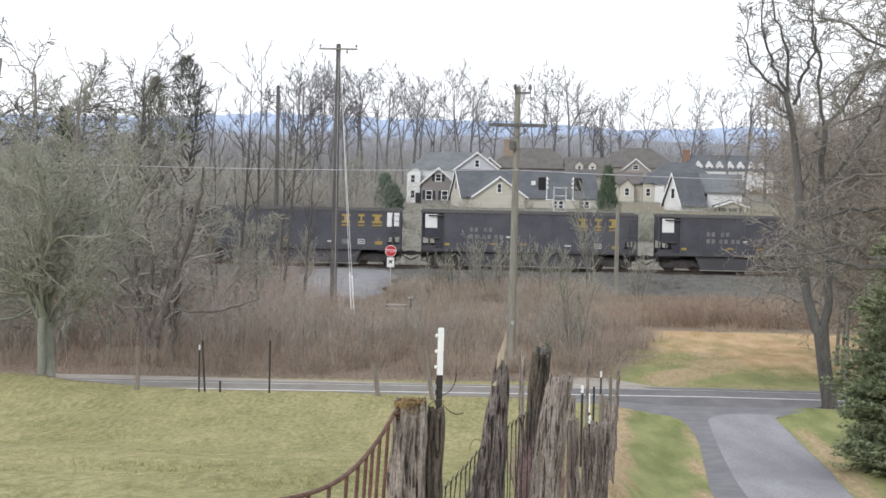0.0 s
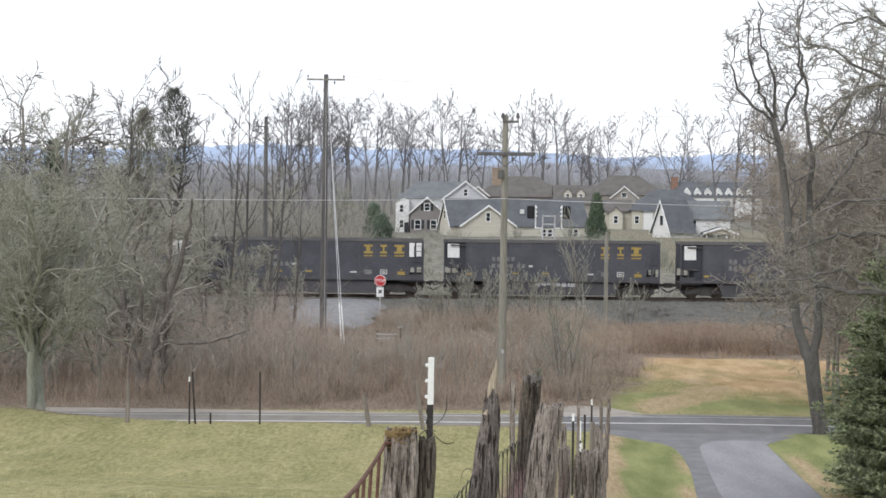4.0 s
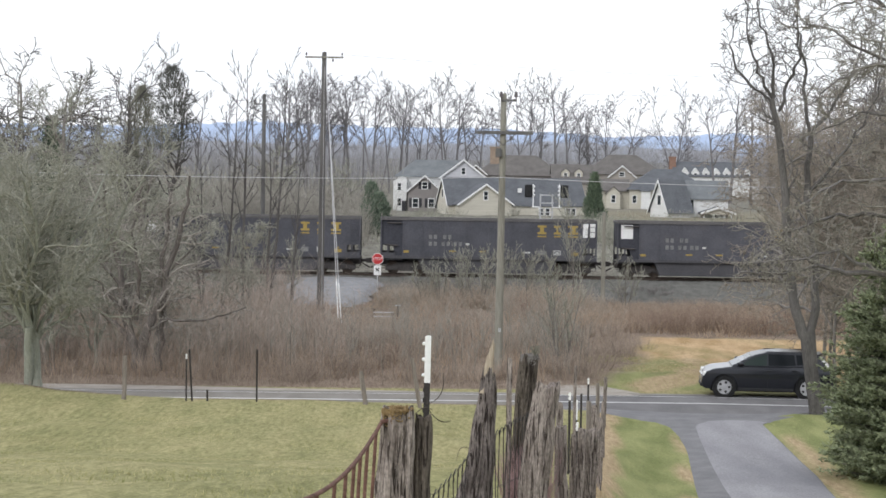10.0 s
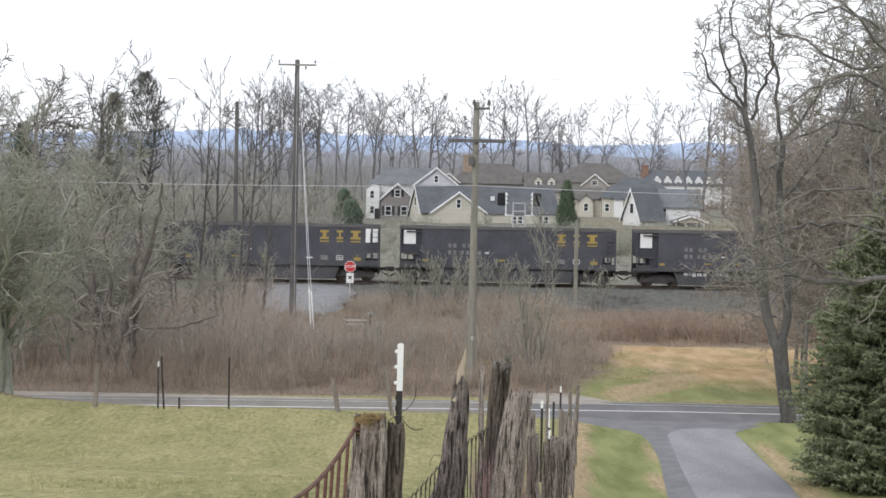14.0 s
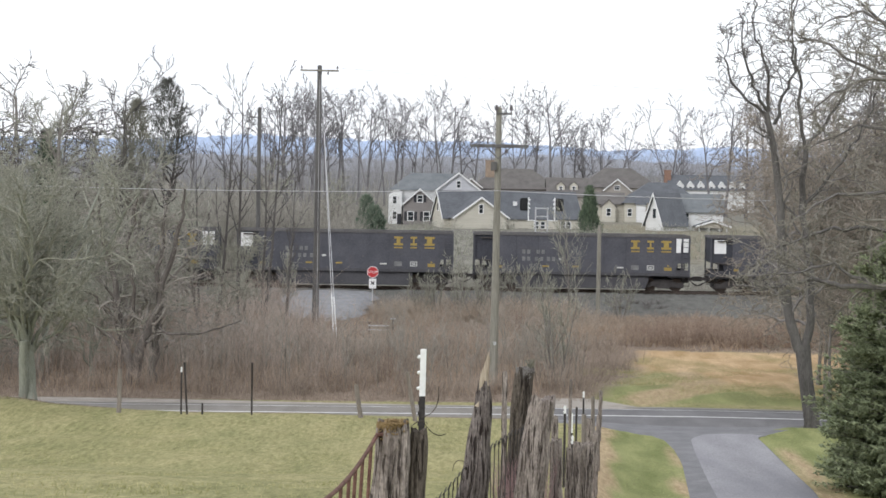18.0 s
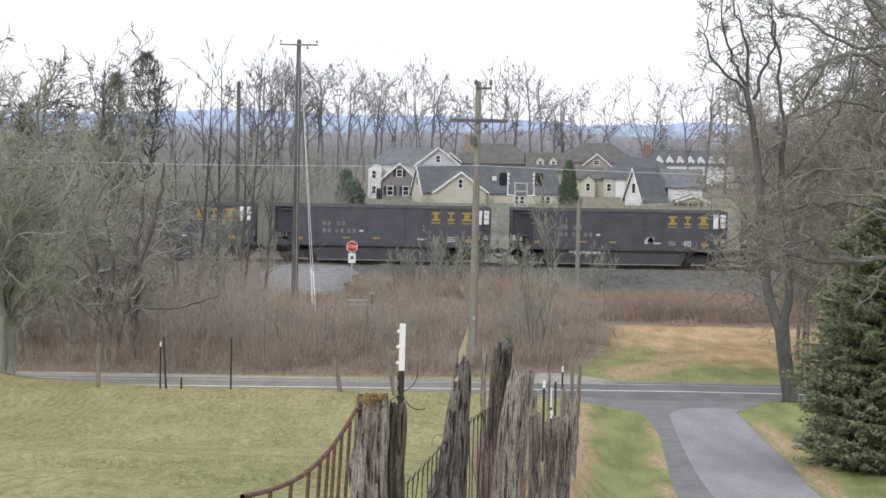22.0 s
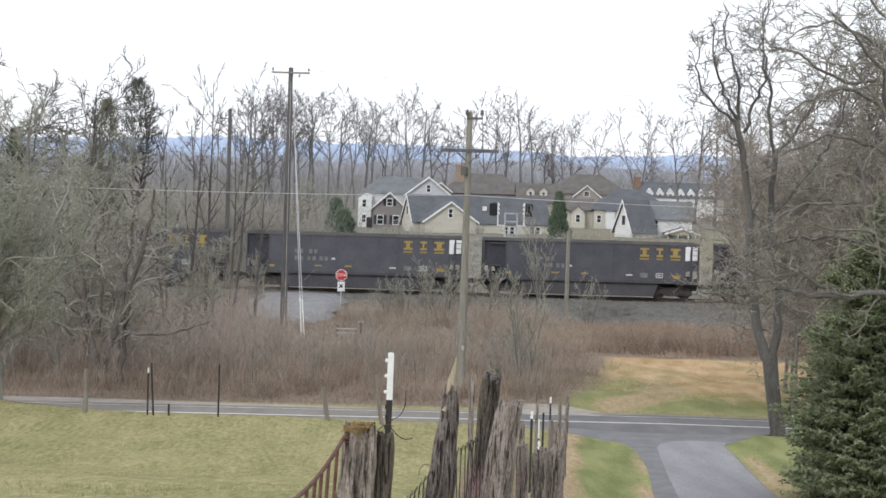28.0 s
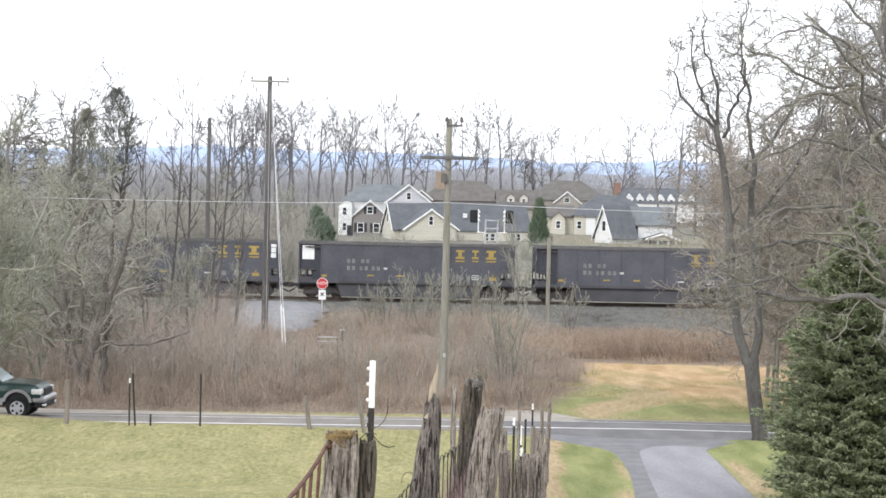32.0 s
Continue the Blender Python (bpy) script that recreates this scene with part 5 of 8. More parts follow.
# hedge on the far side of the track
b = scatter(280, -50, 50, 152.5, 166, 107)
stuff("hedge", bushes("hedge", b, rq.uniform(1.2, 2.6, len(b)), rq.uniform(0.9, 1.9, len(b)), 16, 5, 0.02, 108), M_TWIG_SHADE, "grey leafless hedge along the far side of a railway", "hedge")
# dark weeds added to stand in for the gloom under the train
b = scatter(260, -50, 50, 151.3, 152.6, 151)
stuff("weeds", bushes("weeds", b, rq.uniform(0.7, 1.25, len(b)), rq.uniform(0.4, 0.8, len(b)), 14, 4, 0.02, 152), M_TWIG_DARK, "added dark weeds that darken the view under a train", "weeds")
# woods beyond the railway
b = scatter(85, -38, -17, 152, 172, 201, lambda x, y: x < -0.123 * y)
stuff("woods", bushes("woods", b, rq.uniform(7.5, 11.5, len(b)), rq.uniform(2.6, 4.6, len(b)), 26, 9, 0.045, 202), M_TWIG_OLIVE, "dense olive-grey scrub beyond the railway", "brush")
b = scatter(70, -24, -9, 172, 196, 203, lambda x, y: x < -0.058 * y)
stuff("woods", bushes("woods", b, rq.uniform(5.5, 10.5, len(b)), rq.uniform(2.6, 4.6, len(b)), 22, 8, 0.045, 204), M_TWIG_SHADE, "dense brown-grey scrub beyond the railway", "brush")
# more weeds added to dim the pale ground seen beneath the cars
b = scatter(190, -34, 40, 151.5, 157, 205)
stuff("weeds", bushes("weeds", b, rq.uniform(0.9, 1.7, len(b)), rq.uniform(0.8, 1.5, len(b)), 16, 6, 0.022, 206), M_TWIG_SHADE, "low brown weeds added to dim the view under a train", "weeds")
b = scatter(1000, -78, -7, 158, 290, 89)
stuff("woods", bushes("woods", b, rq.uniform(2.5, 8.0, len(b)), rq.uniform(1.8, 4.4, len(b)), 13, 5, 0.033, 90), M_TWIG_SHADE, "grey leafless scrub beyond the railway", "brush")
b = scatter(60, 15.5, 22.5, 205, 235, 141)
stuff("woods", bushes("woods", b, rq.uniform(2.0, 4.0, len(b)), rq.uniform(1.2, 2.2, len(b)), 16, 6, 0.026, 142), M_TWIG_OLIVE, "rounded olive-grey scrub before a house", "brush")
b = scatter(420, -10, 78, 156, 286, 91)
stuff("woods", bushes("woods", b, rq.uniform(0.9, 2.6, len(b)), rq.uniform(0.9, 2.2, len(b)), 13, 5, 0.031, 92), M_TWIG_OLIVE, "pale leafless hedge scrub before houses", "brush")
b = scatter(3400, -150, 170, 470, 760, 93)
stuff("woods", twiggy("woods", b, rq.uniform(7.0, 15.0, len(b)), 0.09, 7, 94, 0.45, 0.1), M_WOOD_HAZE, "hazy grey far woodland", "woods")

# grass
fence_x = lambda y: np.interp(y, [8, 12, 15.5, 18, 24, 62.5], [-0.6, -0.22, 0.30, 0.85, 1.69, 4.7])
b = scatter(56000, -16, 4.6, 20, 67.2, 95, lambda x, y: (x < fence_x(y) - 0.1) & (along(x, y) < 67.0) & (np.abs(x) < 0.24 * y + 1))
stuff("pasture_grass", stems_mesh("grass", b, rq.normal(0, 0.5, (len(b), 2)), rq.uniform(0.02, 0.075, len(b)), 0.006, 1, 96, 0.3), M_GRASS, "short tufted green and straw-coloured pasture grass", "grass")
b = scatter(14000, 0, 8, 10, 68, 97, lambda x, y: (np.abs(x - fence_x(y) - 0.25) < 0.35 + 0.002 * y) & (along(x, y) < 67.0))
stuff("dry_grass", stems_mesh("grass", b, rq.normal(0, 0.35, (len(b), 2)), rq.uniform(0.03, 0.13, len(b)), 0.004, 2, 98, 0.4), M_STRAW, "dry straw-coloured grass along the fence", "grass")
b = scatter(38000, 3, 15, 30, 67.5, 109, lambda x, y: (x > fence_x(y) + 0.5) & (along(x, y) < 67.4) & ((x < np.interp(y, [2, 49.5, 58.5, 64, 65, 66, 67.5], [3.0, 6.28, 7.08, 7.1, 6.6, 4.9, 2.0])) | (x > np.interp(y, [2, 50, 57, 64.6, 65.5, 67.2], [6.6, 9.7, 10.0, 10.25, 10.7, 13.2]))))
stuff("lawn_grass", stems_mesh("grass", b, rq.normal(0, 0.5, (len(b), 2)), rq.uniform(0.02, 0.07, len(b)), 0.006, 1, 110, 0.3), M_GRASS, "short green and straw-coloured grass beside a driveway", "grass")
b = scatter(14000, 4, 34, 76, 101, 99, lambda x, y: x > 7.2 + 0.08 * (y - 80))
stuff("meadow_straw", stems_mesh("straw", b, rq.normal(0, 0.8, (len(b), 2)), rq.uniform(0.03, 0.13, len(b)), 0.010, 1, 100, 0.4), M_STRAW, "mown straw-coloured meadow stubble", "grass")
b = scatter(24000, 6, 24, 73.6, 90, 111, lambda x, y: x > 6.2)
stuff("meadow_grass", stems_mesh("grass", b, rq.normal(0, 0.6, (len(b), 2)), rq.uniform(0.03, 0.10, len(b)), 0.008, 1, 112, 0.4), M_GRASS, "thin green grass in a mown meadow", "grass")
b = scatter(16000, -26, 6, 70, 80, 101, lambda x, y: (along(x, y) > 73.6) & (along(x, y) < 77.8))
stuff("verge_grass", stems_mesh("verge", b, rq.normal(0, 0.3, (len(b), 2)), rq.uniform(0.08, 0.4, len(b)), 0.006, 2, 102, 0.4), M_BRUSH_MID, "dry brown weeds along the road verge", "grass")


def spruce(at, height, radius, seed, label):
    rs = np.random.RandomState(seed)
    boughs = Tubes()
    base, lean, tall = [], [], []
    tiers = 60
    for i in range(tiers):
        k = i / (tiers - 1)
        reach = radius * float(np.interp(k, [0, 0.25, 0.44, 0.58, 0.75, 0.88, 1.0], [0.94, 1.0, 0.95, 0.76, 0.46, 0.23, 0.03]))
        for j in range(max(6, int(30 * (1 - k) + 6))):
            a = rs.rand() * 6.283
            z = 0.1 + k * (height - 0.3) + rs.uniform(-0.2, 0.2)
            ln = reach * rs.uniform(0.66, 1.03) * (1 + 0.09 * math.sin(3 * a + z * 1.9) + 0.06 * math.sin(7 * a - z * 3.1))
            dip = rs.uniform(-0.12, 0.06) if k < 0.6 else rs.uniform(-0.05, 0.4)
            c, s = math.cos(a), math.sin(a)
            boughs.add([Vector((c * ln * q, s * ln * q, z + dip * ln * q + 0.14 * ln * q * q)) for q in (0, 0.4, 0.75, 1.0)], [0.022, 0.016, 0.01, 0.005], 3)
            m = int(14 + 20 * ln)
            q = rs.uniform(0.3, 1.0, m)
            lat = rs.uniform(-1, 1, m) * (0.06 + 0.30 * ln * (1.08 - q))
            px, py = c * ln * q - s * lat, s * ln * q + c * lat
            pz = z + dip * ln * q + 0.14 * ln * q * q - 0.25 * np.abs(lat) + rs.uniform(-0.05, 0.05, m)
            for _ in range(3):
                b2 = a + rs.normal(0, 0.8, m)
                up = rs.uniform(-0.07, 0.09, m)
                out = rs.uniform(0.06, 0.14, m)
                safe = np.where(np.abs(up) < 0.012, 0.012, up)
                base.append(np.stack([px, py, pz], 1))
                lean.append(np.stack([np.cos(b2) * out / safe, np.sin(b2) * out / safe], 1))
                tall.append(safe)
    bases, leans, heights = np.concatenate(base), np.concatenate(lean), np.concatenate(tall)
    t = thing("spruce", pose(*at, gz(*at)), label, "conifer")
    bm = bmesh.new()
    rod(bm, (0, 0, -0.2), (0, 0, height * 0.97), 0.16, 0.02, 8)
    part("trunk", bm, M_BARK_DARK, t)
    mesh_part("bough", boughs.mesh("boughs"), M_BARK_GREY, t, "dark brown boughs")
    n = len(bases)
    mesh_part("needles", stems_mesh("needles", bases, leans, heights, np.full(n, 0.036), 1, seed, 0.0), M_NEEDLE, t, "dense dark green needle sprays")
    return t


spruce((12.25, 53.6), 8.0, 2.36, 5, "dark green dense spruce beside a driveway")


def cedar(at, height, radius, seed, label, mat, blunt=False):
    rs = np.random.RandomState(seed)
    n = 1500 if blunt else 2600
    k = rs.rand(n) ** 0.8
    a = rs.rand(n) * 6.283
    r = radius * (np.sqrt(np.clip(1 - k ** 3, 0, 1)) if blunt else (1 - k) ** 0.7) * rs.uniform(0.5, 1.0, n) * (1 + (0.45 if blunt else 0.2) * np.sin(3 * a + 9 * k + seed))
    base = np.stack([r * np.cos(a), r * np.sin(a), 0.05 + k * height * 0.95], 1)
    lean = np.stack([np.cos(a), np.sin(a)], 1) * rs.uniform(0.2, 0.9, (n, 1))
    t = thing("cedar", pose(*at, gz(*at)), label, "conifer")
    bm = bmesh.new()
    rod(bm, (0, 0, -0.2), (0, 0, height * 0.9), 0.14, 0.03, 6)
    part("trunk", bm, M_BARK_DARK, t)
    mesh_part("needles", stems_mesh("needles", base, lean, rs.uniform(0.25, 0.6, n), np.full(n, 0.09), 2, seed, 0.3), mat, t)


cedar((19.4, 262), 6.3, 1.5, 1, "dark green conical cedar among houses", M_CEDAR)
cedar((-6.4, 222), 4.5, 0.95, 2, "dark green evergreen shrub beside a house", M_SHRUB, True)
cedar((-7.3, 224), 5.6, 0.8, 7, "dark green evergreen shrub beside a house", M_SHRUB, True)
cedar((-21.9, 118), 11.0, 1.5, 4, "dark narrow conifer among bare trees", M_CEDAR)

# ---- coal train ----
# car, tub and truck tones are lifted to stand in for haze before the train
M_CAR = material("car_black", (0.063, 0.064, 0.074), (0.106, 0.107, 0.122), 0.8, 12, 0.75, bump=0.1, obj_random=0.35, extra=((0.11, 0.10, 0.095), 0.5, 0.52, 0.8, 0.5))
M_CAR_TUB = material("car_tub", (0.058, 0.057, 0.062), (0.10, 0.098, 0.104), 0.8, 12, 0.85, bump=0.1)
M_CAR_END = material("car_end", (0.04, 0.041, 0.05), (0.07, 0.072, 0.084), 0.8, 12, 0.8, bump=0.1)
M_CHORD = material("car_chord", (0.08, 0.077, 0.076), (0.16, 0.152, 0.148), 1.0, 10, 0.8, bump=0.1)
M_TRUCK = material("truck_iron", (0.042, 0.038, 0.037), (0.095, 0.086, 0.082), 3, 20, 0.9, bump=0.3)
M_YELLOW = material("stencil_yellow", (0.28, 0.20, 0.055), (0.43, 0.32, 0.10), 2, 14, 0.7, bump=0)
M_STENCIL = material("stencil_white", (0.42, 0.42, 0.40), (0.66, 0.66, 0.63), 2, 14, 0.7, bump=0)
M_STENCIL_DIM = material("stencil_dim", (0.13, 0.13, 0.13), (0.24, 0.24, 0.235), 2, 14, 0.8, bump=0)
M_COAL = material("coal", (0.012, 0.012, 0.013), (0.035, 0.034, 0.034), 3, 16, 0.7, bump=1.0)
M_SCRAWL = material("scrawl_paint", (0.40, 0.40, 0.42), (0.62, 0.62, 0.63), 3, 14, 0.7, bump=0)
LEN, HALF = 14.80, 1.55
TOP, SILL = 3.89, 1.28


def car_meshes():
    k = {}
    bm = bmesh.new()
    pts = [(-LEN / 2 + 1.55, SILL), (LEN / 2 - 1.0, SILL), (LEN / 2 - 0.86, 1.98), (LEN / 2 - 0.05, 2.06), (LEN / 2 - 0.05, TOP - 0.12), (-LEN / 2 + 1.55, TOP - 0.12)]
    extrude_profile(bm, pts, -HALF, HALF)
    k["body"] = (bm, M_CAR)
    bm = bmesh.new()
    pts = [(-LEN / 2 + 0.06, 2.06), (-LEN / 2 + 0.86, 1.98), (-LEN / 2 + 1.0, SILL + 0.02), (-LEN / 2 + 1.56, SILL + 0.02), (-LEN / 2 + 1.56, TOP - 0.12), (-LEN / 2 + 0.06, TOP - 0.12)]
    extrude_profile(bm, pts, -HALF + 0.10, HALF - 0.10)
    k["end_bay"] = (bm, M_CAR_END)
    bm = bmesh.new()
    pts = [(-4.9, SILL), (4.75, SILL), (4.35, 0.2), (-4.45, 0.2)]
    extrude_profile(bm, pts, -HALF + 0.12, HALF - 0.12)
    k["tub"] = (bm, M_CAR_TUB)
    bm = bmesh.new()
    for s in (-1, 1):
        box(bm, -LEN / 2, LEN / 2, s * HALF - 0.05, s * HALF + 0.05, TOP - 0.14, TOP)
    for s in (-1, 1):
        box(bm, s * LEN / 2 - 0.06, s * LEN / 2 + 0.0, -HALF + 0.05, HALF - 0.05, TOP - 0.14, TOP - 0.004)
    k["top_chord"] = (bm, M_CHORD)
    bm = bmesh.new()
    for s in (-1, 1):
        box(bm, -LEN / 2 + 0.05, LEN / 2 - 0.08, s * HALF - 0.07, s * HALF + 0.06, SILL - 0.16, SILL + 0.03)
        for x0, x1 in ((-LEN / 2 + 0.05, -LEN / 2 + 1.0), (LEN / 2 - 1.0, LEN / 2 - 0.08)):
            box(bm, x0, x1, s * HALF - 0.06, s * HALF + 0.04, SILL + 0.031, 1.52)
            box(bm, (x0 + x1) / 2 - 0.05, (x0 + x1) / 2 + 0.05, s * HALF - 0.06, s * HALF + 0.04, 1.521, 2.0)
    k["side_sill"] = (bm, M_CAR_TUB)
    n = 0
    for s in (-1, 1):
        for x0, z0 in ((-LEN / 2, 1.1), (-LEN / 2 + 1.5, SILL - 0.1), (LEN / 2 - 0.08, 1.1)):
            bm = bmesh.new()
            box(bm, x0, x0 + 0.08, s * HALF - 0.06, s * HALF + 0.05, z0, TOP - 0.13)
            k["corner_post_%d" % n] = (bm, M_CAR)
            n += 1
    for n, x in enumerate((-4.5, -3.0, -1.5, 0.0, 1.5, 3.0, 4.5)):
        bm = bmesh.new()
        box(bm, x - 0.03, x + 0.03, -HALF - 0.024, -HALF, SILL, TOP - 0.14)
        k["rib_%d" % n] = (bm, M_CAR)
    bm = bmesh.new()
    box(bm, -LEN / 2 + 0.3, LEN / 2 - 0.3, -0.18, 0.18, 0.75, 1.14)
    for s in (-1, 1):
        box(bm, min(s * (LEN / 2 - 1.5), s * LEN / 2), max(s * (LEN / 2 - 1.5), s * LEN / 2), -HALF + 0.08, HALF - 0.08, 1.0, 1.1)
    k["underframe"] = (bm, M_CAR_TUB)
    for nm, s in (("coupler", -1), ("coupler", 1)):
        bm = bmesh.new()
        a = s * (LEN / 2 - 0.2)
        e = s * (LEN / 2 + 0.70)
        box(bm, min(a, e), max(a, e), -0.09, 0.09, 0.78, 0.98)
        box(bm, min(e - s * 0.3, e), max(e - s * 0.3, e), -0.16, 0.16, 0.72, 1.04)
        k[nm + ("_a" if s < 0 else "_b")] = (bm, M_TRUCK)
    for nm, s in (("draft_gear_a", -1), ("draft_gear_b", 1)):
        bm = bmesh.new()
        e, c = s * (LEN / 2 + 0.04), s * (LEN / 2 - 1.1)
        box(bm, min(c, e), max(c, e), -0.55, 0.55, 0.62, 0.99)
        box(bm, min(c, c + s * 0.75), max(c, c + s * 0.75), -1.05, 1.05, 0.28, 0.62)
        box(bm, min(e - s * 0.12, e), max(e - s * 0.12, e), -1.35, 1.35, 0.82, 1.1)
        rod(bm, (e, -1.2, 0.85), (e + s * 0.3, -0.5, 0.6), 0.03, None, 6)
        rod(bm, (e + s * 0.3, -0.5, 0.6), (e + s * 0.62, -0.3, 0.42), 0.05, None, 6)
        for yy in (-1.42, 1.42):
            for xx in (e - s * 0.08, e - s * 0.5):
                rod(bm, (xx, yy, 0.45), (xx, yy, 1.12), 0.02, None, 5)
            rod(bm, (e - s * 0.08, yy, 0.45), (e - s * 0.5, yy, 0.45), 0.025, None, 5)
        k[nm] = (bm, M_TRUCK)
    for side in (-1, 1):
        bm = bmesh.new()
        y = side * (HALF + 0.07)
        for z in np.arange(1.3, 3.5, 0.36):
            rod(bm, (LEN / 2 - 0.62, y, z), (LEN / 2 - 0.12, y, z), 0.018, None, 5)
        for x in (LEN / 2 - 0.62, LEN / 2 - 0.12):
            rod(bm, (x, y, 1.1), (x, y, 3.4), 0.018, None, 5)
        k["ladder_%d" % (side + 1)] = (bm, M_CAR)
    bm = bmesh.new()
    for s in (-1, 1):
        bm = bmesh.new()
        rod(bm, (-LEN / 2 + 0.45, s * (HALF + 0.06), 3.55), (-LEN / 2 + 1.42, s * (HALF + 0.06), 3.55), 0.05, None, 6)
        k["grab_rail_%d" % (s + 1)] = (bm, M_TRUCK)
        bm = bmesh.new()
        rod(bm, (-LEN / 2 + 0.3, s * (HALF + 0.0), 2.05), (-LEN / 2 + 1.2, s * (HALF + 0.0), 2.0), 0.06, None, 6)
        k["step_rail_%d" % (s + 1)] = (bm, M_TRUCK)
    bm = bmesh.new()
    rc = random.Random(5)
    vs = [[bm.verts.new((-LEN / 2 + 0.2 + i * (LEN - 0.4) / 24, -HALF + 0.03 + j * (2 * HALF - 0.06) / 6, TOP - 0.16 + 0.10 * math.sin(math.pi * j / 6) + rc.uniform(-0.03, 0.03))) for j in range(7)] for i in range(25)]
    for i in range(24):
        for j in range(6):
            bm.faces.new((vs[i][j], vs[i + 1][j], vs[i + 1][j + 1], vs[i][j + 1]))
    k["coal_load"] = (bm, M_COAL)
    # stencils on the side towards the road; the brand mark is drawn as plain notched blocks
    def slab(x0, x1, z0, z1):
        b2 = bmesh.new()
        box(b2, x0, x1, -HALF - 0.030, -HALF - 0.004, z0, z1)
        return b2
    R0 = LEN / 2
    for i, (x0, x1) in enumerate(((-4.07, -3.47), (-2.95, -2.50), (-1.99, -1.30))):
        b2 = bmesh.new()
        z0, z1 = 2.93, 3.53
        box(b2, R0 + x0, R0 + x1, -HALF - 0.028, -HALF - 0.004, z0, z0 + 0.14)
        box(b2, R0 + x0, R0 + x1, -HALF - 0.028, -HALF - 0.004, z1 - 0.14, z1)
        box(b2, R0 + x0 + 0.17, R0 + x1 - 0.17, -HALF - 0.026, -HALF - 0.004, z0 + 0.14, z1 - 0.14)
        k["brand_block_%d" % i] = (b2, M_YELLOW)
        k["underline_%d" % i] = (slab(R0 + x0, R0 + x1, 2.73, 2.82), M_YELLOW)
    for nm, x0, x1, z0, z1, mt in (("load_bar_0", -8.05, -7.6, 1.62, 1.73, M_YELLOW), ("load_bar_1", -5.02, -4.55, 1.60, 1.70, M_STENCIL), ("stencil_patch", -4.04, -3.52, 1.50, 1.82, M_STENCIL_DIM), ("yellow_mark", -1.76, -1.26, 1.48, 1.70, M_YELLOW), ("yellow_dot", -1.55, -1.45, 1.76, 1.86, M_YELLOW), ("white_mark", -8.98, -8.72, 2.10, 2.23, M_STENCIL), ("end_mark", -13.3, -12.85, 1.52, 1.68, M_YELLOW), ("load_bar_2", -10.1, -9.65, 1.62, 1.72, M_YELLOW)):
        k[nm] = (slab(R0 + x0, R0 + x1, z0, z1), mt)
    b2 = bmesh.new()
    x0, x1, z0, z1 = R0 - 2.95, R0 - 2.47, 1.50, 1.83
    for a in ((x0, x1, z0, z0 + 0.06), (x0, x1, z1 - 0.06, z1), (x0, x0 + 0.06, z0, z1), (x1 - 0.06, x1, z0, z1), (x0 + 0.12, x1 - 0.12, z0 + 0.12, z1 - 0.13)):
        box(b2, a[0], a[1], -HALF - 0.028, -HALF - 0.004, a[2], a[3])
    k["white_frame"] = (b2, M_STENCIL)
    # reporting mark: two rows of plain bars
    n = 0
    for z0, xs in ((2.50, (-11.5, -11.16, -10.52, -10.18)), (2.02, (-11.5, -11.16, -10.62, -10.28, -9.80, -9.46))):
        for x in xs:
            b2 = bmesh.new()
            box(b2, R0 + x, R0 + x + 0.22, -HALF - 0.024, -HALF - 0.004, z0, z0 + 0.28)
            k["number_bar_%d" % n] = (b2, M_STENCIL_DIM)
            n += 1
    return k


def wheel_set(bm, x):
    for s in (-1, 1):
        rod(bm, (x, s * 0.66, 0.46), (x, s * 0.80, 0.46), 0.46, 0.44, 18)
    rod(bm, (x, -1.0, 0.46), (x, 1.0, 0.46), 0.08, None, 8)


CAR_PARTS = {}
for nm, (bm, mt) in car_meshes().items():
    me2 = bpy.data.meshes.new(nm)
    bm.to_mesh(me2)
    bm.free()
    me2.materials.append(mt)
    CAR_PARTS[nm] = me2
bm = bmesh.new()
for s in (-1, 1):
    extrude_profile(bm, [(-1.25, 0.38), (-0.95, 0.62), (-0.45, 0.84), (0.45, 0.84), (0.95, 0.62), (1.25, 0.38), (1.1, 0.28), (0.75, 0.42), (0.35, 0.24), (-0.35, 0.24), (-0.75, 0.42), (-1.1, 0.28)], s * 1.02 - 0.07, s * 1.02 + 0.07)
box(bm, -0.2, 0.2, -1.0, 1.0, 0.45, 0.78)
FRAME_ME = bpy.data.meshes.new("side_frame")
bm.to_mesh(FRAME_ME)
bm.free()
FRAME_ME.materials.append(M_TRUCK)
bm = bmesh.new()
wheel_set(bm, 0.0)
WHEEL_ME = bpy.data.meshes.new("wheel_set")
bm.to_mesh(WHEEL_ME)
bm.free()
WHEEL_ME.materials.append(M_RAIL)
bm = bbox_mesh(-0.41, 0.41, -0.012, 0.012, -0.475, 0.475, 0.01)
PANEL_ME = bpy.data.meshes.new("white_panel")
bm.to_mesh(PANEL_ME)
bm.free()
PANEL_ME.materials.append(M_WHITE)
bm = bbox_mesh(-0.18, 0.18, -0.012, 0.012, -0.48, 0.48, 0.01)
SLIM_ME = bpy.data.meshes.new("white_slim_panel")
bm.to_mesh(SLIM_ME)
bm.free()
SLIM_ME.materials.append(M_WHITE)

DROP_NAME = {"coupler_a": "coupler", "coupler_b": "coupler"}
PANELS = 16.2


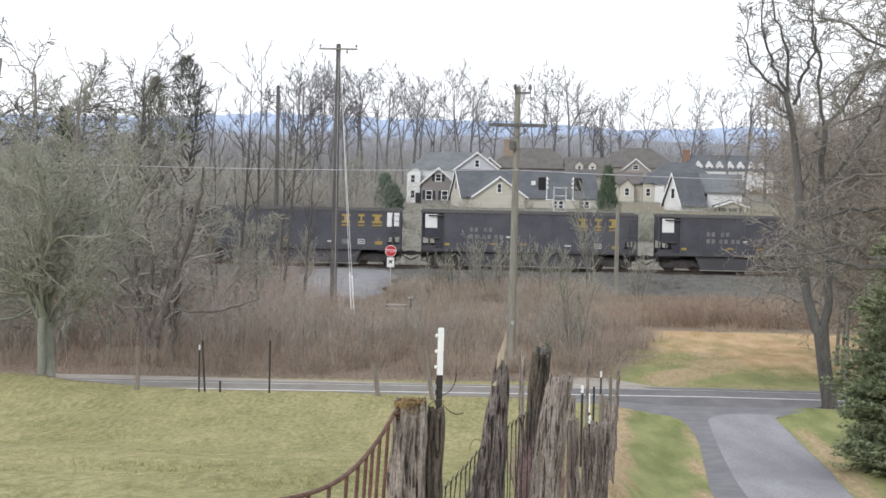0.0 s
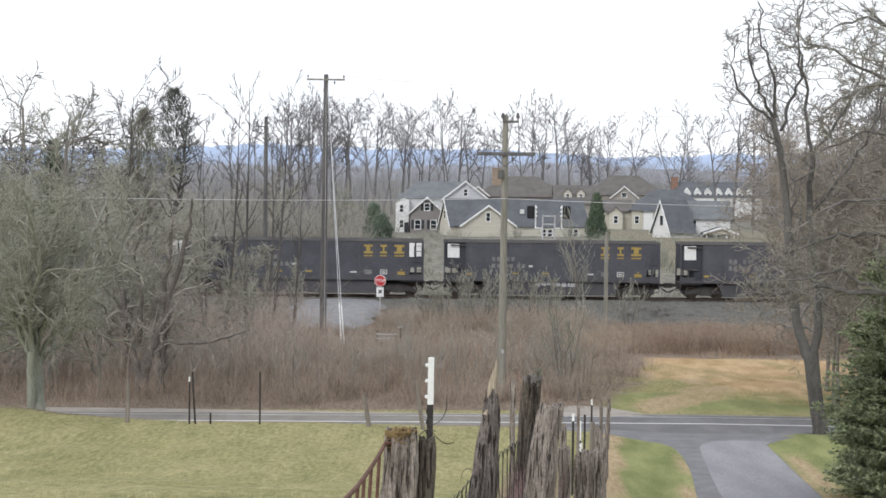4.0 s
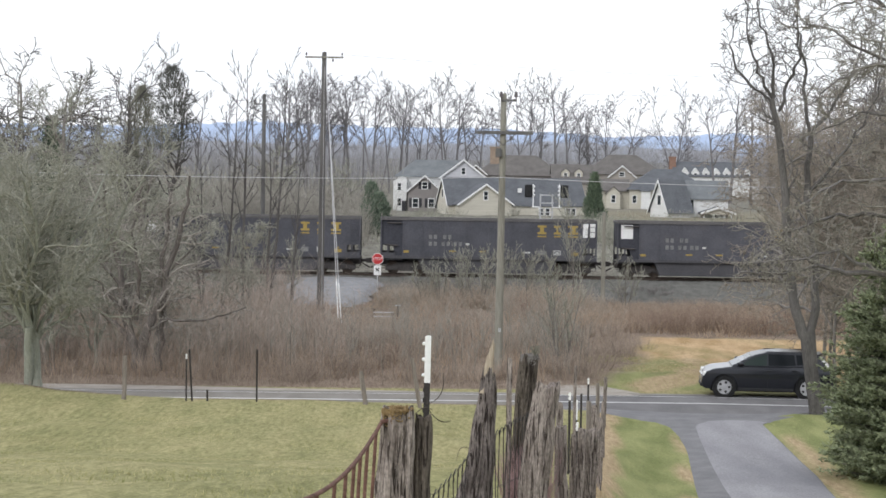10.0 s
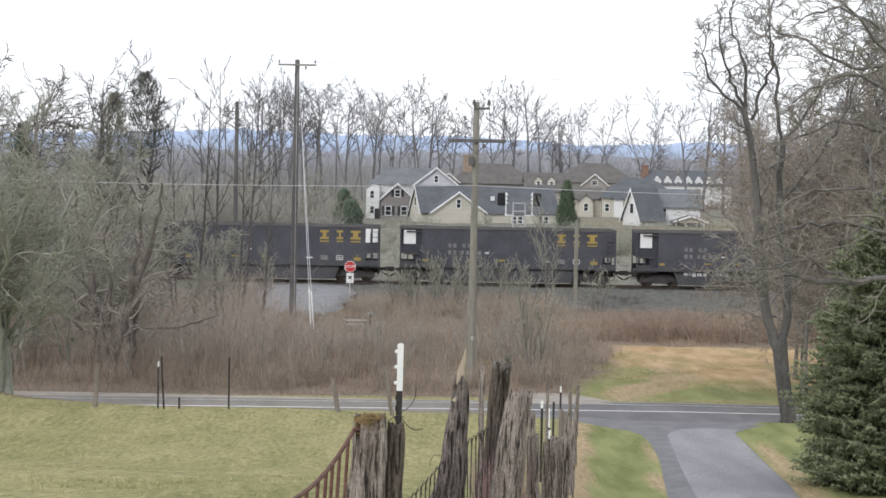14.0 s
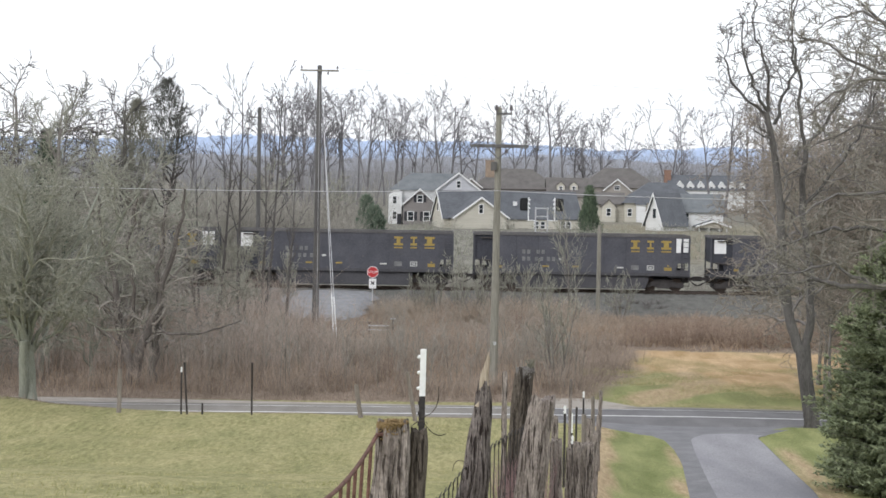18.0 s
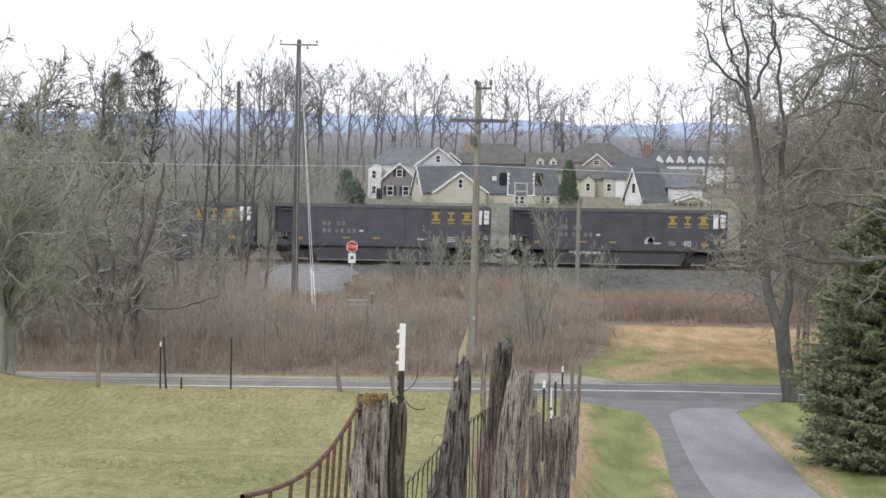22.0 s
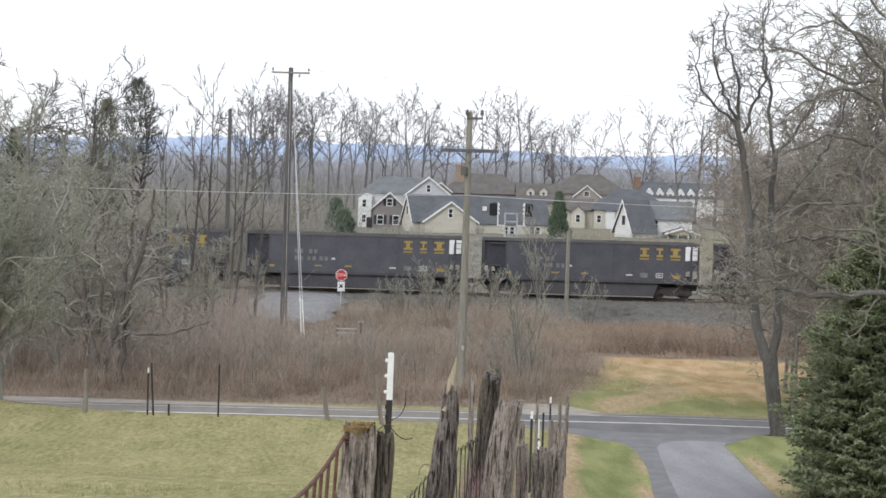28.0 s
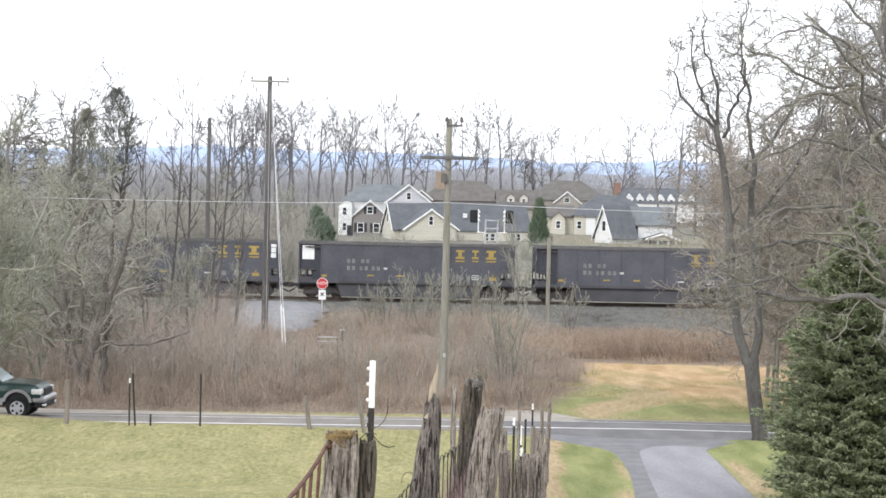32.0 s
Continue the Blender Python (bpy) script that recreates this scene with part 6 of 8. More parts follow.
def coal_car(i):
    rc = random.Random(500 + i)
    mark_left, mark_right = CAR_MARKS.get(i, (True, rc.random() < 0.6))
    t = thing("coal_car", pose(0, TRACK_Y, RAIL_Z), "black high-sided coal car with " + ("a white end panel" if mark_left else "white data plates") + ", yellow marks", "freight car", "coal train")
    for nm, me2 in CAR_PARTS.items():
        base = DROP_NAME.get(nm, nm.rstrip("0123456789").rstrip("_"))
        o = new(base, me2)
        o.parent = t
    for x in (-LEN / 2 + 1.75, LEN / 2 - 1.75):
        f = new("side_frame", FRAME_ME)
        f.parent = t
        f.matrix_basis = pose(x, 0, 0)
        for dx in (-0.89, 0.89):
            o = new("wheel_set", WHEEL_ME)
            o.parent = t
            o.matrix_basis = pose(x + dx, 0, 0)
    if mark_left:
        o = new("white_panel", PANEL_ME)
        o.parent = t
        o.matrix_basis = pose(-LEN / 2 + 0.66, -HALF + 0.085, 3.17)
        o["label"] = "white square panel"
    if mark_right:
        for x in (-0.30, -0.78):
            o = new("white_plate", SLIM_ME)
            o.parent = t
            o.matrix_basis = pose(LEN / 2 + x, -HALF - 0.02, 3.20)
            o["label"] = "white upright data plate"
    if i in SCRAWLED:
        b2 = bmesh.new()
        for a, b in SCRAWLED[i]:
            x = a
            while x < b:
                w = rc.uniform(0.14, 0.34)
                box(b2, x, x + w, -HALF + 0.094, -HALF + 0.116, 0.84 + rc.uniform(-0.08, 0.06), 1.08 + rc.uniform(-0.05, 0.02))
                x += w + rc.uniform(0.02, 0.1)
        part("scrawl", b2, M_SCRAWL, t, "illegible pale painted scrawl")
    for xc, zc in PATCHED.get(i, ()):
        b2 = bmesh.new()
        for k in range(7):
            a = rc.uniform(-25, 25)
            box(b2, -0.10, 0.10 + rc.uniform(0, 0.1), -HALF - 0.030, -HALF - 0.006, -0.16, 0.16, pose(xc + rc.uniform(-0.25, 0.25), 0, zc + rc.uniform(-0.16, 0.16), 0, a, 0))
        part("scrawl", b2, M_SCRAWL, t, "illegible pale blue-grey painted scrawl")
    return t


# cars whose end panels or scrawl differ
PLATED = (1, 4, 5, 8, 12, 14, 16, 17, 18, 19, 20, 21, 22, 23, 25, 27)
CAR_MARKS = {k: (k not in PLATED, k in PLATED) for k in range(-3, 31)}
SCRAWLED = {10: ((-4.1, -2.6), (-2.0, -1.0), (0.6, 3.4)), 24: ((1.9, 2.4),), 3: ((-1.0, 1.4),), 17: ((-3.4, -1.2),)}
PATCHED = {24: ((-2.2, 1.75), (3.4, 1.8)), 16: ((-0.7, 1.9),), 17: ((2.0, 1.8),), 3: ((-3.4, 1.45),)}
CAR_RANGE = range(-3, 31)
coal_cars = {i: coal_car(i) for i in CAR_RANGE}

# ---- road vehicles ----
def car_paint(name, tone, flake=0.0):
    m = bpy.data.materials.new(name)
    m.use_nodes = True
    t = m.node_tree
    b = t.nodes["Principled BSDF"]
    b.inputs["Roughness"].default_value = 0.28
    b.inputs["Metallic"].default_value = flake
    b.inputs["Coat Weight"].default_value = 0.6
    b.inputs["Coat Roughness"].default_value = 0.08
    n = t.nodes.new("ShaderNodeTexNoise")
    n.inputs["Scale"].default_value, n.inputs["Detail"].default_value = 2.5, 5
    mx = t.nodes.new("ShaderNodeMix")
    mx.data_type = "RGBA"
    mx.inputs[6].default_value = (*[c * 0.85 for c in tone], 1)
    mx.inputs[7].default_value = (*[c * 1.1 + 0.004 for c in tone], 1)
    t.links.new(n.outputs["Fac"], mx.inputs[0])
    t.links.new(mx.outputs[2], b.inputs["Base Color"])
    return m


M_NAVY = car_paint("dark_navy_paint", (0.010, 0.0115, 0.017), 0.2)
M_GREEN = car_paint("dark_green_paint", (0.012, 0.042, 0.036), 0.2)
M_SILVER = car_paint("silver_cladding", (0.42, 0.42, 0.42), 0.5)
M_GLASS = glass("car_glass", (0.008, 0.010, 0.012), 0.12, 0.2)
M_GLASS_PALE = glass("pale_car_glass", (0.03, 0.042, 0.038), 0.12, 0.25)
# pale base colour stands in for sky mirrored in the panes
M_GLASS_SKY = glass("sky_tinted_glass", (0.34, 0.40, 0.40), 0.06)
M_TYRE = material("tyre", (0.012, 0.012, 0.012), (0.03, 0.03, 0.03), 6, 40, 0.9)
M_RIM = material("alloy_rim", (0.45, 0.45, 0.46), (0.65, 0.65, 0.66), 6, 40, 0.35, 0.6, bump=0)
M_LAMP = material("lamp_lens", (0.62, 0.62, 0.6), (0.85, 0.85, 0.83), 5, 30, 0.15, bump=0, spec=0.7)
M_TAIL = material("tail_lens", (0.45, 0.38, 0.37), (0.75, 0.66, 0.64), 5, 30, 0.2, bump=0, spec=0.7)
M_TRIM = material("black_trim", (0.012, 0.012, 0.013), (0.03, 0.03, 0.032), 5, 30, 0.6, bump=0)
M_CHROME = material("chrome", (0.6, 0.6, 0.6), (0.8, 0.8, 0.8), 5, 30, 0.15, 0.9, bump=0)


def arch(cx, cz, r, a0, a1, n=10):
    return [(cx + r * math.cos(radians(a0 + (a1 - a0) * i / n)), cz + r * math.sin(radians(a0 + (a1 - a0) * i / n))) for i in range(n + 1)]


def shell(pts, w, taper=0.0, bevel=0.03, swell=None):
    """A car shell from its side outline; swell rounds the flanks: (height, half-width factor) pairs."""
    bm = bmesh.new()
    extrude_profile(bm, pts, -w, w, taper)
    if bevel:
        bmesh.ops.bevel(bm, geom=[e for e in bm.edges if e.is_manifold and e.calc_face_angle(0) > 0.5], offset=bevel, segments=3, affect="EDGES")
    if swell:
        for z, _ in swell:
            bmesh.ops.bisect_plane(bm, geom=bm.verts[:] + bm.edges[:] + bm.faces[:], plane_co=(0, 0, z), plane_no=(0, 0, 1))
        hs, fs = [p[0] for p in swell], [p[1] for p in swell]
        for v in bm.verts:
            v.co.y *= float(np.interp(v.co.z, hs, fs))
    for f in bm.faces:
        f.smooth = True
    for e in bm.edges:
        if e.is_manifold and e.calc_face_angle(0) > 0.6:
            e.smooth = False
    return bm


def side_glass(pts, w_low, taper, lo, hi, side, off=0.008):
    """A pane that lies on the tapering side of a cabin."""
    bm = bmesh.new()
    yy = lambda z: side * (w_low - taper * (z - lo) / (hi - lo))
    a = [bm.verts.new((x, yy(z) + side * off, z)) for x, z in pts]
    b = [bm.verts.new((x, yy(z) - side * 0.02, z)) for x, z in pts]
    bm.faces.new(a)
    bm.faces.new(b[::-1])
    for i in range(len(pts)):
        j = (i + 1) % len(pts)
        bm.faces.new((a[i], b[i], b[j], a[j]))
    bmesh.ops.recalc_face_normals(bm, faces=bm.faces[:])
    return bm


def slope_glass(p, q, w0, w1, thick=0.012):
    """A pane across the car from (x, z) p up to q, its half-widths w0 below and w1 above."""
    d = Vector((q[0] - p[0], 0, q[1] - p[1])).normalized()
    n = Vector((d.z, 0, -d.x))
    if n.z < 0:
        n = -n
    bm = bmesh.new()
    vs = []
    for o in (n * thick, -n * 0.02):
        vs.append([bm.verts.new(Vector((x, y, z)) + o) for x, y, z in ((p[0], -w0, p[1]), (p[0], w0, p[1]), (q[0], w1, q[1]), (q[0], -w1, q[1]))])
    bm.faces.new(vs[0])
    bm.faces.new(vs[1][::-1])
    for i in range(4):
        j = (i + 1) % 4
        bm.faces.new((vs[0][i], vs[1][i], vs[1][j], vs[0][j]))
    bmesh.ops.recalc_face_normals(bm, faces=bm.faces[:])
    return bm


def wheel(parent, x, y, r, width, spokes=5):
    s = 1 if y > 0 else -1
    bm = bmesh.new()
    rod(bm, (0, -width / 2, 0), (0, width / 2, 0), r, None, 28)
    bmesh.ops.bevel(bm, geom=[e for e in bm.edges if len(e.link_faces) == 2 and e.calc_face_angle(0) > 1.0], offset=0.03, segments=2, affect="EDGES")
    t = part("tyre", bm, M_TYRE, parent, smooth=False)
    t.matrix_basis = pose(x, y, r)
    bm = bmesh.new()
    rod(bm, (0, s * (width / 2 - 0.01), 0), (0, s * (width / 2 + 0.008), 0), r * 0.68, r * 0.66, 24)
    part("rim", bm, M_RIM, t)
    bm = bmesh.new()
    for i in range(spokes):
        a = 6.283 * (i + 0.5) / spokes
        c = Vector((math.cos(a) * r * 0.46, s * (width / 2 + 0.012), math.sin(a) * r * 0.46))
        rod(bm, c - Vector((0, s * 0.01, 0)), c + Vector((0, s * 0.004, 0)), r * 0.13, None, 8)
    part("rim_opening", bm, M_TRIM, t)


def crossover():
    t = thing("crossover_car", pose(0, 0, 0), "dark navy crossover car driving along the road", "car")
    r = 0.365
    pts = [(-2.22, 0.45), (-2.32, 0.66), (-2.30, 0.98), (-2.18, 1.12), (0.95, 1.10), (1.25, 1.06), (1.80, 0.99), (2.08, 0.88), (2.20, 0.66), (2.22, 0.48), (2.12, 0.30), (1.87, 0.30)] + arch(1.43, 0.37, 0.43, 0, 180)[1:-1] + [(0.98, 0.28), (-0.95, 0.28)] + arch(-1.40, 0.37, 0.43, 0, 180)[1:-1] + [(-1.86, 0.34)]
    flank = [(0.30, 0.955), (0.42, 0.985), (0.55, 1.0), (0.70, 1.012), (0.84, 1.008), (0.96, 0.985), (1.06, 0.955), (1.12, 0.93)]
    part("body", shell(pts, 0.95, 0.0, 0.03, flank), M_NAVY, t)
    lo, hi = 1.08, 1.60
    pts = [(-2.20, 1.08), (-2.06, 1.30), (-1.86, 1.50), (-1.62, 1.555), (-1.1, 1.59), (-0.5, 1.60), (0.0, 1.575), (0.40, 1.48), (0.80, 1.30), (1.20, 1.08)]
    part("cabin", shell(pts, 0.90, 0.20), M_NAVY, t)
    part("roof_rail", bbox_mesh(-1.55, 0.0, -0.60, -0.57, 1.575, 1.60, 0.006), M_NAVY, t)
    part("roof_rail", bbox_mesh(-1.55, 0.0, 0.57, 0.60, 1.575, 1.60, 0.006), M_NAVY, t)
    for s in (-1, 1):
        part("front_window", side_glass([(-0.02, 1.13), (0.92, 1.13), (0.50, 1.36), (0.12, 1.48), (-0.02, 1.51)], 0.90, 0.20, lo, hi, s), M_GLASS_PALE, t)
        part("rear_window", side_glass([(-1.00, 1.15), (-0.07, 1.13), (-0.07, 1.52), (-0.95, 1.51)], 0.90, 0.20, lo, hi, s), M_GLASS, t)
        part("quarter_window", side_glass([(-1.74, 1.25), (-1.05, 1.16), (-1.01, 1.51), (-1.58, 1.47)], 0.90, 0.20, lo, hi, s), M_GLASS, t)
        part("headlamp", bbox_mesh(1.86, 2.17, s * 0.60, s * 0.93, 0.72, 0.89, 0.03), M_LAMP, t, "clear headlamp")
        part("fog_lamp", bbox_mesh(2.08, 2.225, s * 0.62, s * 0.84, 0.47, 0.56, 0.02), M_CHROME, t)
        part("tail_lamp", bbox_mesh(-2.305, -2.09, s * 0.72, s * 0.935, 0.93, 1.11, 0.05), M_TAIL, t, "pale red tail lamp")
        part("pillar_strip", side_glass([(-2.17, 1.12), (-2.07, 1.12), (-1.80, 1.44), (-1.86, 1.48), (-2.04, 1.31)], 0.90, 0.20, lo, hi, s, 0.012), M_LAMP, t, "pale slanted strip on the rear pillar")
        part("mirror", bbox_mesh(0.78, 0.98, s * 0.93, s * 1.08, 1.11, 1.25, 0.05), M_NAVY, t)
        part("door_handle", bbox_mesh(-0.18, 0.04, s * 0.94, s * 0.965, 0.93, 0.97, 0.008), M_NAVY, t)
        part("door_handle", bbox_mesh(-1.08, -0.86, s * 0.94, s * 0.965, 0.95, 0.99, 0.008), M_NAVY, t)
        part("sill_trim", bbox_mesh(-0.93, 0.96, s * 0.89, s * 0.935, 0.25, 0.35, 0.01), M_TRIM, t)
        for x in (0.95, -0.05, -1.05):
            part("door_seam", bbox_mesh(x - 0.006, x + 0.006, s * 0.90, s * 0.962, 0.40, 0.92), M_TRIM, t)
    part("windscreen", slope_glass((1.16, 1.10), (0.50, 1.435), 0.82, 0.72), M_GLASS_PALE, t)
    part("rear_screen", slope_glass((-2.14, 1.17), (-1.92, 1.44), 0.78, 0.70), M_GLASS_SKY, t, "rear window with a sky reflection put into its pale tint")
    part("spoiler", bbox_mesh(-1.98, -1.76, -0.62, 0.62, 1.495, 1.53, 0.015), M_NAVY, t)
    part("rear_bumper", bbox_mesh(-2.37, -2.10, -0.88, 0.88, 0.42, 0.66, 0.05), M_NAVY, t)
    part("tailgate_trim", bbox_mesh(-2.34, -2.26, -0.55, 0.55, 0.84, 0.90, 0.01), M_CHROME, t)
    part("grille", bbox_mesh(2.10, 2.225, -0.52, 0.52, 0.58, 0.78, 0.02), M_CHROME, t)
    part("lower_grille", bbox_mesh(2.14, 2.235, -0.60, 0.60, 0.34, 0.46, 0.02), M_TRIM, t)
    part("underbody", bbox_mesh(-1.9, 1.9, -0.7, 0.7, 0.2, 0.42, 0.03), M_TRIM, t)
    for x in (1.43, -1.40):
        for s in (-1, 1):
            wheel(t, x, s * 0.82, r, 0.24)
            bm = bmesh.new()
            rod(bm, (x, s * 0.60, 0.37), (x, s * 0.86, 0.37), 0.42, None, 20)
            part("wheel_well", bm, M_TRIM, t)
    return t


def pickup():
    t = thing("pickup_truck", pose(0, 0, 0), "dark green pickup truck with silver lower trim", "pickup truck")
    r = 0.37
    pts = [(-2.35, 0.62), (-2.38, 0.98), (-2.36, 1.10), (0.80, 1.14), (1.20, 1.155), (1.75, 1.13), (2.08, 1.08), (2.26, 1.00), (2.33, 0.88), (2.34, 0.62), (1.97, 0.60)] + arch(1.52, 0.40, 0.46, 24, 156)[1:-1] + [(1.02, 0.60), (-0.98, 0.60)] + arch(-1.42, 0.40, 0.46, 24, 156)[1:-1] + [(-1.90, 0.60)]
    flank = [(0.60, 0.99), (0.72, 1.01), (0.86, 1.012), (0.98, 0.985), (1.06, 0.94), (1.12, 0.90), (1.155, 0.84)]
    part("body", shell(pts, 0.89, 0.0, 0.03, flank), M_GREEN, t)
    for s in (-1, 1):
        part("cladding", bbox_mesh(-0.93, 1.02, s * 0.84, s * 0.905, 0.36, 0.605, 0.02), M_SILVER, t, "silver lower cladding")
        for cx in (1.52, -1.42):
            bm = bmesh.new()
            ring = arch(cx, 0.40, 0.53, 10, 170) + arch(cx, 0.40, 0.43, 170, 10)
            extrude_profile(bm, ring, min(s * 0.84, s * 0.93), max(s * 0.84, s * 0.93))
            part("wheel_arch", bm, M_SILVER, t, "silver wheel arch moulding")
    lo, hi = 1.08, 1.70
    pts = [(-0.85, 1.08), (-0.72, 1.62), (-0.5, 1.69), (0.15, 1.69), (0.40, 1.60), (1.02, 1.08)]
    part("cab", shell(pts, 0.86, 0.17), M_GREEN, t)
    for s in (-1, 1):
        part("side_window", side_glass([(-0.02, 1.13), (0.82, 1.13), (0.34, 1.56), (0.10, 1.61), (-0.02, 1.61)], 0.86, 0.17, lo, hi, s), M_GLASS, t)
        part("rear_side_window", side_glass([(-0.70, 1.14), (-0.12, 1.13), (-0.12, 1.61), (-0.60, 1.59)], 0.86, 0.17, lo, hi, s), M_GLASS, t)
        part("headlamp", bbox_mesh(1.98, 2.365, s * 0.56, s * 0.925, 0.74, 0.95, 0.05), M_LAMP, t, "clear headlamp")
        part("tail_lamp", bbox_mesh(-2.395, -2.25, s * 0.72, s * 0.875, 0.70, 1.04, 0.02), M_TAIL, t)
        part("mirror", bbox_mesh(0.66, 0.84, s * 0.90, s * 1.08, 1.14, 1.30, 0.04), M_TRIM, t)
        part("bed_rail", bbox_mesh(-2.34, -0.90, s * 0.76, s * 0.87, 1.10, 1.14, 0.01), M_TRIM, t)
    part("windscreen", slope_glass((0.98, 1.15), (0.44, 1.575), 0.76, 0.68), M_GLASS_SKY, t)
    part("bumper", bbox_mesh(2.0, 2.50, -0.90, 0.90, 0.48, 0.69, 0.07), M_SILVER, t, "silver front bumper")
    part("bumper_inset", bbox_mesh(2.1, 2.47, -0.80, 0.80, 0.30, 0.49, 0.03), M_TRIM, t)
    for s in (-1, 1):
        part("fog_lamp", bbox_mesh(2.36, 2.485, s * 0.60, s * 0.81, 0.35, 0.44, 0.02), M_LAMP, t)
    part("rear_bumper", bbox_mesh(-2.50, -2.30, -0.84, 0.84, 0.46, 0.64, 0.04), M_SILVER, t)
    part("grille", bbox_mesh(2.30, 2.41, -0.55, 0.55, 0.72, 0.93, 0.02), M_TRIM, t)
    part("underbody", bbox_mesh(-2.2, 2.1, -0.6, 0.6, 0.28, 0.62, 0.03), M_TRIM, t)
    for o in t.children:
        o.matrix_basis = pose(0, 0, 0.1) @ o.matrix_basis
    for x in (1.52, -1.42):
        for s in (-1, 1):
            wheel(t, x, s * 0.76, r, 0.25, 6)
            bm = bmesh.new()
            rod(bm, (x, s * 0.55, 0.5), (x, s * 0.80, 0.5), 0.44, None, 20)
            part("wheel_well", bm, M_TRIM, t)
    return t


suv = crossover()
truck = pickup()

# ---- houses beyond the railway ----
def siding(name, a, b):
    return material(name, a, b, 0.6, 9, 0.85, bump=0.15, stretch=(0.4, 0.4, 6.0))


M_SIDE_WHITE = siding("white_siding", (0.62, 0.62, 0.60), (0.80, 0.80, 0.78))
M_SIDE_GREY = siding("light_grey_siding", (0.46, 0.46, 0.48), (0.60, 0.60, 0.62))
M_SIDE_TAUPE = siding("taupe_siding", (0.20, 0.185, 0.175), (0.30, 0.275, 0.26))
M_SIDE_CREAM = siding("cream_siding", (0.45, 0.425, 0.355), (0.60, 0.57, 0.485))
M_SIDE_BROWN = siding("tan_siding", (0.28, 0.255, 0.225), (0.40, 0.37, 0.33))
M_SHINGLE = material("dark_shingle", (0.085, 0.090, 0.098), (0.145, 0.152, 0.163), 0.8, 7, 0.95, bump=0.4)
M_SHINGLE_GREY = material("grey_shingle", (0.125, 0.135, 0.14), (0.20, 0.213, 0.218), 0.8, 7, 0.95, bump=0.4)
M_SHINGLE_BROWN = material("brown_shingle", (0.105, 0.097, 0.09), (0.175, 0.163, 0.152), 0.8, 7, 0.95, bump=0.4)
M_BRICK_TAN = material("tan_chimney_brick", (0.23, 0.175, 0.13), (0.37, 0.29, 0.22), 3, 12, 0.95, bump=0.4)
M_BRICK = material("chimney_brick", (0.19, 0.115, 0.085), (0.32, 0.20, 0.15), 3, 12, 0.95, bump=0.4)
M_PANE = glass("house_pane", (0.03, 0.035, 0.04), 0.08)
M_SHUTTER = material("dark_shutter", (0.03, 0.03, 0.035), (0.06, 0.06, 0.065), 3, 20, 0.8)


def gable_block(parent, x0, x1, y0, y1, z0, eave, ridge, along_x, wall_mat, roof_mat, over=0.35, roof=True):
    """Walls with gables, and two roof slabs, as parts of a house."""
    bm = bmesh.new()
    if along_x:
        ym = (y0 + y1) / 2
        pts = [(y0, z0), (y1, z0), (y1, eave), (ym, ridge), (y0, eave)]
        a = [bm.verts.new((x0, p, z)) for p, z in pts]
        b = [bm.verts.new((x1, p, z)) for p, z in pts]
    else:
        xm = (x0 + x1) / 2
        pts = [(x0, z0), (x1, z0), (x1, eave), (xm, ridge), (x0, eave)]
        a = [bm.verts.new((p, y0, z)) for p, z in pts]
        b = [bm.verts.new((p, y1, z)) for p, z in pts]
    bm.faces.new(a)
    bm.faces.new(b[::-1])
    for i in range(5):
        j = (i + 1) % 5
        bm.faces.new((a[i], b[i], b[j], a[j]))
    bmesh.ops.recalc_face_normals(bm, faces=bm.faces[:])
    w = part("wall", bm, wall_mat, parent)
    if not roof:
        return w
    for s in (0, 1):
        bm = bmesh.new()
        th = 0.14
        if along_x:
            ym, hw = (y0 + y1) / 2, (y1 - y0) / 2
            sg = -1 if s == 0 else 1
            dz = (ridge - eave) / hw * over
            prof = [(ym, ridge + 0.02), (ym + sg * (hw + over), eave - dz + 0.02), (ym + sg * (hw + over), eave - dz + 0.02 + th), (ym, ridge + 0.02 + th)]
            lo = [bm.verts.new((x0 - over, p, z)) for p, z in prof]
            hi = [bm.verts.new((x1 + over, p, z)) for p, z in prof]
        else:
            xm, hw = (x0 + x1) / 2, (x1 - x0) / 2
            sg = -1 if s == 0 else 1
            dz = (ridge - eave) / hw * over
            prof = [(xm, ridge + 0.02), (xm + sg * (hw + over), eave - dz + 0.02), (xm + sg * (hw + over), eave - dz + 0.02 + th), (xm, ridge + 0.02 + th)]
            lo = [bm.verts.new((p, y0 - over, z)) for p, z in prof]
            hi = [bm.verts.new((p, y1 + 0.0, z)) for p, z in prof]
        bm.faces.new(lo)
        bm.faces.new(hi[::-1])
        for i in range(4):
            j = (i + 1) % 4
            bm.faces.new((lo[i], hi[i], hi[j], lo[j]))
        bmesh.ops.recalc_face_normals(bm, faces=bm.faces[:])
        part("roof", bm, roof_mat, parent)
    return w


def rake(parent, xm, y, ridge, eave, hw, over=0.35, w=0.26):
    """White boards along a gable that faces the road."""
    for sg in (-1, 1):
        bm = bmesh.new()
        dz = (ridge - eave) / hw * over
        a, b = (xm, ridge + 0.17), (xm + sg * (hw + over), eave - dz + 0.17)
        pts = [a, b, (b[0], b[1] - w), (a[0], a[1] - w)]
        extrude_profile(bm, pts, y - over - 0.05, y - over + 0.01)
        part("gable_board", bm, M_WHITE, parent)


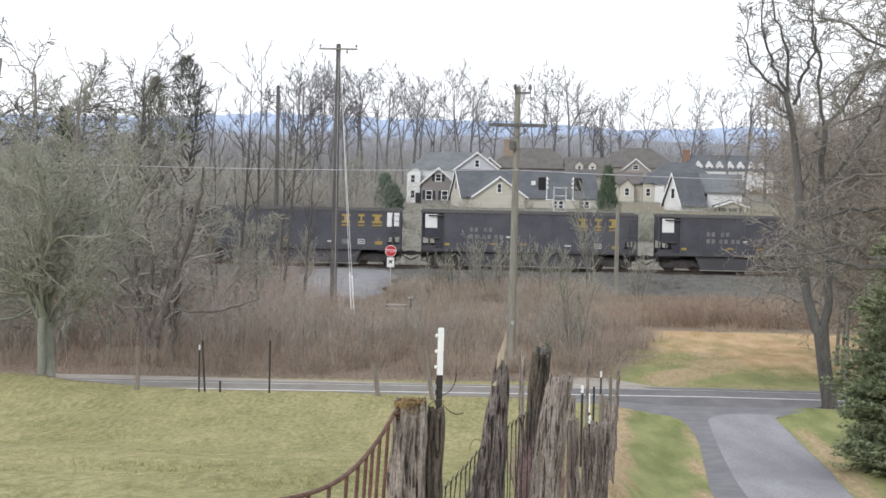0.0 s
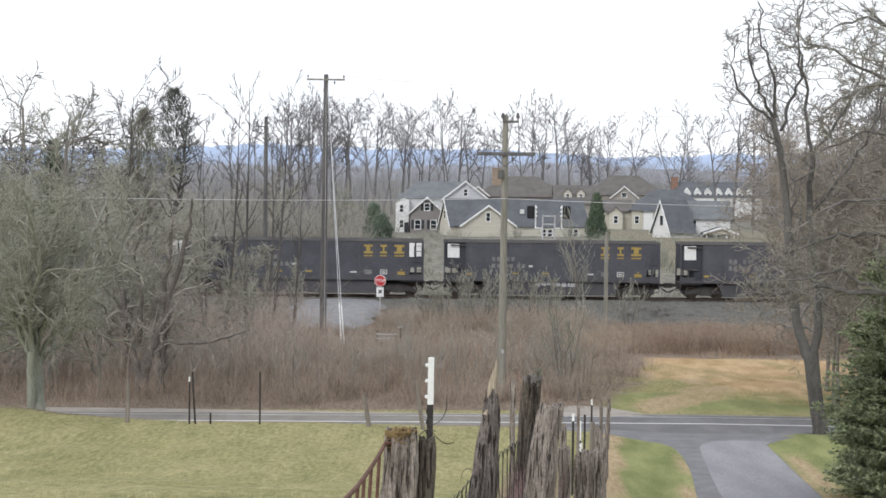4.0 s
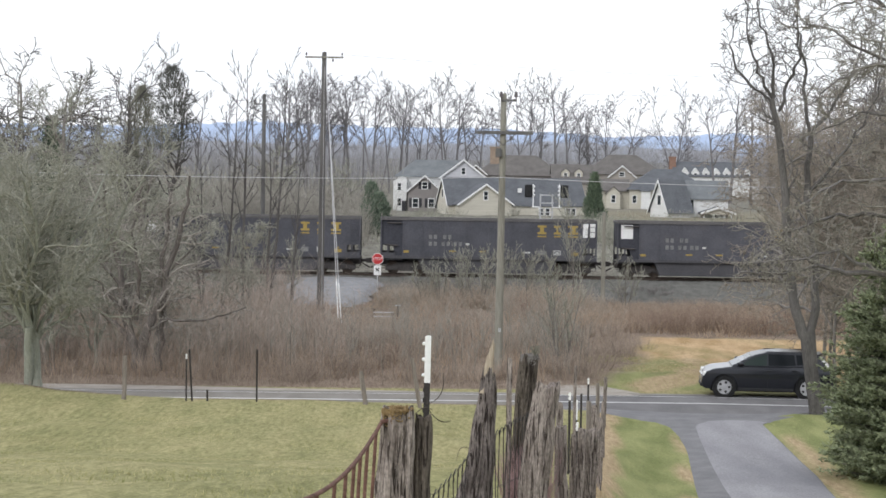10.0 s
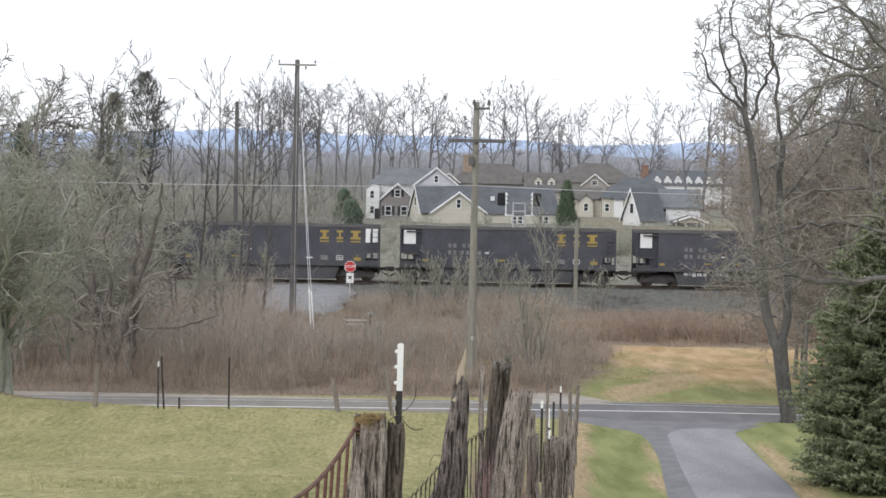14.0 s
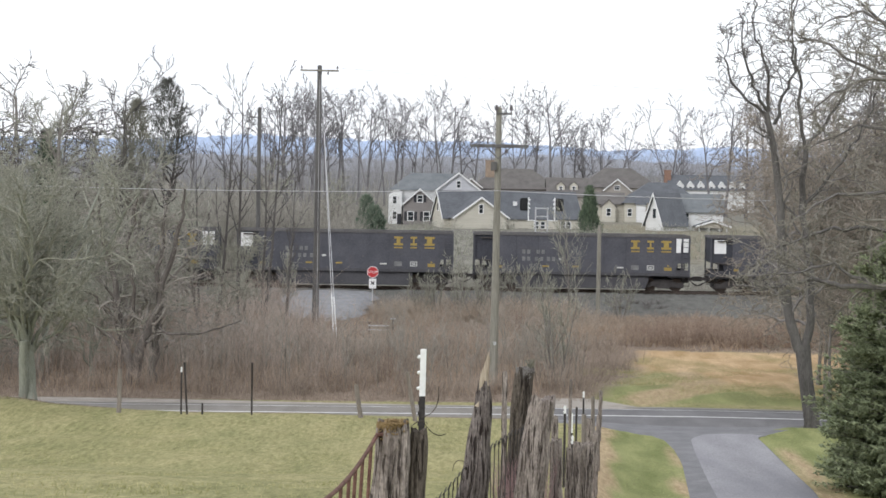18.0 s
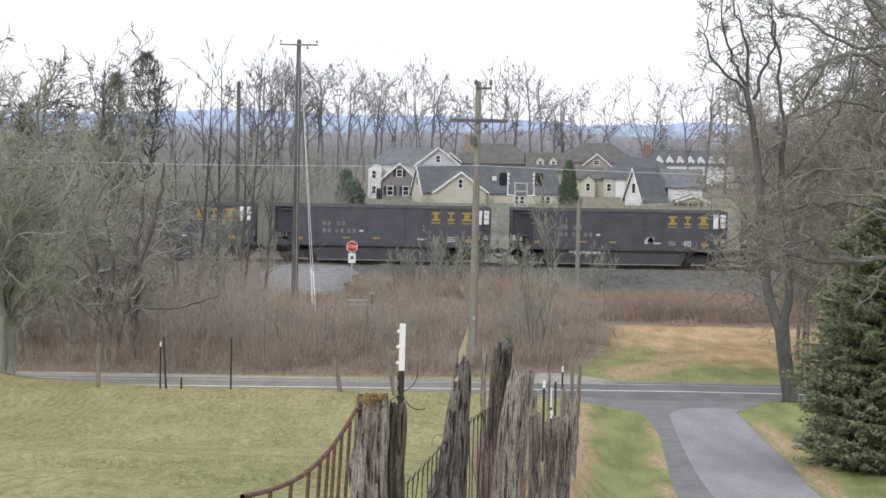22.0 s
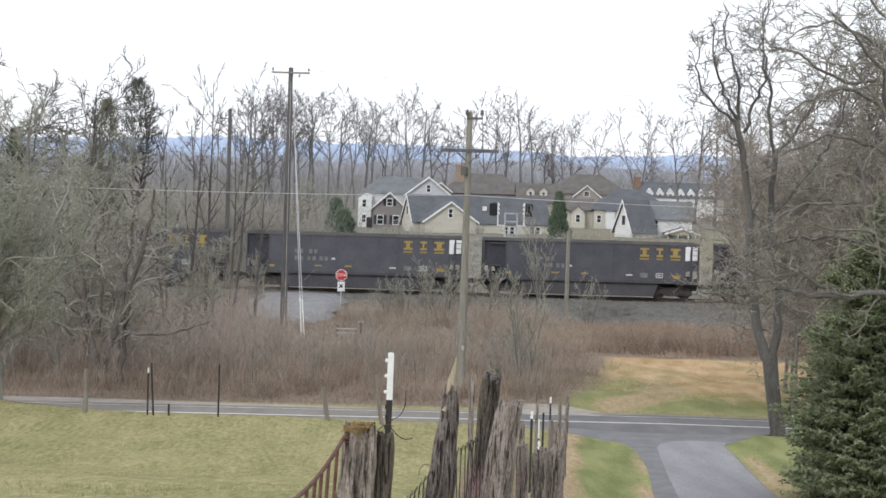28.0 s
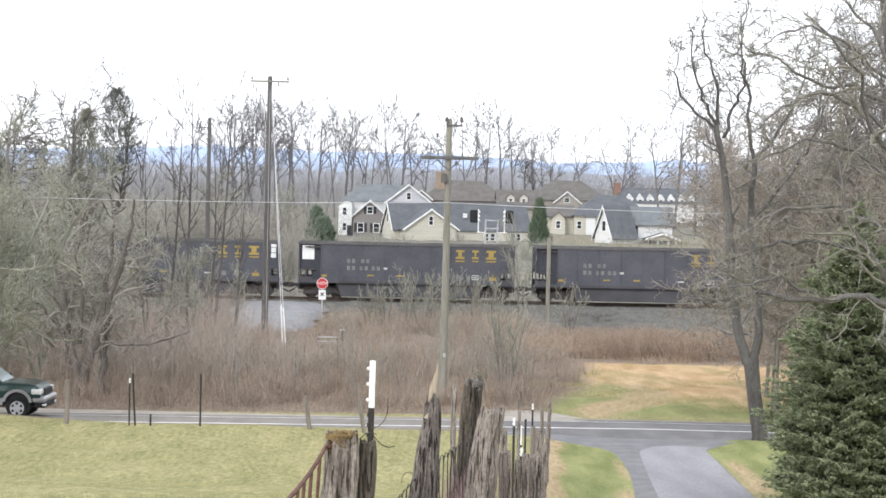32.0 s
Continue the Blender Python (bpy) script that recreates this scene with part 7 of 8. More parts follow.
def house_window(parent, x, z, y, w=0.95, h=1.45, shutters=False, rot=None):
    f = bmesh.new()
    t = 0.10
    for a in ((x - w / 2 - t, x + w / 2 + t, z + h / 2, z + h / 2 + t), (x - w / 2 - t, x + w / 2 + t, z - h / 2 - t, z - h / 2), (x - w / 2 - t, x - w / 2, z - h / 2, z + h / 2), (x + w / 2, x + w / 2 + t, z - h / 2, z + h / 2), (x - w / 2, x + w / 2, z - 0.03, z + 0.03)):
        box(f, a[0], a[1], y - 0.07, y + 0.02, a[2], a[3])
    fr = part("window", f, M_WHITE, parent)
    part("pane", bbox_mesh(x - w / 2, x + w / 2, y - 0.03, y + 0.01, z - h / 2, z + h / 2), M_PANE, fr)
    if shutters:
        for s in (-1, 1):
            c = x + s * (w / 2 + t + 0.24)
            part("shutter", bbox_mesh(c - 0.2, c + 0.2, y - 0.06, y + 0.02, z - h / 2 - 0.05, z + h / 2 + 0.05), M_SHUTTER, fr)


def side_window(parent, y, z, x, w=0.9, h=1.4):
    fr = part("window", bbox_mesh(x - 0.06, x + 0.02, y - w / 2 - 0.1, y + w / 2 + 0.1, z - h / 2 - 0.1, z + h / 2 + 0.1), M_WHITE, parent)
    part("pane", bbox_mesh(x - 0.08, x + 0.01, y - w / 2, y + w / 2, z - h / 2, z + h / 2), M_PANE, fr)


def hip_roof(parent, x0, x1, y0, y1, eave, ridge, inset, mat, over=0.4):
    bm = bmesh.new()
    ym = (y0 + y1) / 2
    lo = [bm.verts.new(p) for p in ((x0 - over, y0 - over, eave), (x1 + over, y0 - over, eave), (x1 + over, y1 + over, eave), (x0 - over, y1 + over, eave))]
    a, b = bm.verts.new((x0 + inset, ym, ridge)), bm.verts.new((x1 - inset, ym, ridge))
    bm.faces.new((lo[0], lo[1], b, a))
    bm.faces.new((lo[1], lo[2], b))
    bm.faces.new((lo[2], lo[3], a, b))
    bm.faces.new((lo[3], lo[0], a))
    bm.faces.new(lo[::-1])
    bmesh.ops.recalc_face_normals(bm, faces=bm.faces[:])
    part("roof", bm, mat, parent)


def house(x, y, label, rz=0):
    return thing("house", pose(x, y, gz(x, y) - 0.05, 0, 0, rz), label, "house", "houses beyond the railway")


# two-storey house with grey gables
h = house(-1.0, 300, "two-storey house with white and taupe siding, grey roof")
part("wall", bbox_mesh(-5.0, 1.3, 1.0, 9.0, 0, 4.95), M_SIDE_WHITE, h)
hip_roof(h, -5.2, 7.0, 1.0, 9.0, 4.95, 7.4, 2.6, M_SHINGLE_GREY)
gable_block(h, 1.2, 7.6, 0.2, 9.0, 0, 4.95, 7.42, False, M_SIDE_GREY, M_SHINGLE_GREY)
rake(h, 4.4, 0.2, 7.42, 4.95, 3.2)
gable_block(h, -3.5, 1.3, -2.2, 2.0, 0, 2.95, 5.1, False, M_SIDE_TAUPE, M_SHINGLE_GREY)
rake(h, -1.1, -2.2, 5.1, 2.95, 2.4)
house_window(h, 4.4, 5.85, 0.2, 0.5, 0.9)
house_window(h, -1.1, 3.75, -2.2, 0.7, 0.9, True)
house_window(h, -2.4, 1.25, -2.2, 0.75, 1.2, True)
house_window(h, -0.15, 1.25, -2.2, 0.75, 1.2, True)
bm = bmesh.new()
extrude_profile(bm, [(-5.6, 0.0), (-3.7, 0.0), (-3.7, 4.7), (-4.4, 5.0), (-5.6, 4.3)], -0.6, 1.1)
part("wall", bm, M_SIDE_WHITE, h)
house_window(h, -4.75, 3.5, -0.6, 0.5, 1.0)
house_window(h, -4.75, 1.3, -0.6, 0.5, 1.0)
part("door", bbox_mesh(-4.35, -3.75, -0.68, -0.58, 0.0, 1.5), M_SHUTTER, h)
# low house with a long dark roof and a cream front gable
h = house(1.61, 283, "low cream house with a long dark shingle roof", 12)
gable_block(h, 0.3, 19.8, 3.0, 10.5, 0, 1.45, 5.0, True, M_SIDE_CREAM, M_SHINGLE, 0.22)
gable_block(h, 1.2, 8.5, 0.2, 5.0, 0, 1.65, 4.25, False, M_SIDE_CREAM, M_SHINGLE)
rake(h, 4.85, 0.2, 4.25, 1.65, 3.65)
house_window(h, 4.85, 2.75, 0.2, 0.5, 1.1)
side_window(h, 6.75, 2.9, 0.3, 0.7, 1.1)
for sg in (-1, 1):
    bm = bmesh.new()
    v = [(6.75, 5.18), (6.75 + sg * 3.97, 1.42), (6.75 + sg * 3.97, 1.12), (6.75, 4.80)]
    lo, hi = [bm.verts.new((0.02, p, z)) for p, z in v], [bm.verts.new((0.07, p, z)) for p, z in v]
    bm.faces.new(lo)
    bm.faces.new(hi[::-1])
    for i in range(4):
        bm.faces.new((lo[i], hi[i], hi[(i + 1) % 4], lo[(i + 1) % 4]))
    bmesh.ops.recalc_face_normals(bm, faces=bm.faces[:])
    part("gable_board", bm, M_WHITE, h)
for x in (13.4, 14.3, 17.2, 18.0):
    house_window(h, x, 0.55, 3.0, 0.55, 0.9)
for x in (10.6, 12.2):
    part("skylight", bbox_mesh(x - 0.3, x + 0.3, 4.1, 4.2, 3.15, 3.75), M_LAMP, h)
# white house with steep gables
h = house(30.0, 289, "white house with a steep dark roof and porch")
gable_block(h, -1.6, 2.0, 0.0, 5.0, 0, 1.1, 5.1, True, M_SIDE_WHITE, M_SHINGLE)
h.matrix_basis = pose(33.0, 288, gz(30, 289) - 0.05, 0, 0, 24)
side_window(h, 2.5, 2.4, -1.6, 0.8, 1.3)
for sg in (-1, 1):
    bm = bmesh.new()
    a, b = (2.5, 5.28), (2.5 + sg * 2.85, 0.72)
    v = [(a[0], a[1]), (b[0], b[1]), (b[0], b[1] - 0.3), (a[0], a[1] - 0.4)]
    lo = [bm.verts.new((-2.0, p, z)) for p, z in v]
    hi = [bm.verts.new((-1.94, p, z)) for p, z in v]
    bm.faces.new(lo)
    bm.faces.new(hi[::-1])
    for i in range(4):
        bm.faces.new((lo[i], hi[i], hi[(i + 1) % 4], lo[(i + 1) % 4]))
    bmesh.ops.recalc_face_normals(bm, faces=bm.faces[:])
    part("gable_board", bm, M_WHITE, h)
h2 = house(37.0, 291, "white two-storey house with a grey roof and columned porch")
gable_block(h2, -3.4, 3.2, 0.0, 6.0, 0, 2.75, 5.0, True, M_SIDE_WHITE, M_SHINGLE_GREY)
house_window(h2, -1.9, 1.9, 0.0, 0.6, 1.1)
for x in (-2.6, -2.1, 0.0, 1.4):
    house_window(h2, x, 0.1, 0.0, 0.4, 0.9)
gable_block(h2, -0.6, 3.6, -2.6, 0.0, 0.55, 0.75, 1.45, False, M_SIDE_CREAM, M_SHINGLE)
rake(h2, 1.5, -2.6, 1.45, 0.75, 2.1)
for x in (-0.4, 1.0, 2.4, 3.4):
    bm = bmesh.new()
    rod(bm, (x, -2.4, 0), (x, -2.4, 0.6), 0.1, None, 10)
    part("column", bm, M_WHITE, h2)
# house behind with a hipped grey roof and a lower wing
h = house(33.0, 330, "cream house with a hipped dark grey roof and lower wing")
part("wall", bbox_mesh(-3.0, 9.3, 0, 9, 0, 3.1), M_SIDE_CREAM, h)
hip_roof(h, -3.0, 9.3, 0, 9, 3.1, 6.4, 4.1, M_SHINGLE)
part("wall", bbox_mesh(-1.2, 0.2, -1.2, 0.0, 0, 2.9), M_SIDE_WHITE, h)
hip_roof(h, -1.2, 0.2, -1.2, 0.4, 2.9, 3.9, 0.6, M_SHINGLE, 0.25)
gable_block(h, -7.4, -3.0, 1.5, 8.0, 0, 2.9, 4.5, True, M_SIDE_CREAM, M_SHINGLE_BROWN)
gable_block(h, -6.6, -4.4, 0.3, 3.0, 0, 2.5, 3.5, False, M_SIDE_CREAM, M_SHINGLE_BROWN, 0.2)
for x, y in ((-5.5, 0.3), (-2.2, 0.0), (1.6, 0.0), (3.4, 0.0)):
    house_window(h, x, 1.6, y, 0.6, 1.1)
# brown house farther back
h = house(31.6, 385, "brown house with a hipped roof and small front gable")
bm = bmesh.new()
box(bm, -4.8, 9.7, 0, 10, 0, 5.0)
part("wall", bm, M_SIDE_BROWN, h)
hip_roof(h, -4.8, 9.7, 0, 10, 5.0, 8.6, 4.7, M_SHINGLE_BROWN)
gable_block(h, -0.5, 4.2, -1.5, 3.0, 0, 4.6, 6.5, False, M_SIDE_BROWN, M_SHINGLE_BROWN)
rake(h, 1.85, -1.5, 6.5, 4.6, 2.35)
house_window(h, 1.8, 5.0, -1.5, 0.9, 0.7)
# brown-roofed house with a broad brick chimney
h = house(13.0, 372, "dark brown-roofed house with a broad brick chimney")
bm = bmesh.new()
box(bm, -6.5, 9, 0, 10, 0, 4.6)
part("wall", bm, M_SIDE_TAUPE, h)
hip_roof(h, -6.5, 9, 0, 10, 4.6, 8.2, 4.6, M_SHINGLE_BROWN)
ch = part("chimney", bbox_mesh(-4.0, -2.4, 2.6, 3.8, 0, 9.5, 0.02), M_BRICK_TAN, h)
part("chimney_cap", bbox_mesh(-4.1, -2.3, 2.5, 3.9, 9.5, 9.65), M_BRICK_TAN, ch)
gable_block(h, -8.3, -4.9, -1.4, 6, 0, 4.9, 6.3, False, M_SIDE_TAUPE, M_SHINGLE_BROWN)
rake(h, -6.6, -1.4, 6.3, 4.9, 1.7)
# dormered small house between
h = house(23.3, 366, "brown-roofed house with two pale dormers")
gable_block(h, -3.4, 3.4, 0, 8, 0, 3.6, 6.6, True, M_SIDE_BROWN, M_SHINGLE_BROWN)
for x in (-1.2, 1.1):
    gable_block(h, x - 0.7, x + 0.7, 1.2, 4, 4.2, 5.4, 6.0, False, M_SIDE_CREAM, M_SHINGLE_BROWN, 0.12)
    house_window(h, x, 4.8, 1.2, 0.5, 0.8)
# row of town houses with white dormers
h = house(55.3, 420, "long dark-roofed town house row with white dormers")
gable_block(h, -8.0, 9.0, 0, 9, 0, 4.6, 7.3, True, M_SIDE_WHITE, M_SHINGLE)
ch = part("chimney", bbox_mesh(-8.9, -7.6, 2.6, 4.2, 0, 8.2, 0.02), M_BRICK, h)
part("chimney_cap", bbox_mesh(-9.0, -7.5, 2.5, 4.3, 8.2, 8.4), M_BRICK, ch)
for x in (-6.0, -3.9, -1.8, 0.3, 2.4, 4.5, 6.6):
    gable_block(h, x - 0.7, x + 0.7, 0.2, 3.4, 4.2, 5.2, 6.1, False, M_SIDE_WHITE, M_SIDE_WHITE, 0.1)
    house_window(h, x, 4.7, 0.2, 0.5, 0.8)

# ---- utility poles ----
def insulator(parent, x, z, y=0.0, s=1.0):
    bm = bmesh.new()
    rod(bm, (x, y, z), (x, y, z + 0.10 * s), 0.018 * s, None, 6)
    rod(bm, (x, y, z + 0.08 * s), (x, y, z + 0.17 * s), 0.065 * s, 0.05 * s, 10)
    rod(bm, (x, y, z + 0.17 * s), (x, y, z + 0.24 * s), 0.045 * s, 0.035 * s, 10)
    part("insulator", bm, M_INSUL, parent)


def wood_pole(parent, height, r0, r1, lean, mat, name="pole"):
    bm = bmesh.new()
    n = 9
    pts = [Vector((lean * height * (i / n), 0, -0.4 + (height + 0.4) * i / n)) for i in range(n + 1)]
    t = Tubes()
    t.add(pts, [r0 + (r1 - r0) * i / n for i in range(n + 1)], 14)
    bm.free()
    o = mesh_part(name, t.mesh(name), mat, parent)
    bm = bmesh.new()
    rod(bm, (lean * height, 0, height - 0.02), (lean * height, 0, height + 0.03), r1 * 1.0, r1 * 0.6, 12)
    part("pole_cap", bm, mat, parent)
    return o


# tall pole by the railway
p = thing("utility_pole", pose(-6.82, 121, gz(-6.82, 121)), "tall weathered wooden utility pole with one crossarm", "utility pole")
g0 = gz(-6.82, 121)
H = 13.965 - g0
wood_pole(p, H, 0.21, 0.13, 0.004, M_POLE_DARK)
lx = 0.004 * H
part("crossarm", bbox_mesh(lx - 1.1, lx + 1.1, -0.20, -0.11, H - 0.33, H - 0.23, 0.012), M_POLE, p)
for x in (-1.03, 1.03):
    insulator(p, lx + x, H - 0.23, -0.155, 0.92)
insulator(p, lx + 0.5, H - 0.57, -0.155, 0.92)
bm = bmesh.new()
rod(bm, (lx + 0.02, -0.16, H - 0.8), (0.10, -0.235, 0.2), 0.014, None, 6)
part("conduit", bm, M_CABLE, p, "pale cable running down the pole")
for i, (x, y) in enumerate(((-5.25, 110.5), (-4.88, 106.0))):
    a, b = Vector((lx + 0.1, -0.1, H - 0.5 - 0.5 * i)), Vector((x + 6.82, y - 121, gz(x, y) - 0.1 - g0))
    bm = bmesh.new()
    rod(bm, a, b, 0.018, None, 5)
    part("guy_wire", bm, M_CABLE, p)
    bm = bmesh.new()
    rod(bm, b.lerp(a, 0.015), b.lerp(a, 0.15), 0.036, None, 6)
    part("guy_guard", bm, M_WHITE, p, "white plastic guy guard")
# shorter pole behind it, half hidden by trees
p = thing("utility_pole", pose(-12.75, 151, gz(-12.75, 151)), "dark weathered utility pole among bare trees", "utility pole")
H2 = 12.3 - gz(-12.75, 151)
wood_pole(p, H2, 0.17, 0.13, 0.002, M_POLE_DARK)
part("crossarm", bbox_mesh(-0.75, 0.1, -0.2, -0.12, H2 - 0.75, H2 - 0.67, 0.012), M_POLE_DARK, p)
insulator(p, -0.68, H2 - 0.67, -0.16)
# pole across the road
gp = gz(2.345, 79.5)
p = thing("utility_pole", pose(2.345, 79.5, gp), "weathered wooden utility pole with a crossarm and fittings", "utility pole")
H3 = 10.55 - gp
wood_pole(p, H3, 0.165, 0.11, 0.004, M_POLE)
lx = 0.004 * H3
part("crossarm", bbox_mesh(lx - 1.08, lx + 1.14, -0.22, -0.11, 9.03 - gp, 9.16 - gp, 0.01), M_POLE_DARK, p)
for x in (-1.0, -0.42, 0.5, 1.06):
    insulator(p, lx + x, 9.16 - gp, -0.155, 0.6)
bm = bmesh.new()
rod(bm, (lx - 0.5, -0.16, 9.08 - gp), (lx, -0.14, 8.62 - gp), 0.02, None, 6)
rod(bm, (lx + 0.5, -0.16, 9.08 - gp), (lx, -0.14, 8.62 - gp), 0.02, None, 6)
part("arm_brace", bm, M_WIRE, p)
part("top_bracket", bbox_mesh(lx - 0.12, lx + 0.5, -0.16, -0.08, 10.28 - gp, 10.36 - gp, 0.01), M_POLE_DARK, p)
for x in (-0.1, 0.46):
    insulator(p, lx + x, 10.34 - gp, -0.12, 1.3)
insulator(p, lx + 0.28, 8.75 - gp, -0.15, 0.9)
part("junction_box", bbox_mesh(lx - 0.28, lx - 0.05, -0.24, -0.06, 8.16 - gp, 8.5 - gp, 0.02), M_POLE_DARK, p, "brown box on the pole")
part("tag", bbox_mesh(-0.02, 0.08, -0.172, -0.15, 1.52 - gp, 1.66 - gp, 0.004), M_CABLE, p, "small pale tag nailed to the pole")
# slim pole by the track
p = thing("utility_pole", pose(10.75, 136, gz(10.75, 136)), "slim bare wooden pole beside the railway", "utility pole")
wood_pole(p, 4.6 - gz(10.75, 136), 0.15, 0.12, 0.0, M_POLE)


def wire(name, a, b, sag, r, mat, label):
    t = Tubes()
    pts = [Vector(a).lerp(Vector(b), i / 14) - Vector((0, 0, sag * 4 * (i / 14) * (1 - i / 14))) for i in range(15)]
    t.add(pts, [r] * 15, 5)
    return tagged(mesh_part(name, t.mesh(name), mat), label, "cable", "overhead cables")


wire("overhead_cable", (2.345, 79.35, 7.40), (-26, 83.5, 7.55), 0.25, 0.012, M_CABLE, "pale overhead telephone cable")
wire("overhead_cable", (2.345, 79.35, 7.40), (30, 76.0, 7.5), 0.25, 0.012, M_CABLE, "pale overhead telephone cable")
wire("overhead_cable", (2.85, 79.35, 10.62), (40, 77, 11.3), 0.3, 0.006, M_CABLE, "thin pale overhead power wire")
wire("overhead_cable", (3.4, 79.35, 9.3), (40, 76.5, 10.0), 0.3, 0.006, M_CABLE, "thin pale overhead power wire")
wire("overhead_cable", (-5.7, 120.85, 13.85), (60, 126, 14.1), 1.1, 0.008, M_CABLE, "thin pale overhead power wire")

# ---- signs and signals ----
M_RED = material("sign_red", (0.42, 0.035, 0.04), (0.58, 0.06, 0.06), 4, 30, 0.5, bump=0)
M_BLACK = material("sign_black", (0.015, 0.015, 0.015), (0.03, 0.03, 0.03), 4, 30, 0.7, bump=0)
s = thing("stop_sign", pose(-4.02, 138, gz(-4.02, 138)), "red octagonal stop sign above a white crossing sign", "road sign")
gs = gz(-4.02, 138)
bm = bmesh.new()
rod(bm, (0, 0.05, -0.2), (0, 0.05, 1.61 - gs), 0.035, None, 8)
part("post", bm, M_CABLE, s)


def octagon(r, y0, y1, z):
    bm = bmesh.new()
    pts = [(r * math.cos(radians(22.5 + 45 * i)), z + r * math.sin(radians(22.5 + 45 * i))) for i in range(8)]
    extrude_profile(bm, pts, y0, y1)
    return bm


ZS = 1.22 - gs
part("border", octagon(0.40, -0.004, 0.008, ZS), M_WHITE, s)
part("face", octagon(0.365, -0.012, -0.005, ZS), M_RED, s)
cu = bpy.data.curves.new("stop_text", "FONT")
cu.body, cu.size, cu.align_x, cu.align_y, cu.extrude = "STOP", 0.27, "CENTER", "CENTER", 0.003
tx = new("lettering", cu)
tx.parent = s
tx.matrix_basis = pose(0, -0.017, ZS, 90, 0, 0)
cu.materials.append(M_WHITE)
part("lower_plate", bbox_mesh(-0.24, 0.24, -0.006, 0.008, ZS - 1.08, ZS - 0.43, 0.003), M_WHITE, s)
bm = bmesh.new()
for a in (-45, 45):
    box(bm, -0.15, 0.15, -0.016, -0.008, -0.035, 0.035, pose(0, 0, ZS - 0.72, 0, a, 0))
part("cross_mark", bm, M_BLACK, s, "black cross on the plate")

# low marker frame in the brush by the ramp
s = thing("marker_post", pose(-2.1, 110.5, gz(-2.1, 110.5)), "short dark marker post beside pale low rails in brush", "marker post")
for x, h in ((-1.25, 0.6), (-0.25, 0.45), (0.0, 0.78)):
    part("post", bbox_mesh(x - 0.045, x + 0.045, -0.05, 0.05, -0.5, h, 0.01), M_POST_DARK, s)
part("post_cap", bbox_mesh(-0.16, 0.14, -0.07, 0.07, 0.781, 0.84, 0.01), M_CABLE, s, "pale cap plate")
for z in (0.22, 0.44):
    part("rail", bbox_mesh(-1.3, -0.2, -0.08, -0.051, z - 0.04, z + 0.03, 0.008), M_CABLE, s, "pale weathered rail")

# railway signal with two heads on a bracket mast
s = thing("railway_signal", pose(7.7, 150.5, gz(7.7, 150.5)), "railway signal with two black heads on a white bracket mast", "railway signal")
g = gz(7.7, 150.5)
for x in (-0.42, 0.44):
    part("mast", bbox_mesh(x - 0.05, x + 0.05, -0.05, 0.05, -0.1, 5.45 - g, 0.01), M_CABLE, s)
for z in (3.6, 4.1, 4.75, 5.33):
    part("mast_brace", bbox_mesh(-0.45, 0.55, -0.05, 0.05, z - g, z + 0.08 - g, 0.01), M_CABLE, s)
for x0, x1 in ((-1.0, -0.42), (0.44, 1.15)):
    part("bracket_arm", bbox_mesh(x0, x1, -0.08, 0.08, 4.46 - g, 4.54 - g, 0.01), M_WHITE, s)
for x, sg in ((-1.28, 1), (1.29, -1)):
    hd = part("signal_head", bbox_mesh(x - 0.28, x + 0.28, -0.05, 0.05, 5.18 - g, 6.1 - g, 0.08), M_BLACK, s, "black signal target")
    part("head_post", bbox_mesh(min(x + sg * 0.30, x + sg * 0.38), max(x + sg * 0.30, x + sg * 0.38), 0.0, 0.08, 4.46 - g, 6.15 - g, 0.01), M_WHITE, hd)
    for z in (5.36, 5.66, 5.96):
        bm = bmesh.new()
        rod(bm, (x + sg * 0.30, -0.02, z - g), (x + sg * 0.44, -0.06, z - g + 0.02), 0.06, 0.08, 10)
        part("lamp_hood", bm, M_WHITE, hd)

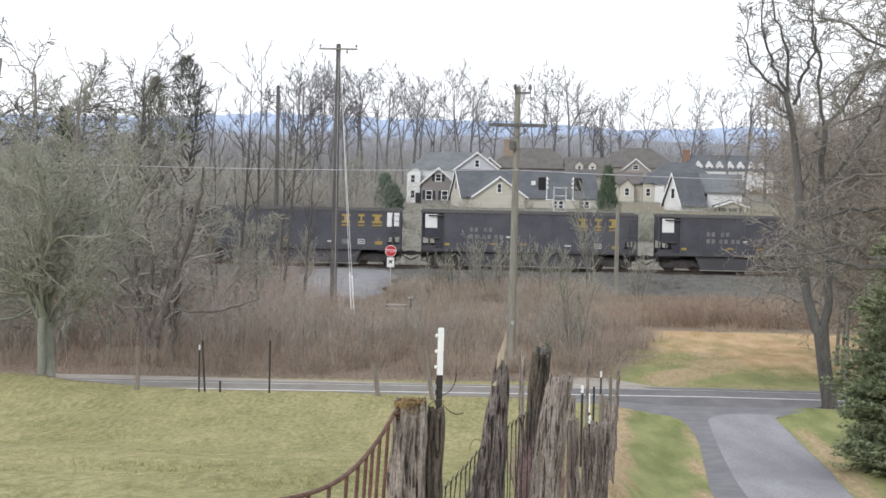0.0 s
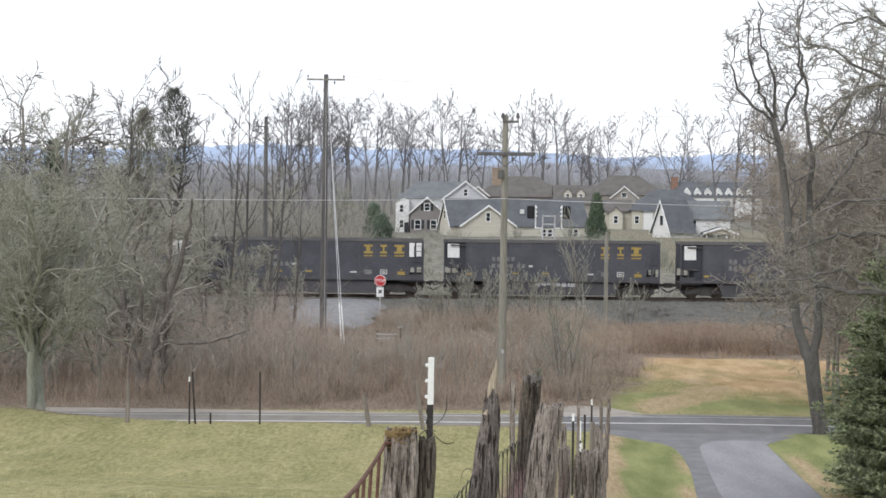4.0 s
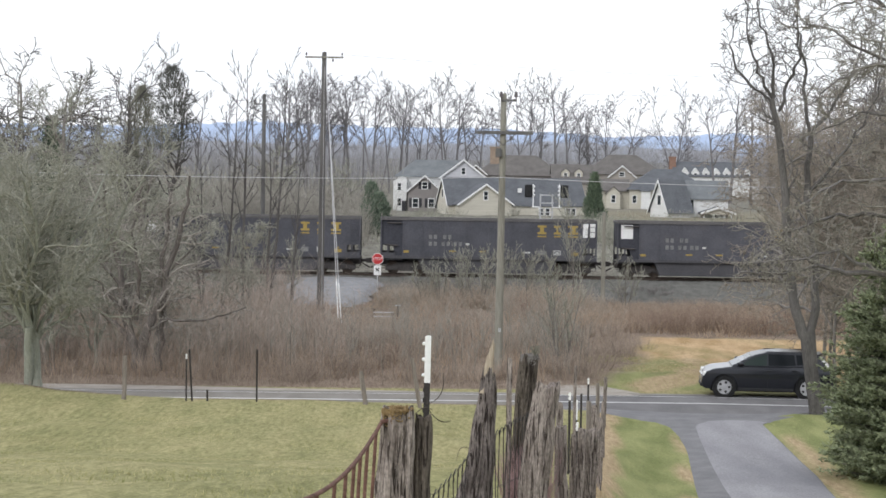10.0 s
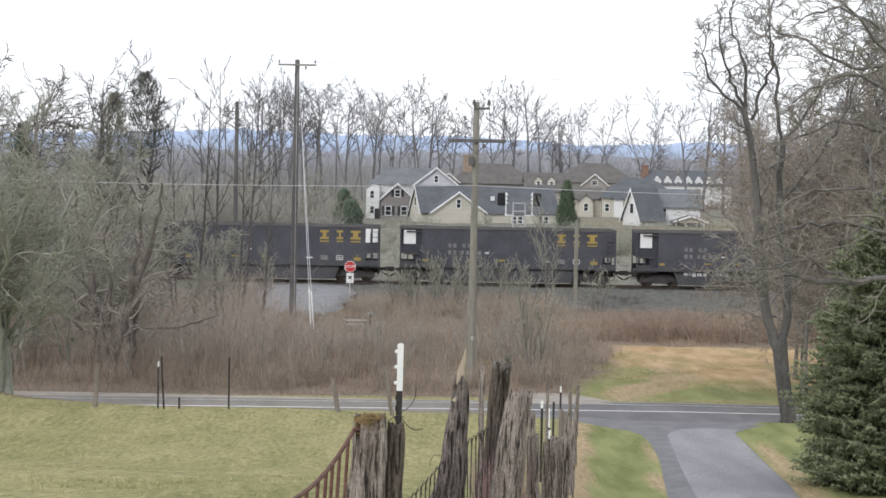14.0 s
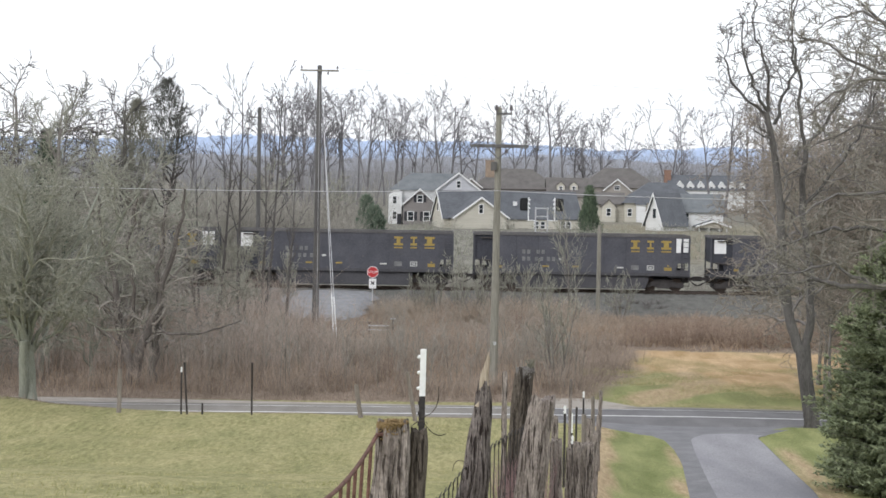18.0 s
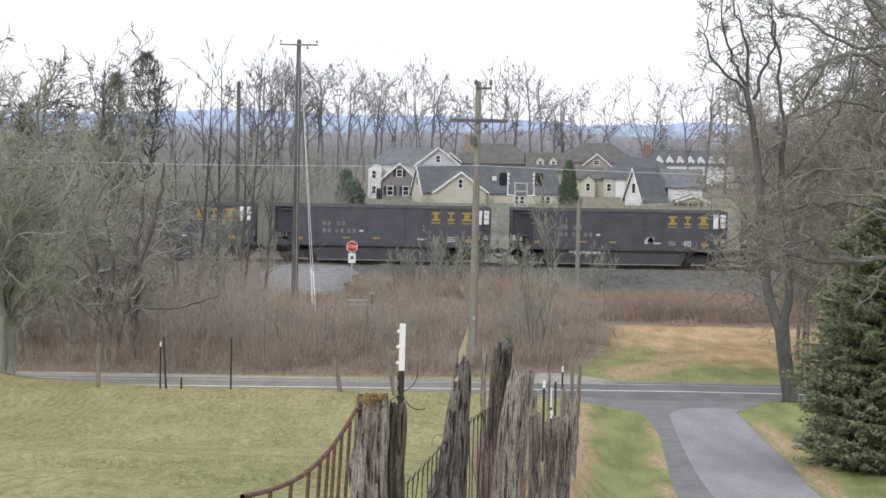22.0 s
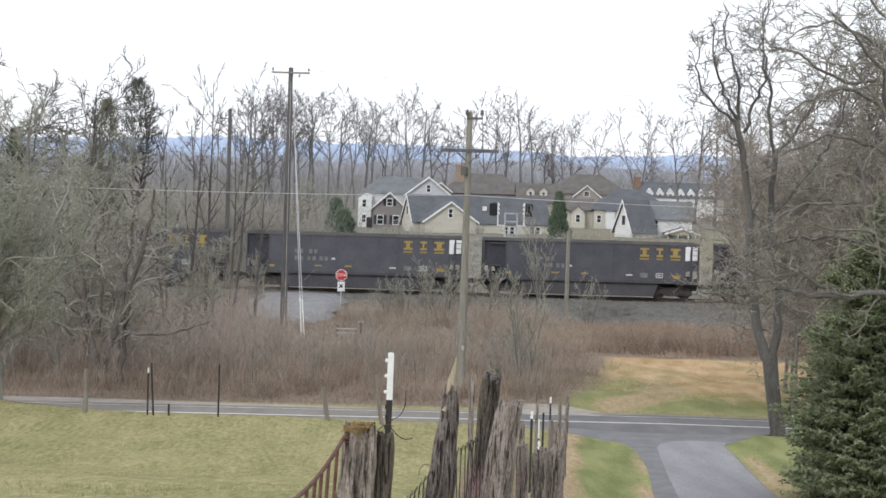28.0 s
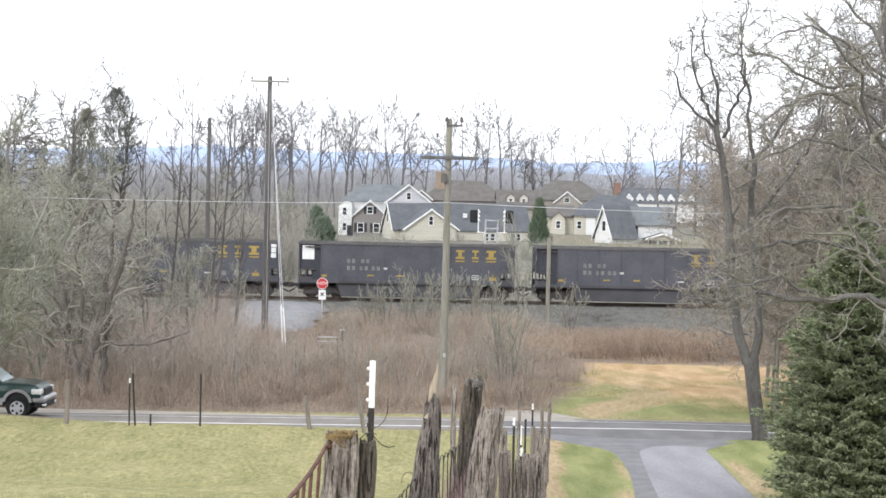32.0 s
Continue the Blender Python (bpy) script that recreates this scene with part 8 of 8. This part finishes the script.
# ---- near fence ----
def hewn_post(x, y, top, r, lean, mat, label, seed, thin=0.9, moss=False, group="old fence posts", depth=0.5, cracks=6, splinter=0.0, rough=0.08, moss_mat=None):
    """A split, weathered post: an uneven cross-section drawn up with long cracks and a worn end. thin: its top's radius beside its foot's."""
    rng = random.Random(seed)
    z0 = gz(x, y)
    h = top - z0 - splinter
    n, m = 56, 40
    t = thing("fence_post", pose(x, y, z0), label, "fence post", group)
    lump = [rng.uniform(0, 6.283) for _ in range(6)]
    ridge = [1.0 + 0.06 * math.sin(2 * 6.283 * j / n + lump[0]) + 0.045 * math.sin(5 * 6.283 * j / n + lump[1]) + 0.02 * math.sin(11 * 6.283 * j / n + lump[2]) * 0.5 + rng.uniform(-0.004, 0.004) for j in range(n)]
    # long cracks: where round the post, from and to what height, how deep, how they wander
    splits = [(rng.uniform(0, n) if q > 2 else n * (0.62 + 0.25 * rng.random()), rng.uniform(-0.2, 0.7), rng.uniform(0.7, 1.2), rng.uniform(0.15, 0.42), rng.uniform(-6, 6)) for q in range(cracks)]
    knots = [(rng.uniform(0, n), rng.uniform(0.2, 0.9), rng.uniform(0.05, 0.10)) for _ in range(3)]
    bm = bmesh.new()
    rings = []
    for i in range(m + 1):
        k = i / m
        z = -depth + (h + depth) * k
        kz = max(z, 0) / h
        cx = lean[0] * max(z, 0) + 0.06 * r * math.sin(6 * kz + seed) + 0.04 * r * math.sin(15 * kz + lump[3])
        cy = lean[1] * max(z, 0)
        s = r * (1 - (1 - thin) * kz) * (1 + 0.03 * math.sin(9 * kz + lump[4]))
        row = []
        for j in range(n):
            a = 2 * math.pi * j / n
            q = s * ridge[j] * (1 + rough * noise.noise((math.cos(a) * 4, math.sin(a) * 4 + seed, z * 0.9 / r * 0.25)) + 0.5 * rough * noise.noise((math.cos(a) * 11, math.sin(a) * 11 - seed, z * 2.2 / r * 0.25)))
            zz = z
            for c, lo, hi, deep, drift in splits:
                d = abs((j - c - drift * kz + n / 2) % n - n / 2)
                if d < 1.3 and lo < kz < hi:
                    q *= 1 - deep * (1 - d / 1.3) * min(1, (kz - lo) * 6)
                    if i == m:
                        zz -= 0.2 * r * (1 - d / 1.3)
            for c, at, sw in knots:
                d = abs((j - c + n / 2) % n - n / 2) / 5
                if d < 1:
                    q *= 1 + sw * (1 - d) * math.exp(-((kz - at) * h / (0.7 * r)) ** 2)
            if i == m:
                zz += r * (0.16 * math.sin(2 * a + seed) + 0.10 * math.sin(5 * a + 2 * seed)) + rng.uniform(-0.08, 0.06) * r
            if i >= m - 1:
                q *= 0.97 if i == m - 1 else 0.90
            row.append(bm.verts.new((cx + q * math.cos(a), cy + q * 0.85 * math.sin(a), zz)))
        rings.append(row)
    for i in range(m):
        for j in range(n):
            bm.faces.new((rings[i][j], rings[i][(j + 1) % n], rings[i + 1][(j + 1) % n], rings[i + 1][j]))
    tx = lean[0] * h
    c = bm.verts.new((tx, lean[1] * h, h - 0.25 * r))
    for j in range(n):
        bm.faces.new((rings[m][j], rings[m][(j + 1) % n], c))
    bmesh.ops.recalc_face_normals(bm, faces=bm.faces[:])
    part("post", bm, mat, t)
    if splinter:
        # a pale sliver left standing where the top has rotted away
        bm = bmesh.new()
        rows = []
        for i in range(10):
            k = i / 9
            z = h - 0.16 + (splinter + 0.16) * k
            wide = 0.046 * (1 - k) ** 0.7 + 0.003
            c = tx - 0.02 + 0.045 * k + 0.006 * math.sin(9 * k)
            rows.append([bm.verts.new((c + wide * (1 + rng.uniform(-0.22, 0.22)) * math.cos(6.283 * j / 9), 0.6 * wide * math.sin(6.283 * j / 9) - 0.01, z + rng.uniform(-0.012, 0.012))) for j in range(9)])
        for i in range(9):
            for j in range(9):
                bm.faces.new((rows[i][j], rows[i][(j + 1) % 9], rows[i + 1][(j + 1) % 9], rows[i + 1][j]))
        bm.faces.new(rows[9])
        part("splinter", bm, M_SLIVER, t, "pale tan split sliver")
    if moss:
        bm = bmesh.new()
        for _ in range(420):
            a, q = rng.random() * 6.283, r * thin * rng.uniform(0.1, 0.95)
            bmesh.ops.create_icosphere(bm, subdivisions=1, radius=rng.uniform(0.004, 0.009), matrix=pose(tx + q * math.cos(a), lean[1] * h + q * 0.85 * math.sin(a), h + rng.uniform(-0.03, 0.008)))
        for _ in range(260):
            a = rng.gauss(4.2, 0.5)
            q = r * thin * 0.97
            bmesh.ops.create_icosphere(bm, subdivisions=1, radius=rng.uniform(0.003, 0.007), matrix=pose(tx + q * math.cos(a), lean[1] * h + q * 0.86 * math.sin(a), h - abs(rng.gauss(0, 0.03))))
        part("moss", bm, moss_mat or M_MOSS, t, "dull moss on the post top")
    return t


def t_post(x, y, top, white, seed, lean=(0, 0), group="steel fence posts", label=None, w=0.045):
    z0 = gz(x, y)
    h = top - z0
    t = thing("steel_post", pose(x, y, z0, -lean[1] * 57.3, lean[0] * 57.3, 0), label or ("dark steel fence post with a white-painted top" if white else "thin rusty steel fence post"), "fence post", group)
    bm = bmesh.new()
    top_dark = h - white
    box(bm, -w / 2, w / 2, -0.004, 0.004, -0.3, top_dark)
    box(bm, -0.005, 0.005, 0.004, w * 0.8, -0.3, top_dark)
    for i in range(int(top_dark / 0.06)):
        box(bm, -w / 2 - 0.006, -w / 2, -0.006, 0.006, 0.05 + i * 0.06, 0.075 + i * 0.06)
    part("shaft", bm, M_STEEL, t)
    if white:
        bm = bmesh.new()
        box(bm, -w / 2, w / 2, -0.005, 0.005, top_dark, h)
        box(bm, -0.005, 0.005, 0.005, w * 0.8, top_dark, h)
        part("painted_top", bm, M_WHITE, t, "white-painted post top")
        n = max(2, int(white / 0.075))
        first_stud = None
        for i in range(n):
            m = pose(-w / 2 - 0.006, 0, top_dark + (i + 0.5) * white / n)
            if first_stud is None:
                bm = bmesh.new()
                bmesh.ops.create_icosphere(bm, subdivisions=1, radius=0.013)
                first_stud = part("stud", bm, M_WHITE, t)
                first_stud.matrix_basis = m
            else:
                share(first_stud, "stud", t, m)
    return t


hewn_post(-0.226, 12.0, 6.825, 0.103, (0.006, 0.0), M_POST, "thick weathered gatepost with mossy top", 1, 0.92, moss=True, cracks=7)
hewn_post(-0.078, 12.06, 6.775, 0.056, (0.004, 0.0), M_POST_DARK, "dark slim upright against the right side of a gatepost", 2, cracks=3)
t_post(-0.068, 12.35, 7.215, 0.28, 3, (0.01, 0), w=0.036)
hewn_post(0.268, 15.5, 6.915, 0.145, (0.094, 0.0), M_POST_ROT, "leaning grey fence post with a pale splintered top", 4, 0.32, cracks=9, splinter=0.24, rough=0.2)
hewn_post(0.632, 18.0, 6.535, 0.026, (0.0, 0.0), M_POST, "slim grey wooden fence post", 5, cracks=2)
hewn_post(0.690, 18.5, 6.515, 0.076, (0.10, 0.0), M_POST_DARK, "dark mossy fence post with a sprig on top", 6, 1.16, moss=True, moss_mat=M_TWIG_DARK)
hewn_post(0.782, 17.3, 6.395, 0.124, (0.119, 0.0), M_POST, "thick leaning split fence post", 7, 0.82, cracks=8, rough=0.12)
for sd, x, y, top, r, lean, lab in ((8, 1.165, 19.0, 5.825, 0.058, -0.03, "short rounded grey fence post"), (9, 1.293, 19.5, 5.68, 0.03, 0.0, "short slim grey fence post"), (10, 1.332, 19.2, 5.775, 0.042, 0.02, "short grey fence post"), (14, 1.408, 19.3, 5.755, 0.047, 0.0, "short grey fence post"), (15, 1.455, 19.5, 5.735, 0.05, 0.06, "short leaning grey fence post")):
    hewn_post(x, y, top, r, (lean, 0.0), M_POST, lab, sd, 0.88)
hewn_post(1.784, 30.0, 4.73, 0.055, (0.0, 0.0), M_POST, "grey wooden fence post", 17)
for i, (d, dx, tall, r, lean) in enumerate(((31, 0.0, 1.15, 0.05, 0.03), (34.5, -0.06, 1.3, 0.045, -0.02), (38, 0.1, 1.25, 0.055, 0.02), (42, -0.02, 1.4, 0.05, 0.0), (46, 0.1, 1.35, 0.055, -0.03), (50, -0.04, 1.5, 0.05, 0.02), (54, 0.14, 1.45, 0.06, 0.0), (58, 0.0, 1.6, 0.055, -0.02), (62, 0.16, 1.5, 0.06, 0.02))):
    x = float(fence_x(d)) + dx + 0.003 * d
    hewn_post(x, d, gz(x, d) + tall, r, (lean, 0.0), M_POST_PALE if i % 2 else M_POST, "grey wooden fence post", 40 + i)
t_post(2.634, 41.0, 3.62, 0.15, 11)
t_post(3.041, 45.0, 3.0, 0.42, 12)
t_post(3.945, 54.0, 2.52, 0.16, 13)
hewn_post(2.934, 44.0, 3.85, 0.035, (0.0, 0.0), M_POST, "slim grey wooden fence post", 58)
t_post(3.35, 48.0, 2.8, 0.0, 21)
t_post(2.826, 41.5, 2.97, 0.17, 22)
# sprig growing on the mossy post
bm = bmesh.new()
rng = random.Random(3)
for _ in range(18):
    a = rng.random() * 6.283
    rod(bm, (0, 0, 0), (0.035 * math.cos(a), 0.035 * math.sin(a), rng.uniform(0.02, 0.08)), 0.004, 0.002, 4)
    bmesh.ops.create_icosphere(bm, subdivisions=1, radius=0.009, matrix=pose(0.035 * math.cos(a), 0.035 * math.sin(a), rng.uniform(0.02, 0.08)))
sp = part("sprig", bm, M_IVY)
sp.matrix_basis = pose(0.868, 18.45, 6.52)
tagged(sp, "small dull olive sprig growing on a post top", "sprig")
# posts along the road
for sd, x, y, top, r, lean in ((31, -10.05, 67.0, 1.62, 0.072, 0.02), (32, -2.27, 66.8, 1.26, 0.075, -0.15), (33, -0.51, 66.0, 1.80, 0.07, -0.17)):
    hewn_post(x, y, top, r, (lean, 0), M_POST_PALE, "grey weathered post by the road", sd, group="roadside posts")
t_post(-7.86, 67.05, 1.86, 0.0, 34, (-0.06, 0), "roadside posts", w=0.06)
t_post(-8.05, 67.05, 1.70, 0.16, 35, (0, 0), "roadside posts", w=0.05)
t_post(-5.78, 67.05, 1.88, 0.0, 36, (0, 0), "roadside posts", w=0.055)
t_post(-7.37, 67.05, 0.55, 0.0, 37, (0, 0), "roadside posts", w=0.06)


def woven_fence():
    """Woven wire with a looped top, stapled along the old posts."""
    t = thing("wire_fence", pose(0, 0, 0), "old woven wire fence with looped top, rusty and sagging", "fence")
    ys = np.arange(12.3, 19.5, 0.2)
    rng = random.Random(9)
    crest = lambda y: float(np.interp(y, [12.3, 13, 15, 17.5, 19.5], [0.45, 0.48, 0.60, 0.88, 0.95]))
    for lev in (1.0, 0.45):
        tb = Tubes()
        pts = [Vector((float(fence_x(y)) - 0.07 + 0.03 * math.sin(y * 0.9), y, gz(float(fence_x(y)), y) + lev * crest(y) + 0.04 * math.sin(y * 1.3))) for y in ys]
        for i in range(len(pts) - 1):
            tb.add([pts[i], pts[i + 1]], [0.003, 0.003], 4)
        mesh_part("line_wire", tb.mesh("line_wire"), M_STEEL, t)
    for y in ys:
        tb = Tubes()
        x = float(fence_x(y)) - 0.07 + 0.03 * math.sin(y * 0.9)
        z = gz(float(fence_x(y)), y)
        top = z + crest(y) + 0.04 * math.sin(y * 1.3)
        tb.add([Vector((x, y, z)), Vector((x + rng.uniform(-.02, .02), y, z + 0.3)), Vector((x, y, top - 0.05)), Vector((x + 0.006, y + 0.02, top + 0.01)), Vector((x + 0.02, y + 0.08, top + 0.035)), Vector((x + 0.035, y + 0.15, top + 0.02)), Vector((x + 0.04, y + 0.19, top - 0.04))], [0.0042] * 7, 4)
        mesh_part("stay_wire", tb.mesh("stay_wire"), M_STEEL, t)


woven_fence()
b = scatter(300, 0.62, 1.0, 17.7, 18.7, 145)
stuff("red_canes", twiggy("canes", b, rq.uniform(0.3, 0.75, len(b)), 0.0035, 3, 146, 0.35, 0.15), M_CANE, "thin reddish-purple bramble canes among old fence posts", "brambles")


def loose_wire(a, mid, b, label):
    t = Tubes()
    a, mid, b = Vector(a), Vector(mid), Vector(b)
    pts = [a.lerp(mid, k).lerp(mid.lerp(b, k), k) for k in np.linspace(0, 1, 12)]
    t.add(pts, [0.003] * 12, 5)
    tagged(mesh_part("loose_wire", t.mesh("loose_wire"), M_POST_DARK), label, "wire", "loose fence wires")


loose_wire((-0.06, 12.25, 6.82), (0.06, 12.3, 6.84), (0.04, 12.3, 7.0), "rusty loose wire curling from a post")
loose_wire((-0.05, 12.25, 6.80), (0.02, 12.3, 6.68), (0.09, 12.3, 6.72), "rusty loose wire curling from a post")
loose_wire((-0.12, 11.92, 6.80), (-0.06, 11.9, 6.87), (-0.02, 11.95, 6.82), "rusty loose wire curling from a post")
loose_wire((0.72, 18.9, 6.0), (0.85, 19.2, 6.05), (0.98, 20.0, 5.75), "rusty loose wire between posts")
loose_wire((0.28, 15.3, 6.1), (0.18, 15.3, 6.2), (0.16, 15.3, 6.05), "rusty loose wire between posts")


def rusty_gate():
    """A rod gate that hangs from the gatepost and swings towards the viewer."""
    t = thing("rusty_gate", pose(0, 0, 0), "rusty iron rod gate hung on a gatepost", "gate")
    a, b = Vector((-0.31, 11.96, 6.75)), Vector((-0.72, 9.0, 6.745))

    def rail_at(k, drop=0.0):
        p = a.lerp(b, k)
        return Vector((p.x - 0.05 * drop, p.y, p.z - drop - 0.128 * math.sin(math.pi * k ** 0.9)))

    top = Tubes()
    top.add([rail_at(k / 14) for k in range(15)], [0.012] * 15, 8)
    mesh_part("top_rail", top.mesh("top_rail"), M_RUST, t)
    low = Tubes()
    low.add([rail_at(k / 14, 0.92) for k in range(15)], [0.012] * 15, 8)
    mesh_part("bottom_rail", low.mesh("bottom_rail"), M_RUST, t)
    for k in (0.064, 0.155, 0.23, 0.295, 0.375, 0.48, 0.635, 0.80, 0.95):
        bm = bmesh.new()
        rod(bm, rail_at(k, 0.92), rail_at(k), 0.0105, None, 7)
        part("bar", bm, M_RUST, t)
    bm = bmesh.new()
    rod(bm, a, (-0.25, 11.93, 6.76), 0.012, None, 6)
    part("hinge", bm, M_RUST, t)


rusty_gate()


# ---- what moves ----
def motions():
    # the train gathers speed slowly; its pace wavers as the slack runs in and out
    PACE = ((0, 1, 2, 3, 6, 7, 8, 9, 10, 12, 13, 14, 17, 19, 20, 21, 22, 23, 24, 27, 28, 29, 30, 31, 32),
            (0.31, 0.29, 0.27, 0.39, 0.24, 0.35, 0.35, 0.31, 0.20, 0.23, 0.25, 0.18, 0.08, 0.10, -0.06, -0.08, 0.06, 0.07, -0.74, -0.75, 0.23, -0.12, -0.16, 0.0, 0.12))
    run = lambda t: 12.66 * t + 0.01225 * t * t
    for i, car in coal_cars.items():
        x0 = 5.0 - 16.2 * i
        walk(car, [(t, pose(x0 + run(t) + float(np.interp(t, *PACE)), TRACK_Y, RAIL_Z)) for t in range(33)])
    ang = -math.degrees(math.atan(ROAD_SLOPE))

    def on_road(x, off):
        y = mid_road(x) + off
        return y, gz(x, y) + 0.02 + 0.05 * max(0.0, 1 - (off / 2.65) ** 2) + 0.004

    rows = []
    for t in range(0, 33, 2):
        x = SUV_X10 - 22.15 * (t - 10)
        y, z = on_road(x, 2.95 + 0.025 * max(0.0, min(30.0, 10 - x)))
        rows.append((t, pose(x, y, z, 0, 0, 180 + ang)))
    walk(suv, rows)
    rows = []
    for t in range(0, 33, 2):
        x = TRUCK_X32 + 20.5 * (t - 32)
        y, z = on_road(x, 1.15)
        rows.append((t, pose(x, y, z, 0, 0, ang)))
    walk(truck, rows)


SUV_X10, TRUCK_X32 = 11.42, -13.89
motions()
